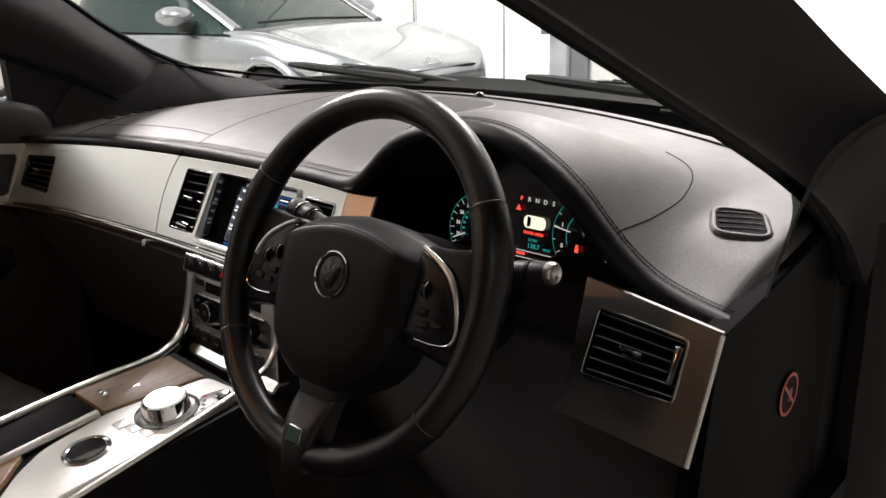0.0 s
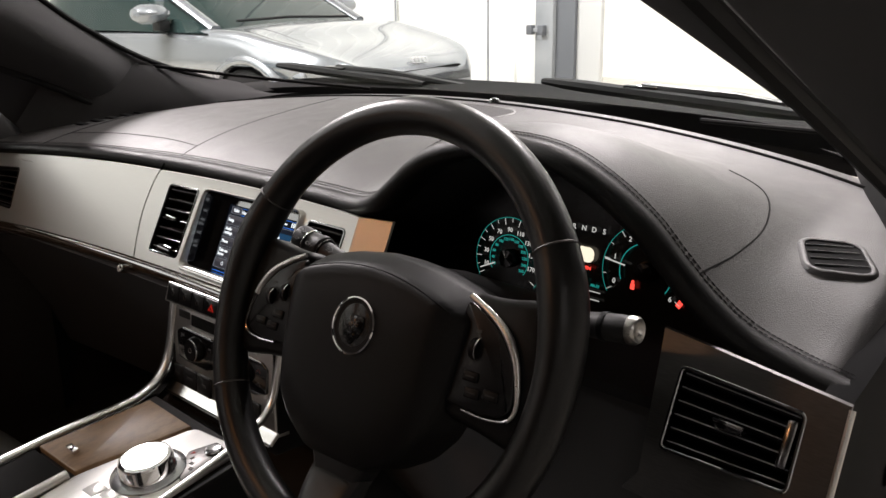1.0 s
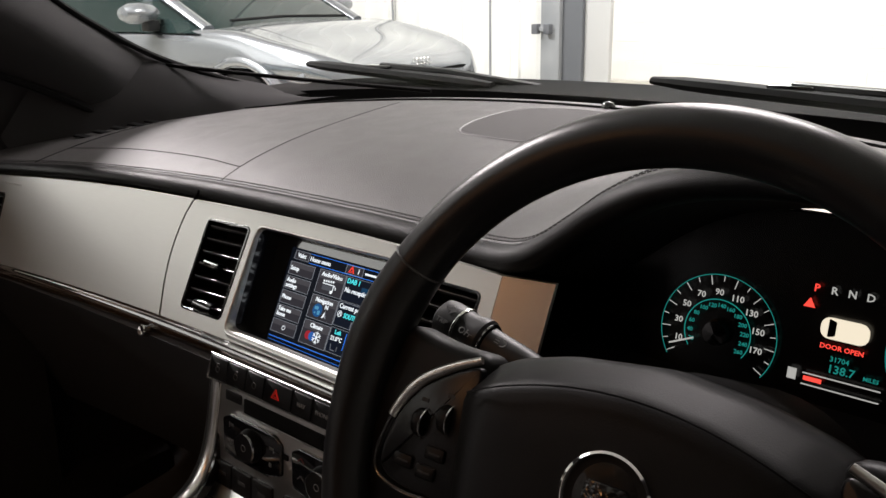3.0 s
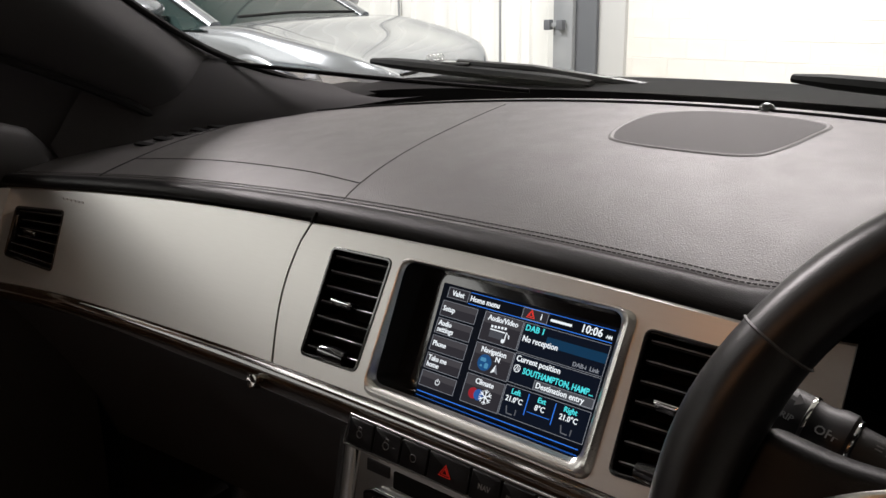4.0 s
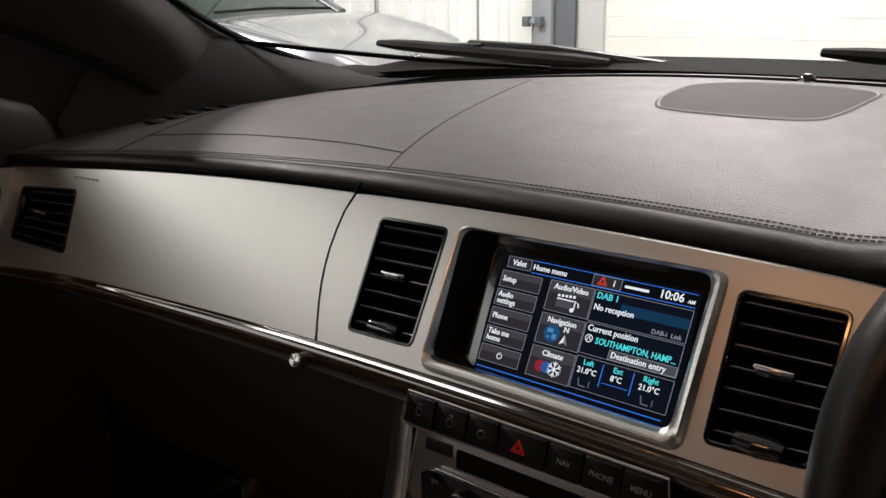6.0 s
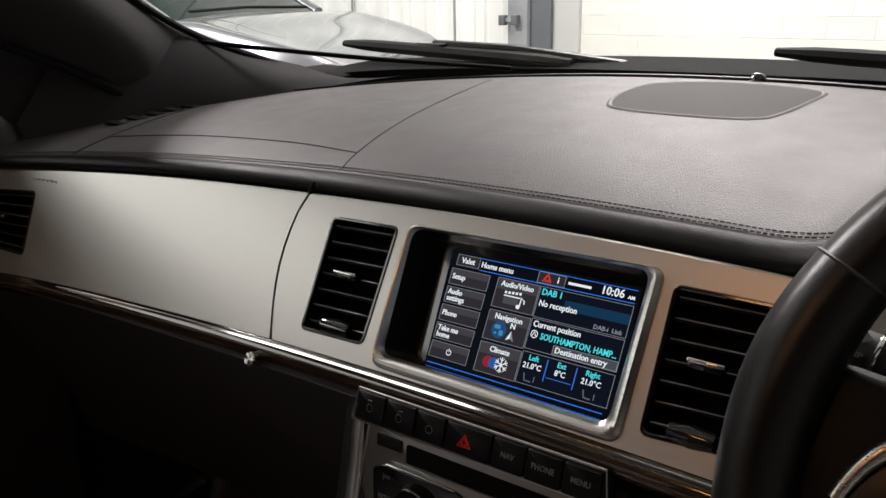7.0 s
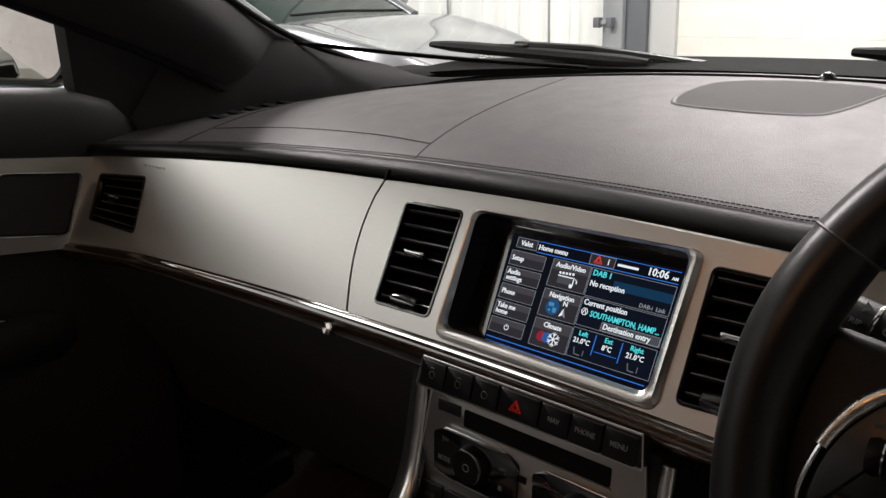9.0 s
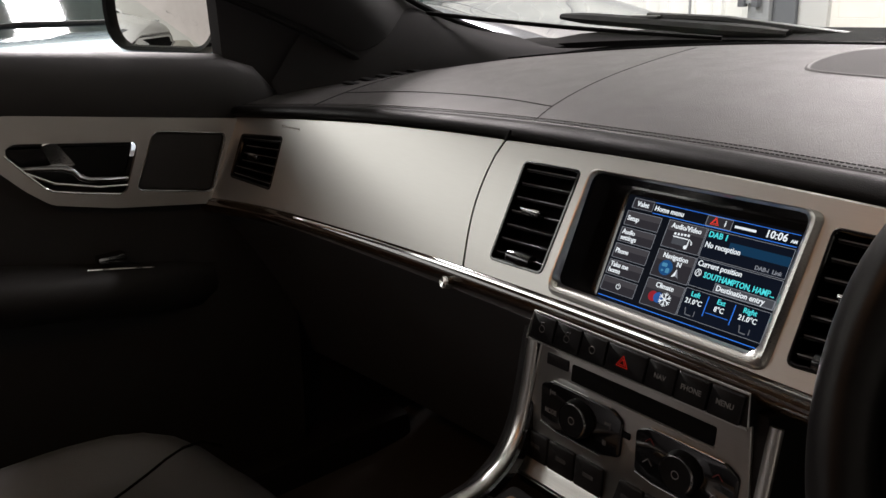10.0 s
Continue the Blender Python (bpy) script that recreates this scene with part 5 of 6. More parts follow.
def steering_wheel():
    m = WHEEL @ pose(0, 0, 0, 0, 0, 2)
    w = thing("steering_wheel", "black leather three-spoke steering wheel with gloss hub", "steering wheel", m)
    RC, RT = 0.1710, 0.0155

    def swell(deg):
        return sum(0.13 * math.exp(-(((deg - c + 180) % 360 - 180) / 13) ** 2) for c in (163, 17))
    path = [(RC * math.cos(2 * math.pi * k / 120), RC * math.sin(2 * math.pi * k / 120), 0.0) for k in range(120)]
    rim = part("rim", tube(path, RT, 20, closed=True, taper=[1.0 + swell(3 * k) for k in range(120)]), wheel_leather, w, "black leather rim", smooth=80)
    for a in (150, 210, 324, 30):
        c, sn, rr = math.cos(radians(a)), math.sin(radians(a)), RT * (1.0 + swell(a)) + 0.0002
        part("rim_seam", tube([((RC + rr * math.cos(b)) * c, (RC + rr * math.cos(b)) * sn, rr * math.sin(b)) for b in np.linspace(0, 6.283, 24, endpoint=False)], 0.0008, 4, closed=True), seam_grey, rim)
    # airbag cover: front face, a crease, and a chamfer that falls back to its upper edge
    hub = rquad([(-0.030, -0.106), (0.030, -0.106), (0.060, -0.088), (0.079, -0.066), (0.089, -0.036), (0.094, 0.0), (0.0965, 0.024), (0.094, 0.0405), (0.080, 0.0475), (0.045, 0.0565), (0.0, 0.0615), (-0.045, 0.0565), (-0.080, 0.0475), (-0.094, 0.0405), (-0.0965, 0.024), (-0.094, 0.0), (-0.089, -0.036), (-0.079, -0.066), (-0.060, -0.088)], 0.008, 4)

    def crease_y(x):
        return 0.0455 - 2.6 * x * x

    def hub_z(x, y, f):
        back = max(0.0, y - crease_y(x))
        return 0.0205 - 0.010 * f**6 - 0.22 * max(0.0, abs(x) - 0.072) - 1.15 * back
    fs = [1.0, 0.985, 0.965, 0.94, 0.91, 0.88, 0.85, 0.82, 0.79, 0.76, 0.73, 0.70, 0.65, 0.55, 0.4, 0.25, 0.1]
    cy = -0.022
    loops = [[(x, y, -0.040) for x, y in hub], [(x, y, hub_z(x, y, 1.0) - 0.006) for x, y in hub]]
    loops += [[(x * f, cy + (y - cy) * f, hub_z(x * f, cy + (y - cy) * f, f)) for x, y in inset(hub, 0.002)] for f in fs]
    part("hub_pad", rings(bmesh.new(), loops, cap0=True, cap1=True), soft_hub, w, "soft black airbag cover", smooth=60)
    part("hub_crease", tube([(x, crease_y(x), hub_z(x, crease_y(x), 0.7) + 0.0001) for x in np.linspace(-0.086, 0.086, 30)], 0.0005, 5), deep_black, w)
    # emblem: plain ring and dark relief disc
    at = Matrix.Translation((0.001, -0.001, 0.0062))
    em = part("emblem_ring", lathe([(0.0200, 0.012), (0.0205, 0.0155), (0.0213, 0.0166), (0.0225, 0.0160), (0.0228, 0.012)], 48, m=at), chrome, w, "chrome ring round a dark disc")
    part("emblem_disc", lathe([(0.0, 0.010), (0.0204, 0.010), (0.0204, 0.0138), (0.010, 0.0150), (0.0, 0.0154)], 48, m=at), emblem_dark, em)
    part("emblem_relief", rings(bmesh.new(), [[at @ Vector((x * f, y * f - 0.002, z)) for x, y in rquad([(-0.011, 0.011), (0.011, 0.011), (0.0125, 0.002), (0.008, -0.007), (0.0, -0.014), (-0.008, -0.007), (-0.0125, 0.002)], 0.003)] for f, z in ((1.0, 0.0130), (0.92, 0.0158), (0.6, 0.0176), (0.2, 0.0178))], cap0=True, cap1=True), emblem_relief, em, "dark chrome relief")
    # side spokes: leather web, switch pod with a metal edge
    for s in (-1, 1):
        web = [(s * 0.086, 0.046), (s * 0.118, 0.046), (s * 0.152, 0.052), (s * 0.160, 0.020), (s * 0.162, -0.030), (s * 0.150, -0.056), (s * 0.120, -0.050), (s * 0.084, -0.046)][::s]
        part("spoke", slab(rquad(web, 0.010), -0.020, -0.0005, 0.006), shaded_spoke_leather, w, "leather-trimmed spoke")
        pod_pts = [(s * 0.088, 0.040), (s * 0.106, 0.0325), (s * 0.123, 0.022), (s * 0.134, 0.009), (s * 0.141, -0.006), (s * 0.1445, -0.024), (s * 0.139, -0.033), (s * 0.122, -0.036), (s * 0.086, -0.035)][::s]
        pod = part("switch_pod", slab(rquad(pod_pts, 0.006), -0.010, 0.0030, 0.0015), pod_black, w)
        tr = [(0.090, 0.0425), (0.108, 0.0345), (0.1255, 0.0235), (0.1365, 0.010), (0.1435, -0.006), (0.1470, -0.024), (0.1415, -0.0345), (0.124, -0.0378), (0.104, -0.0370)]
        pth = [(s * x, y, 0.0025) for x, y in (curve_at([(i, *p) for i, p in enumerate(tr)], k / 6) for k in range(49))]
        # The trim's unlit run is given dark metal, sooner on the left.
        bright = 37 if s > 0 else 23
        part("spoke_trim", tube(pth[:bright], 0.0030, 10, flat=0.75, taper=[0.5 + 0.7 * max(0.0, 1 - abs(k - 14) / 20) for k in range(bright)]), trim_metal, w, "satin metal spoke edge")
        part("spoke_trim", tube(pth[bright - 2:], 0.0013, 8), dark_chrome, w, "lower run of the trim, darkened for shade")
        # paddle behind the spoke
        pd = [(s * 0.100, 0.040), (s * 0.135, 0.040), (s * 0.147, 0.032), (s * 0.142, 0.018), (s * 0.096, 0.014)][::s]
        pad = part("shift_paddle", slab(rquad(pd, 0.005), -0.036, -0.028, 0.002), paddle_grey, w, "dark satin shift paddle")
        part("paddle_edge", tube([(s * x, y, -0.0285) for x, y in ((0.104, 0.0405), (0.122, 0.0412), (0.135, 0.0405), (0.1435, 0.0370), (0.1475, 0.0315), (0.147, 0.026))], 0.0009, 6), chrome, pad)
        # two chrome-edged rockers and a row of flat keys with faint marks
        for x, y in ((0.104, 0.007), (0.1205, 0.001)):
            if s > 0 and x > 0.11:
                continue
            rk = part("rocker", lathe([(0.0, -0.0032), (0.0075, -0.0032), (0.0085, 0), (0.0075, 0.0032), (0.0, 0.0032)], 20, m=Matrix.Translation((s * x, y, 0.0005)) @ pose(0, 0, 0, 0, 90)), key_black, pod)
            part("rocker_band", tube([(s * x + 0.0034, y + 0.0086 * math.cos(t), 0.0005 + 0.0086 * math.sin(t)) for t in np.linspace(0.2, 2.9, 14)], 0.0006, 5), chrome, rk)
            part("key_mark", B((s * x, y + 0.0125, 0.0032), (0.005, 0.0022, 0.0002)), key_mark_grey, pod)
        for x, y in ((0.106, -0.0125), (0.110, -0.0235), (0.126, -0.0215)):
            k = part("key", slab(rrect(0.0135, 0.0075, 0.0015, 2, s * x, y), 0.002, 0.0046, 0.0008), key_black, pod)
            part("key_mark", B((s * x, y, 0.0047), (0.0080, 0.0010, 0.0002)), key_mark_grey, k)
    # lower spoke with a small badge
    part("spoke", slab(rquad([(-0.015, -0.166), (0.015, -0.166), (0.022, -0.120), (0.040, -0.088), (-0.040, -0.088), (-0.022, -0.120)], 0.006), -0.016, 0.004, 0.004), black_plastic, w)
    def foot(u, v):
        y = -0.1865 + 0.072 * v
        x = (2 * u - 1) * (0.0165 + 0.010 * v)
        return (x, y, 0.0172 - 7.0 * (y + 0.160) ** 2 - 0.0035 * abs(2 * u - 1) ** 6)
    part("spoke_foot", sheet(foot, 12, 12, thick=(0, 0, -0.014)), black_plastic, w, smooth=60)
    bd = part("badge", slab(rrect(0.0200, 0.0165, 0.002, 3, 0, -0.154), 0.0168, 0.0186, 0.0006), dark_chrome, w, "small green-lettered square badge")
    part("badge_fill", slab(rrect(0.0170, 0.0135, 0.0015, 3, 0, -0.154), 0.0180, 0.0189), badge_green, bd)
    # column shroud
    col = thing("steering_column", "black plastic steering column shroud", "steering column", WHEEL)
    part("shroud", lathe([(0.0, -0.20), (0.070, -0.20), (0.072, -0.10), (0.066, -0.055), (0.055, -0.045), (0.0, -0.045)], 28, m=Matrix.Diagonal((1.05, 0.85, 1, 1))), soft_black, col)

    def stalk(name, label, pts, rad):
        """A column stalk along pts, from its free end to the column; returns it and a frame on its axis at a distance."""
        st = thing(name, label, "stalk", WHEEL)
        P = [Vector(p) for p in pts]
        d = (P[1] - P[0]).normalized()
        base = d.to_track_quat("Z", "Y").to_matrix().to_4x4()
        front = d.cross(Vector((0, 0, 1)).cross(d)).normalized()

        def at(dist):
            return Matrix.Translation(P[0] + d * dist) @ base

        def face(dist, up=0.0):
            """Frame of a print on the stalk's outer face: x along it, z outwards."""
            z = (Vector((0, 0.45, 1)) - d * d.dot(Vector((0, 0.45, 1)))).normalized()
            y = z.cross(d)
            mm = Matrix((d, y, z)).transposed().to_4x4()
            return Matrix.Translation(P[0] + d * dist + z * (rad + 0.0002) + y * up) @ mm
        part("stem", tube([P[0] + d * 0.038, P[1], *P[2:]], rad * 0.82, 16, taper=[1.0, 0.95] + [0.75] * len(P[2:])), stalk_black, st)
        return st, at, face
    st, at, face = stalk("indicator_stalk", "black column stalk with ribbed silver tip", [(0.197, 0.0525, -0.045), (0.130, 0.044, -0.048), (0.05, 0.030, -0.060)], 0.0098)
    part("grip", lathe([(0.0, 0.006), (0.0090, 0.006), (0.0098, 0.012), (0.0098, 0.024), (0.0090, 0.040), (0.0, 0.040)], 24, m=at(0)), stalk_black, st)
    part("collar", lathe([(0.0, 0.024), (0.0104, 0.024), (0.0106, 0.026), (0.0104, 0.028), (0.0, 0.028)], 24, m=at(0)), key_black, st)
    part("tip", lathe([(0.0, 0.0035), (0.0045, 0.003), (0.0060, 0.0005), (0.0085, 0.0), (0.0098, 0.002), (0.0100, 0.007), (0.0, 0.007)], 24, m=at(0)), trim_metal, st, "silver ringed tip")
    st, at, face = stalk("wiper_stalk", "black column stalk with chrome-banded end and white marks", [(-0.160, 0.0520, -0.045), (-0.100, 0.0395, -0.049), (-0.04, 0.022, -0.060)], 0.0128)
    part("cap", lathe([(0.0, 0.0), (0.0100, 0.0), (0.0124, 0.002), (0.0130, 0.006), (0.0130, 0.0165), (0.0, 0.0165)], 28, m=at(0)), stalk_black, st)
    part("band", lathe([(0.0, 0.0163), (0.0134, 0.0163), (0.0137, 0.0172), (0.0134, 0.0181), (0.0, 0.0181)], 28, m=at(0)), chrome, st, "thin chrome band")
    part("collar", lathe([(0.0, 0.018), (0.0126, 0.018), (0.0122, 0.024), (0.0138, 0.030), (0.0138, 0.0345), (0.0120, 0.0362), (0.0, 0.0362)], 28, m=at(0)), stalk_black, st, "ribbed turning collar")
    part("band", lathe([(0.0, 0.0360), (0.0124, 0.0360), (0.0126, 0.0368), (0.0122, 0.0376), (0.0, 0.0376)], 28, m=at(0)), dark_chrome, st)
    part("stalk_text", text_bm("OFF", 0.0058, face(0.027, -0.004), align="CENTER"), mark_white, st, smooth=0, normals=False)
    arrow = [(-0.004, 0.0008), (0.0005, 0.0008), (0.0005, 0.0030), (0.0040, 0.0), (0.0005, -0.0030), (0.0005, -0.0008), (-0.004, -0.0008)]
    part("stalk_mark", rings(bmesh.new(), [[face(0.010, 0.004) @ Vector((x, y, z)) for x, y in arrow] for z in (0.0, 0.0004)], cap0=True, cap1=True), mark_white, st, smooth=0)
    part("stalk_mark", text_bm("TRIP", 0.0042, face(0.009, -0.005), align="CENTER"), mark_dim, st, smooth=0, normals=False)
    lampm = face(0.050, 0.002)
    part("stalk_mark", tube([lampm @ Vector((0.003 * math.cos(t), 0.0024 * math.sin(t), -0.0018)) for t in np.linspace(-1.6, 1.6, 12)], 0.00035, 4), mark_white, st)
    for k in range(3):
        part("stalk_mark", B((-0.0032, -0.0016 + 0.0016 * k, -0.0016), (0.003, 0.0005, 0.0003), m=lampm), mark_white, st)


# Darker copy of the wheel leather, with the spokes' shade put in.
shaded_spoke_leather = leather("shaded_spoke_leather", (0.0055, 0.0053, 0.0053), (0.0070, 0.0068, 0.0068), 0.44, 0.50, 900, 0.00006, spec=0.16)
seam_grey = mat("rim_seam_grey", (0.05, 0.048, 0.047), 0.5, spec=0.4)
pod_black = mat("pod_black", (0.007, 0.007, 0.0075), 0.34, spec=0.3)
paddle_grey = mat("paddle_grey", (0.045, 0.044, 0.044), 0.38, spec=0.4)
stalk_black = mat("stalk_black", (0.018, 0.0178, 0.018), 0.45, spec=0.4)
bump(stalk_black, noisy(stalk_black, coords(stalk_black), 1500, 2), 0.2, 0.0002)
emblem_relief = mat("emblem_relief_metal", (0.035, 0.035, 0.035), 0.16, 0.9)
bump(emblem_relief, noisy(emblem_relief, coords(emblem_relief), 160, 2), 0.6, 0.004)
soft_hub = mat("hub_soft_black", (0.0070, 0.0067, 0.0067), 0.50, spec=0.13)
bump(soft_hub, noisy(soft_hub, coords(soft_hub), 1200, 2), 0.3, 0.0003)
emblem_dark = mat("emblem_dark", (0.02, 0.019, 0.018), 0.25, 0.5)
bump(emblem_dark, noisy(emblem_dark, coords(emblem_dark), 80, 1), 0.5, 0.003)
badge_green = mat("badge_green", (0.006, 0.05, 0.03), 0.4)
steering_wheel()


# ---- centre stack ----
def stack_y(z):
    return -0.062 - 0.12 * (0.79 - z)


STACK_UP = 0.002


def centre_stack():
    m0 = pose(0, stack_y(0.75), 0.75, 90 - 6.84)
    m = Matrix.Translation((0, 0, STACK_UP)) @ m0
    st = thing("centre_stack", "satin metal control stack with audio and climate keys", "control panel", m)
    inv = m0.inverted()

    def L(x, z):
        p = inv @ Vector((x, stack_y(z), z))
        return (p.x, p.y)
    plate = rquad([L(-0.112, 0.680), L(0.112, 0.680), L(0.098, 0.803), L(-0.095, 0.803)], 0.004)
    part("plate", slab(plate, -0.02, 0.0, 0.001), stack_satin, st, "satin grey metal faceplate")
    part("side_block", slab(rquad([L(-0.112, 0.66), L(0.112, 0.66), L(0.108, 0.81), L(-0.108, 0.81)], 0.004), -0.12, -0.003), soft_black, st)
    # disc slot
    part("disc_slot", slab(rquad([L(-0.060, 0.7745), L(0.074, 0.7755), L(0.074, 0.790), L(-0.060, 0.789)], 0.002), -0.01, 0.0012, 0.0004), deep_black, st)
    part("slot_edge", tube([(*L(-0.062, 0.7735), 0.001), (*L(0.075, 0.7745), 0.001)], 0.0009, 6), trim_metal, st)
    part("eject_key", slab(rquad([L(-0.088, 0.780), L(-0.064, 0.7805), L(-0.064, 0.790), L(-0.088, 0.790)], 0.001), 0, 0.001, 0.0003), black_plastic, st)
    # two rotary clusters
    for x0, x1, marks in ((-0.090, -0.003, 0), (0.010, 0.097, 1)):
        xm = (x0 + x1) / 2
        pod = part("key_pod", slab(rquad([L(x0 + 0.002, 0.730), L(x0 + 0.020, 0.7265), L(x1 - 0.018, 0.7265), L(x1, 0.732), L(x1, 0.762), L(x1 - 0.010, 0.768), L(x0 + 0.012, 0.768), L(x0, 0.762)], 0.003), -0.004, 0.003, 0.001), gloss_black, st)
        part("pod_edge", tube([(*L(x0 + 0.013, 0.7685), 0.0025), (*L(x1 - 0.012, 0.7685), 0.0025)], 0.0006, 5), chrome, pod)
        part("pod_edge", tube([(*L(x0 + 0.003, 0.729), 0.0025), (*L(x0 + 0.020, 0.7260), 0.0025), (*L(x1 - 0.018, 0.7260), 0.0025)], 0.0006, 5), chrome, pod)
        kx, ky = L(xm + 0.0005, 0.7478)
        kn = part("knob", lathe([(0.0, 0.0), (0.0160, 0.0), (0.0160, 0.002), (0.0148, 0.0055), (0.0142, 0.0085), (0.0128, 0.0100), (0.0, 0.0096)], 32, m=Matrix.Translation((kx, ky, 0.002))), key_black, st, "black rotary knob")
        part("knob_ring", lathe([(0.0140, 0.0080), (0.0146, 0.0090), (0.0142, 0.0101), (0.0134, 0.0104), (0.0132, 0.0096)], 32, m=Matrix.Translation((kx, ky, 0.002))), dark_chrome, kn, "chrome knob ring")
        part("knob_mark", tube([(kx + 0.003 * math.cos(t), ky + 0.003 * math.sin(t), 0.0121) for t in np.linspace(0, 6.28, 14, endpoint=False)], 0.0004, 4, closed=True), mark_white, kn)
        if marks == 0:
            for body, x, z in (("|<<", x0 + 0.014, 0.7585), ("MODE", x0 + 0.0135, 0.7415), (">>|", x1 - 0.0135, 0.7545), ("BI", x1 - 0.015, 0.7385)):
                word("key_mark", body, 0.0058, *L(x, z), 0.0032, mark_white, pod, "CENTER", 0.8)
        else:
            for dx, z in ((0.014, 0.7585), (0.014, 0.742), (0.072, 0.757), (0.072, 0.741)):
                a = Vector(L(x0 + dx, z))
                part("key_mark", tube([(a.x - 0.004, a.y - 0.002, 0.0033), (a.x, a.y + 0.002, 0.0033), (a.x + 0.004, a.y - 0.002, 0.0033)], 0.0005, 4), chevron_red if z > 0.75 else mark_dim, pod)
        for k in range(3):
            a = x0 - 0.016 + 0.0303 * k
            kb = part("seat_key", slab(rquad([L(a, 0.690), L(a + 0.0290, 0.690), L(a + 0.0290, 0.7155), L(a + (0.006 if k == 0 else 0), 0.7155)], 0.002), -0.002, 0.003, 0.001), black_plastic, st)
            cx, cy = L(a + 0.015, 0.7035)
            part("key_mark", B((cx, cy, 0.0031), (0.011, 0.0035, 0.0003)), key_print, kb)
    part("sensor_slot", B((*L(0.0, 0.752), 0.0005), (0.008, 0.005, 0.002), 0.0004), deep_black, st)
    # the plate rolls forward below the seat keys, light painted in as brighter metal
    roll = [(0.6905, 0.0004), (0.6893, 0.0010), (0.6875, 0.0026), (0.6845, 0.0056), (0.6815, 0.0086), (0.6795, 0.0104)]
    lip = []
    for x in (-0.107, -0.1065, 0.1145, 0.115):
        e = 0.0015 if x in (-0.107, 0.115) else 0.0
        front = [(*L(x, z), h - e) for z, h in roll]
        lip.append(front + [(*L(x, z - 0.004), h - 0.003) for z, h in reversed(roll)])
    part("rolled_lip", rings(bmesh.new(), lip, cap0=True, cap1=True), lit_lip_metal, st, "rolled metal edge in a lit-up tone", smooth=40)
    part("lip_line", tube([(*L(-0.106, 0.6765), 0.0108), (*L(0.114, 0.6765), 0.0108)], 0.0008, 6), trim_metal, st)
    part("plate_edge", tube([(*L(-0.1125, 0.683), 0.0004), (*L(-0.0955, 0.800), 0.0004)], 0.0009, 6), lit_lip_metal, st)
    # sloping dark apron to the console
    ap = part("apron", sheet(lambda u, v: (-0.093 + 0.203 * u, stack_y(0.678) - 0.012 - 0.050 * v, 0.668 + 0.021 * v * v), 4, 6, thick=(0, 0, -0.02)), black_plastic, st, local=False)


# Lit tone of the stack's plate metal, for its lip and left edge.
lit_lip_metal = brushed("lit_lip_aluminium", (0.78, 0.77, 0.75), (0.84, 0.83, 0.81), 0.34, 0.40, relief=0.01)
stack_satin = brushed("stack_satin_metal", (0.46, 0.45, 0.435), (0.50, 0.49, 0.475), 0.36, 0.40, relief=0.01)


bar_black = mat("bar_black", (0.006, 0.006, 0.0065), 0.30, spec=0.3)
key_print = mat("key_print", (0.05, 0.05, 0.05), 0.6)


def button_bar():
    m = pose(-0.0095, -0.066, 0.8145, 74)
    b = thing("button_bar", "row of black keys under the touchscreen", "button panel", m)
    part("tray", slab(rquad([(-0.0965, -0.0130), (0.1095, -0.0100), (0.1055, 0.0120), (-0.0930, 0.0105)], 0.003), -0.03, -0.001, 0.001), black_plastic, b)
    part("tray_edge", tube([(-0.0965, -0.0120, 0.0), (-0.0935, 0.0110, 0.0), (0.1060, 0.0125, 0.0), (0.1100, -0.009, 0.0)], 0.0009, 6), trim_metal, b, "bright edge line")
    part("tray_edge", tube([(-0.0965, -0.0132, 0.0), (0.1095, -0.0105, 0.0)], 0.0009, 6), trim_metal, b)
    xs = [-0.0935, -0.0665, -0.0385, -0.0125, 0.0253, 0.0511, 0.0780, 0.1045]
    for k in range(7):
        key = part("key", slab(rquad([(xs[k] + 0.0008, -0.0105), (xs[k + 1] - 0.0008, -0.0105), (xs[k + 1] - 0.0002, 0.0100), (xs[k] + 0.0012, 0.0100)], 0.0015), -0.004, 0.0018, 0.0008), bar_black, b)
        cx = (xs[k] + xs[k + 1]) / 2 - (0.002 if k == 3 else 0.0)
        if k >= 4:
            word("key_text", ("NAV", "PHONE", "MENU")[k - 4], 0.0054, cx, 0.0, 0.0021, mark_white, key, "CENTER", 0.92)
        elif k == 3:
            for r in (0.0052, 0.0028):
                part("hazard_mark", tube([(cx - r, -0.6 * r - 0.001, 0.0021), (cx + r, -0.6 * r - 0.001, 0.0021), (cx, r - 0.001, 0.0021)], 0.0005, 4, closed=True), mark_red, key)
        else:
            part("key_mark", tube([(cx + 0.0028 * math.cos(t), -0.001 + 0.0028 * math.sin(t), 0.0021) for t in np.linspace(0, 6.28, 14, endpoint=False)], 0.0003, 4, closed=True), mark_dim, key)
            if k < 2:
                part("key_mark", tube([(cx - 0.0016, 0.0016, 0.0021), (cx - 0.0016 + 0.001 * k, 0.0046, 0.0021), (cx + 0.0016 + 0.001 * k, 0.0046, 0.0021), (cx + 0.0016, 0.0028, 0.0021)], 0.0003, 4), mark_dim, key)


centre_stack()
button_bar()


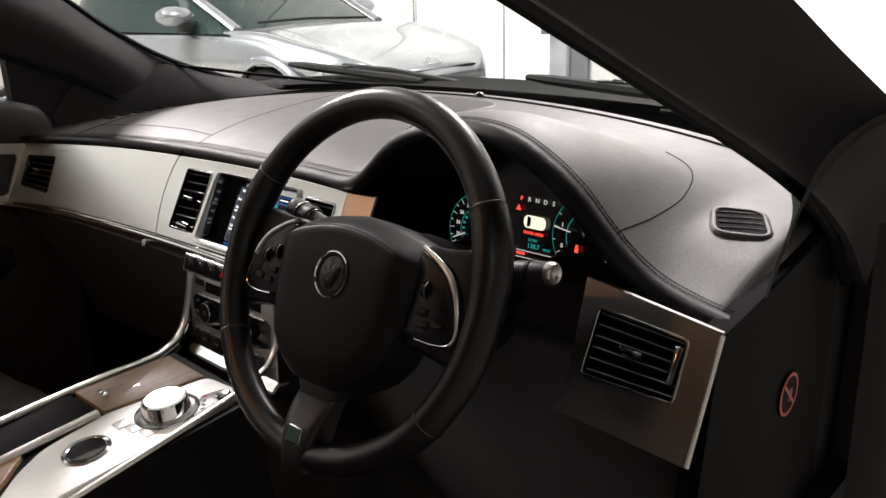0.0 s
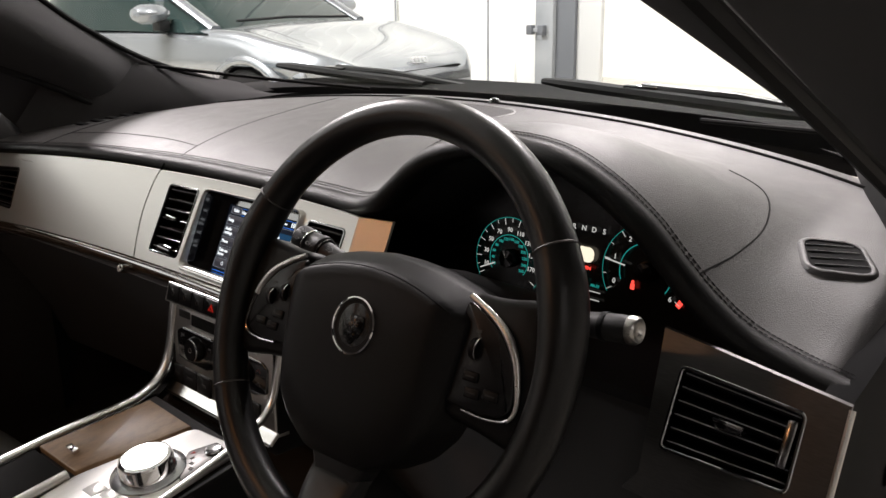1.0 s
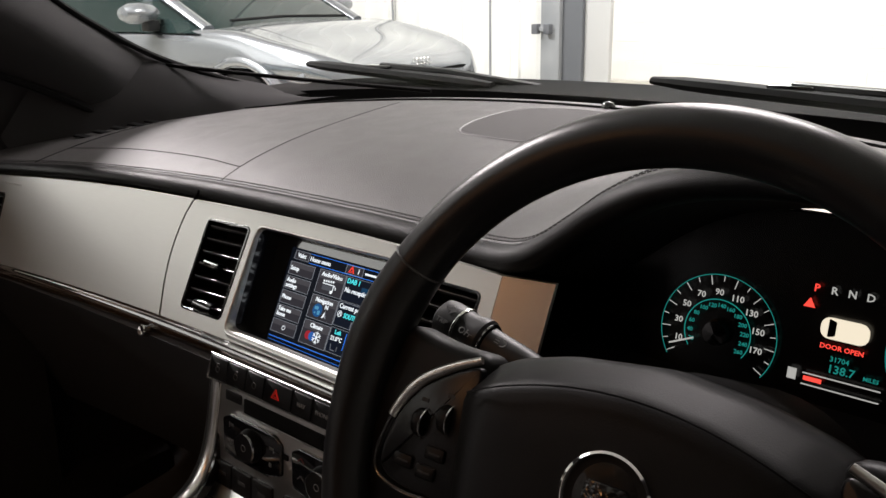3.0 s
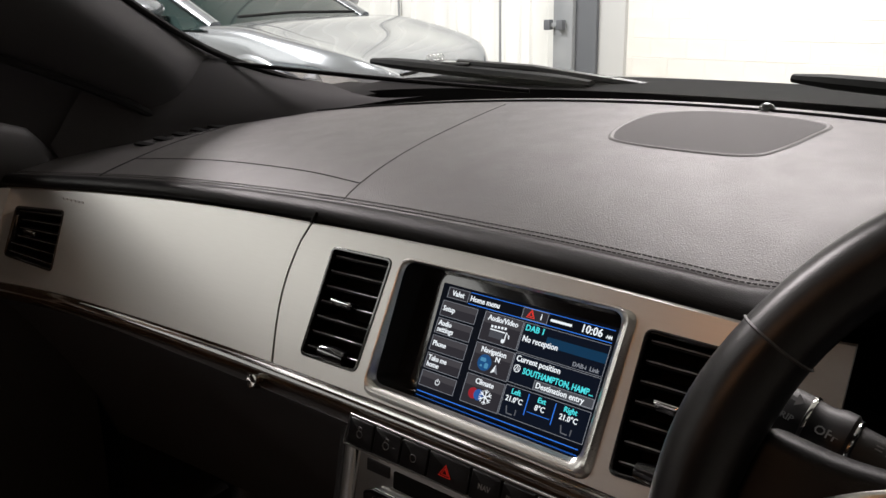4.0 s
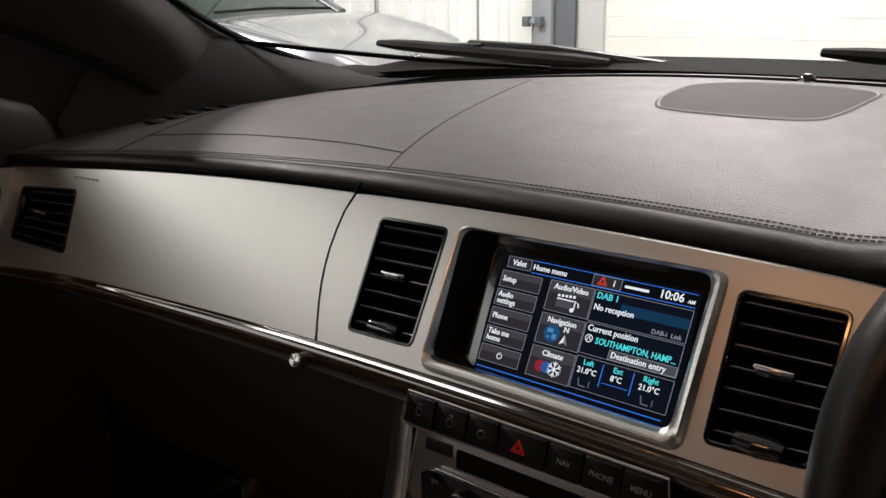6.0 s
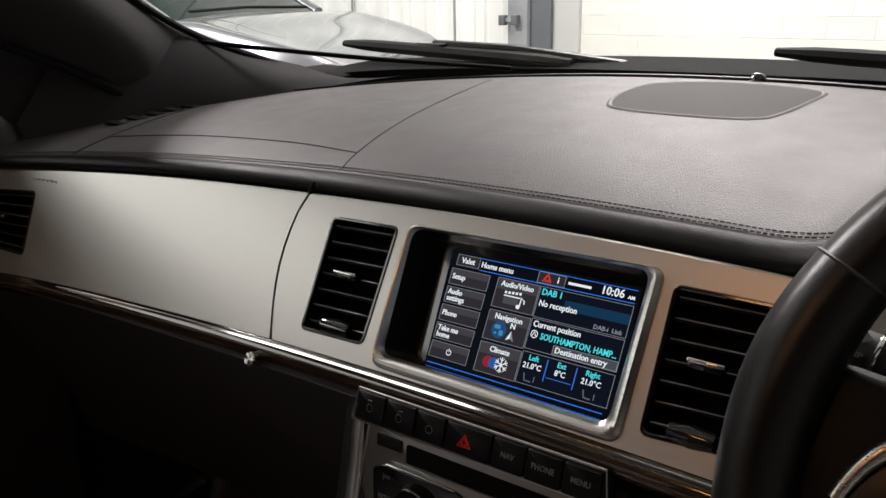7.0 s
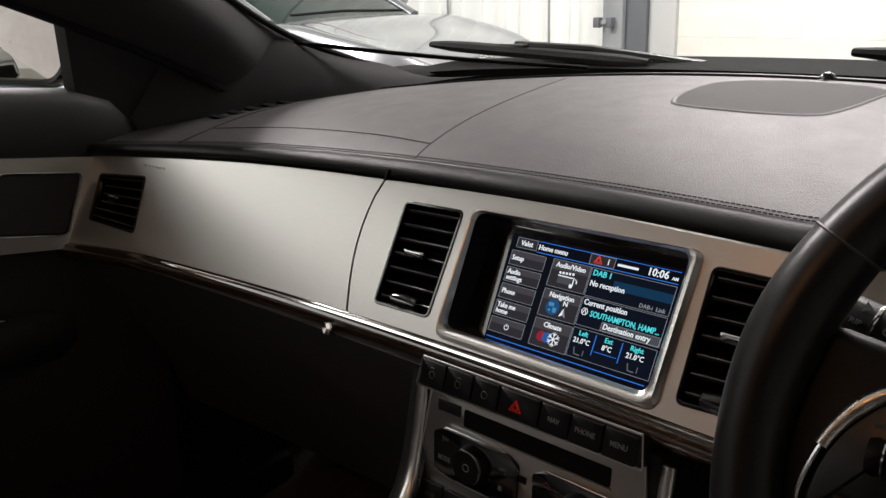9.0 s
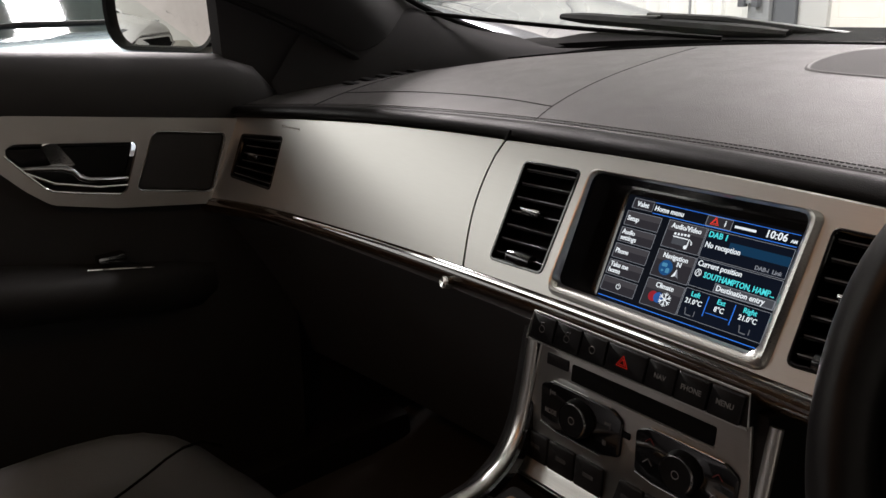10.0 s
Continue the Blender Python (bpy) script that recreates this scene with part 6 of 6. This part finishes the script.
# ---- centre console ----
def console():
    m = pose(0.0, -0.25, 0.69, math.degrees(math.atan(0.10)))
    c = thing("centre_console", "satin metal centre console with veneer lid and dial", "console", m)

    def P(x, y):
        return (x, (y + 0.25) * 1.005)

    def poly(pts, r=0.004):
        return rquad([P(*p) for p in pts], r)
    part("base", slab(poly([(-0.078, -0.62), (0.135, -0.62), (0.135, -0.125), (-0.070, -0.120)]), -0.30, -0.006), soft_black, c)
    part("selector_plate", slab(poly([(0.010, -0.262), (0.043, -0.135), (0.122, -0.128), (0.128, -0.30), (0.128, -0.44), (0.100, -0.44), (0.045, -0.385), (0.020, -0.345)], 0.012), -0.012, 0.0, 0.002), plate_metal, c, "bright brushed aluminium selector plate")
    lid = part("veneer_lid", slab(poly([(-0.0775, -0.262), (0.006, -0.260), (0.039, -0.137), (-0.057, -0.134)], 0.003), -0.012, 0.001, 0.0015), lid_wood, c, "walnut veneer lid")
    part("lid_latch", B((*P(-0.033, -0.243), 0.003), (0.018, 0.008, 0.007), 0.0022), chrome, lid, "small chrome latch")
    tray = part("cup_tray", slab(poly([(-0.092, -0.46), (0.002, -0.46), (0.002, -0.266), (-0.086, -0.266)], 0.004), -0.012, -0.002, 0.001), deep_black, c, "black tray cover")
    part("tray_edge", tube([(*P(0.006, -0.47), 0.001), (*P(0.005, -0.268), 0.001)], 0.0062, 10), rail_metal, c)
    part("tail_veneer", slab(poly([(0.006, -0.52), (0.096, -0.455), (0.040, -0.392), (0.006, -0.36)], 0.004), -0.012, 0.0005, 0.001), lid_wood, c)
    # raised rails
    left = [(-0.110, -0.055, 0.806), (-0.110, -0.061, 0.785), (-0.110, -0.069, 0.750), (-0.108, -0.080, 0.721), (-0.103, -0.097, 0.703), (-0.097, -0.121, 0.695), (-0.093, -0.15, 0.692), (-0.090, -0.25, 0.690), (-0.088, -0.38, 0.680), (-0.088, -0.56, 0.662)]
    pth = [Vector(curve_at([(i, *p) for i, p in enumerate(left)], k / 10)) for k in range(91)]

    def ribbon(section, pth=pth):
        """Sweep (across, out) pairs along the rail: across is sideways, out is off its face."""
        loops = []
        for k, p in enumerate(pth):
            t = (pth[min(len(pth) - 1, k + 1)] - pth[max(0, k - 1)]).normalized()
            n = Vector((1, 0, 0)).cross(t).normalized()
            loops.append([p + Vector((a, 0, 0)) + n * (-o) for a, o in section])
        return rings(bmesh.new(), loops, cap0=True, cap1=True)
    part("side_rail", ribbon([(-0.0062, -0.004), (-0.0062, -0.0008), (-0.0050, 0.0006), (-0.0020, 0.0014), (0.0020, 0.0014), (0.0050, 0.0004), (0.0060, -0.0012), (0.0060, -0.004)]), rail_metal, c, "curved bright metal rail", local=False, smooth=60)
    part("rail_side", ribbon([(-0.032, -0.034), (-0.030, -0.024), (-0.022, -0.010), (-0.012, -0.0028), (-0.0066, -0.0016), (-0.0066, -0.034)]), side_leather, c, "soft black console side", local=False, smooth=70)
    part("rail_gap", ribbon([(0.0064, -0.012), (0.0064, -0.003), (0.0100, -0.0035), (0.0108, -0.012)]), gloss_black, c, local=False)
    right = [(0.112, -0.056, 0.806), (0.1135, -0.068, 0.765), (0.117, -0.084, 0.733), (0.122, -0.112, 0.719), (0.128, -0.160, 0.709), (0.131, -0.277, 0.688), (0.132, -0.44, 0.660)]
    pth = [Vector(curve_at([(i, *p) for i, p in enumerate(right)], k / 8)) for k in range(49)]
    part("side_rail", ribbon([(-0.0046, -0.004), (-0.0046, -0.0008), (-0.0036, 0.0004), (0.0, 0.0010), (0.0036, 0.0004), (0.0046, -0.0008), (0.0046, -0.004)], pth), rail_metal, c, local=False, smooth=60)
    # rotary selector
    dx, dy = P(0.074, -0.212)
    DIAL = Matrix.Translation((dx, dy, 0.0)) @ Matrix.Diagonal((1.18, 1.18, 0.95, 1))
    dial = part("selector_dial", lathe([(0.0, 0.0), (0.0255, 0.0), (0.0255, 0.003), (0.0245, 0.005), (0.0240, 0.018), (0.0230, 0.0205), (0.0205, 0.0212), (0.0, 0.0208)], 48, m=DIAL), chrome, c, "chrome rotary gear selector")
    part("dial_skirt", lathe([(0.0, 0.0), (0.034, 0.0), (0.0335, 0.002), (0.0280, 0.0035), (0.0, 0.0035)], 48, m=DIAL), dark_chrome, dial)
    part("dial_cap", lathe([(0.0, 0.020), (0.0205, 0.020), (0.0200, 0.0217), (0.0, 0.0212)], 48, m=DIAL), key_metal, dial, "brushed cap")
    strip = part("gear_strip", slab(poly([(0.080, -0.166), (0.094, -0.186), (0.122, -0.205), (0.119, -0.142), (0.092, -0.138)], 0.003), -0.002, 0.0012, 0.0004), dark_satin, c)
    for k, ch in enumerate("PRNDS"):
        x, y = P(0.0875 + 0.0073 * k, -0.166 - 0.0058 * k)
        word("gear_letter", ch, 0.0068, x, y, 0.0016, mark_red if k == 0 else mark_white, strip, "CENTER")
    bx, by = P(0.103, -0.150)
    part("mode_button", lathe([(0.0, 0.0), (0.0095, 0.0), (0.0095, 0.002), (0.008, 0.003), (0.004, 0.0022), (0.0, 0.0022)], 28, m=Matrix.Translation((bx, by, 0.0012))), dark_chrome, c, "small round mode button")
    sx, sy = P(0.070, -0.313)
    sb = part("start_button", lathe([(0.0, 0.0), (0.0235, 0.0), (0.0240, 0.002), (0.0225, 0.0035), (0.0205, 0.003), (0.019, 0.001), (0.0, 0.0015)], 40, m=Matrix.Translation((sx, sy, 0.0)) @ Matrix.Diagonal((1.12, 1.18, 1, 1))), dark_chrome, c, "round start button")
    part("start_cap", lathe([(0.0, 0.001), (0.0195, 0.001), (0.0185, 0.0028), (0.010, 0.0022), (0.0, 0.002)], 36, m=Matrix.Translation((sx, sy, 0.0)) @ Matrix.Diagonal((1.12, 1.18, 1, 1))), gloss_black, sb)
    for k in range(3):
        x, y = P(0.052 + 0.022 * k, -0.262 + 0.006 * k)
        part("console_key", slab(rquad([(x - 0.010, y - 0.008), (x + 0.010, y - 0.008), (x + 0.011, y + 0.010), (x - 0.009, y + 0.010)], 0.0015), 0.0, 0.0007, 0.0003), key_metal, c)


rail_metal = brushed("rail_aluminium", (0.66, 0.65, 0.63), (0.72, 0.71, 0.69), 0.28, 0.34, relief=0.01)
side_leather = leather("side_leather", (0.020, 0.0197, 0.020), (0.025, 0.0246, 0.025), 0.40, 0.48, 700, 0.0002, spec=0.30)
plate_metal = brushed("plate_aluminium", (0.80, 0.79, 0.77), (0.87, 0.86, 0.84), 0.36, 0.44, (300, 3, 300))
key_metal = brushed("key_aluminium", (0.50, 0.49, 0.48), (0.58, 0.57, 0.56), 0.3, 0.36)
console()


# ---- passenger door ----
card_vinyl = mat("card_vinyl", (0.026, 0.0257, 0.026), 0.6, spec=0.18)
bump(card_vinyl, noisy(card_vinyl, coords(card_vinyl), 700, 2), 0.3, 0.0003)
recess_black = mat("recess_black", (0.004, 0.004, 0.0042), 0.28, spec=0.25)
grille_black = mat("grille_black", (0.036, 0.0355, 0.036), 0.55, spec=0.25)
bump(grille_black, noisy(grille_black, coords(grille_black), 1400, 1), 0.8, 0.0005)


def passenger_door():
    d = thing("passenger_door", "closed black passenger door with satin metal band", "car door", (-0.72, -0.5, 0.36))
    X0 = -0.705

    def wall(pts, x0, x1, material, name, label="", bevel=0.003):
        """A plate in the plane of the door: pts are (y, z); x1 is its inner face."""
        bm = bmesh.new()
        loops = [[(x0, a, b) for a, b in pts], [(x1 - bevel, a, b) for a, b in pts], [(x1, a, b) for a, b in inset(pts, bevel)]]
        return part(name, rings(bm, loops, cap0=True, cap1=True), material, d, label, local=False)
    # padded upper roll, rounding over from the window to the metal band
    prof = [(-0.770, -0.012), (-0.752, -0.004), (-0.738, -0.002), (-0.724, -0.004), (-0.713, -0.010), (-0.706, -0.019), (-0.7015, -0.031), (-0.699, -0.046), (-0.6985, -0.062), (-0.701, -0.078), (-0.707, -0.092), (-0.77, -0.092)]
    loops = []
    for k in range(25):
        y = 0.045 - 1.10 * k / 24
        top = 1.0 - 0.105 * y if y > -0.5 else 1.0525
        top -= 0.06 * max(0.0, (y + 0.035) / 0.08) ** 2
        grow = 0.60 + 0.40 * min(1.0, (0.045 - y) / 0.12) ** 0.6
        loops.append([(-0.735 + (a + 0.735) * grow, y, top + b) for a, b in prof])
    part("door_top", rings(bmesh.new(), loops, cap0=True, cap1=True), door_leather, d, "padded black leather door top", local=False, smooth=80)
    # satin band with openings
    band = [(0.0, 0.912), (-0.32, 0.958), (-0.62, 0.975), (-0.62, 0.935), (-0.345, 0.898), (-0.318, 0.868), (-0.292, 0.846), (-0.22, 0.828), (-0.086, 0.808), (-0.03, 0.812)]
    sp = [(-0.060, 0.901), (-0.158, 0.917), (-0.190, 0.846), (-0.090, 0.825)]
    hd = [(-0.178, 0.9065), (-0.326, 0.926), (-0.334, 0.915), (-0.293, 0.864), (-0.203, 0.843)]
    bm = bmesh.new()
    edges = []
    for loop in (rquad(band, 0.008), rquad(sp, 0.010), rquad(hd, 0.010)):
        vs = [bm.verts.new((X0, a, b)) for a, b in loop]
        edges += [bm.edges.new((vs[i], vs[(i + 1) % len(vs)])) for i in range(len(vs))]
    bmesh.ops.triangle_fill(bm, use_beauty=True, edges=edges, normal=(1, 0, 0))
    ex = bmesh.ops.extrude_face_region(bm, geom=list(bm.faces))
    bmesh.ops.translate(bm, verts=[g for g in ex["geom"] if isinstance(g, bmesh.types.BMVert)], vec=(0.006, 0, 0))
    part("metal_band", bm, satin_metal, d, "satin aluminium band", local=False, smooth=20)
    wall(rquad(sp, 0.010), X0 - 0.01, X0 + 0.003, grille_black, "speaker_grille", "black speaker grille")
    part("grille_rim", tube([(X0 + 0.006, a, b) for a, b in rquad(sp, 0.010)], 0.0009, 6, closed=True), dark_chrome, d, local=False)
    wall(rquad(hd, 0.010), X0 - 0.03, X0 - 0.012, recess_black, "handle_recess")
    part("recess_rim", tube([(X0 + 0.006, a, b) for a, b in ((-0.333, 0.913), (-0.315, 0.890), (-0.297, 0.869), (-0.288, 0.8625), (-0.250, 0.853), (-0.210, 0.8445))], 0.0012, 6), chrome, d, local=False)
    part("pull_handle", tube([(X0 - 0.002, -0.196, 0.862), (X0 + 0.006, -0.220, 0.8660), (X0 + 0.010, -0.246, 0.8705), (X0 + 0.010, -0.2565, 0.8755), (X0 + 0.009, -0.262, 0.884), (X0 + 0.008, -0.274, 0.889), (X0 + 0.006, -0.294, 0.8920), (X0 + 0.000, -0.318, 0.894)], 0.0058, 12, flat=0.75), dark_chrome, d, "dark chrome pull handle", local=False)
    part("handle_lip", tube([(X0 + 0.0055, -0.200, 0.8545), (X0 + 0.007, -0.235, 0.8585), (X0 + 0.007, -0.285, 0.872), (X0 + 0.003, -0.312, 0.888)], 0.0022, 8), chrome, d, local=False)
    part("lock_lever", rings(bmesh.new(), [[(x, a, b) for a, b in rquad([(-0.256, 0.889), (-0.284, 0.893), (-0.291, 0.918), (-0.275, 0.921)], 0.004)] for x in (X0 - 0.012, X0 - 0.001, X0 + 0.003)], cap0=True, cap1=True), chrome, d, "chrome lever plate", local=False)
    # lower card, armrest and switch
    part("door_card", sheet(lambda u, v: (-0.722 + 0.020 * math.sin(math.pi * v), 0.02 - 1.08 * u, 0.36 + 0.52 * v + 0.03 * u), 10, 10, thick=(-0.04, 0, 0)), card_vinyl, d, local=False, smooth=60)
    arm = []
    for k in range(17):
        y = -0.10 - 0.80 * k / 16
        out = 0.075 * (1 - math.exp(-((-0.10 - y) / 0.12)))
        z = 0.712 + 0.075 * (-0.10 - y) / 0.35 if y > -0.45 else 0.787
        arm.append([(-0.735, y, z + 0.015), (-0.705 + out * 0.9, y, z + 0.012), (-0.700 + out, y, z + 0.002), (-0.700 + out, y, z - 0.02), (-0.712 + out * 0.7, y, z - 0.05), (-0.735, y, z - 0.07)])
    part("armrest", rings(bmesh.new(), arm, cap0=True, cap1=True), card_vinyl, d, "black armrest", local=False, smooth=60)
    sw = part("switch_trim", tube([(-0.664, -0.275, 0.7665), (-0.672, -0.235, 0.757), (-0.680, -0.190, 0.7455)], 0.0016, 6), chrome, d, "chrome line round the window switch", local=False)
    part("window_switch", B((-0.690, -0.238, 0.768), (0.02, 0.035, 0.010), 0.003), dark_chrome, sw, local=False)
    part("waist_seal", tube([(-0.748, 0.0, 0.985), (-0.748, -0.5, 1.037), (-0.748, -1.05, 1.040)], 0.005, 8), rubber, d, local=False)
    g = part("door_glass", sheet(lambda u, v: (-0.752 + 0.07 * v * v, -0.03 - 1.0 * u - (0.45 * v * (1 - u)), 0.99 + 0.05 * min(1, 2 * u) + 0.36 * v), 8, 8, thick=(-0.004, 0, 0)), glass, d, "clear side glass", local=False)
    g.visible_shadow = False
    part("mirror_cheek", rings(bmesh.new(), [[(x, a, b) for a, b in rquad([(0.42, 0.80), (0.0, 0.80), (-0.022, 0.93), (-0.043, 1.00), (-0.043, 1.11), (0.02, 1.085), (0.12, 1.04), (0.30, 0.98), (0.42, 0.94)], 0.006)] for x in (-0.752, -0.722)], cap0=True, cap1=True), foot_cloth, d, local=False)


def outside_mirror():
    mm = OM_POSE
    o = thing("outside_mirror", "black door mirror reflecting a parked white car", "mirror", mm)
    sh = rquad([(-0.100, -0.060), (0.085, -0.066), (0.105, -0.02), (0.100, 0.075), (-0.095, 0.085), (-0.112, 0.0)], 0.035, 6)
    part("shell", rings(bmesh.new(), [lift(sh, 0.0), lift(inset(sh, -0.008), -0.010), lift(inset(sh, -0.004), -0.05), lift(inset(sh, 0.02), -0.085), lift(inset(sh, 0.045), -0.10)], cap1=True), gloss_black, o, smooth=60)
    part("inner_lip", rings(bmesh.new(), [lift(sh, 0.0), lift(inset(sh, 0.006), -0.002), lift(inset(sh, 0.008), -0.012)]), black_plastic, o, smooth=60)
    face = inset(sh, 0.007)
    dome = [[(x * f, y * f, -0.008 - ((x * f) ** 2 + (y * f) ** 2) / 2.8) for x, y in face] for f in (1.0, 0.85, 0.7, 0.55, 0.4, 0.25, 0.1)]
    part("mirror_glass", rings(bmesh.new(), [lift(face, -0.018)] + dome, cap0=True, cap1=True), mirror_glass, o, "silvered convex mirror glass", smooth=50)
    part("stalk", tube([(0.09, -0.045, -0.04), (0.16, -0.055, -0.03), (0.20, -0.055, -0.02)], 0.028, 12, flat=0.7), gloss_black, o)


OM_POSE = pose(-0.949, -0.039, 1.059, 88.9, 0, 30)
passenger_door()
outside_mirror()


# ---- passenger seat ----
def seat():
    s = thing("passenger_seat", "black leather passenger seat with stitched bolsters", "car seat", (-0.40, -0.62, 0.36))

    def cush(u, v):
        a = 2 * math.pi * u
        k = math.sin(math.pi * min(1, max(0, v)) * 0.5)
        cx, cy = math.cos(a), math.sin(a)
        r = (abs(cx) ** 3.2 + abs(cy) ** 3.2) ** (-1 / 3.2)
        x, y = -0.375 + 0.248 * r * cx * k, -0.48 + 0.345 * r * cy * k
        e = max(0.0, k - 0.72) / 0.28
        bol = 0.045 * math.exp(-((abs(x + 0.375) - 0.190) / 0.045) ** 2)
        z = 0.555 + bol + 0.02 * (y + 0.53) - 0.12 * e**2.4
        return (x, y, z)
    part("cushion", sheet(cush, 72, 40), seat_leather, s, "black leather cushion", local=False, smooth=80)
    part("cushion_base", B((-0.375, -0.49, 0.43), (0.47, 0.60, 0.14), 0.04, seg=3), soft_black, s, local=False)
    for sx in (-1, 1):
        seam = []
        for y in np.linspace(-0.80, -0.19, 26):
            off = 0.100 + 0.05 * min(1.0, max(0.0, (y + 0.36) / 0.14))
            z = 0.555 + 0.045 * math.exp(-((off - 0.190) / 0.045) ** 2) + 0.02 * (y + 0.53) + 0.0008 - 0.10 * max(0, (y + 0.27) / 0.10) ** 2 * 0.5
            seam.append((-0.375 + sx * off, y, z))
        part("seat_seam", tube(seam, 0.0018, 5), deep_black, s, local=False)
    part("backrest", sheet(lambda u, v: (-0.40 + (0.25 - 0.05 * v * v) * (2 * u - 1), -0.86 - 0.22 * v - 0.05 * (1 - (2 * u - 1) ** 4), 0.52 + 0.66 * v), 16, 14, thick=(0, -0.10, 0)), seat_leather, s, local=False, smooth=70)
    part("seat_rail", B((-0.40, -0.5, 0.365), (0.42, 0.5, 0.03), 0.006), black_plastic, s, local=False)


seat()


# ---- warning sticker on the dash end ----
def sticker():
    m = pose(0.6975, 0.124, 0.794, 90, 0, 90) @ Matrix.Scale(1.1, 4)
    t = thing("airbag_sticker", "round red warning sticker on the dash end", "sticker", m)
    part("ring", lathe([(0.0175, 0.0), (0.0205, 0.0), (0.0205, 0.0008), (0.0175, 0.0008)], 40), sticker_red, t)
    part("bar", B((0, 0, 0.0005), (0.037, 0.0030, 0.0008), m=pose(0, 0, 0, 0, 0, -45)), sticker_red, t)
    part("mark", B((0.004, -0.002, 0.0003), (0.007, 0.012, 0.0005), 0.0), mark_dim, t)
    part("disc", lathe([(0.0, -0.0006), (0.0178, -0.0006), (0.0178, 0.0002), (0.0, 0.0002)], 40), deep_black, t)


def dash_end():
    part("dash_end_cap", sheet(lambda u, v: (0.6935 + 0.002 * math.sin(3 * u), -0.085 + 0.33 * u + 0.05 * v * (1 - u), 0.60 + (0.308 + 0.045 * u) * v), 8, 10, thick=(-0.02, 0, 0)), end_shade, dash, local=False, smooth=60)


sticker()
dash_end()
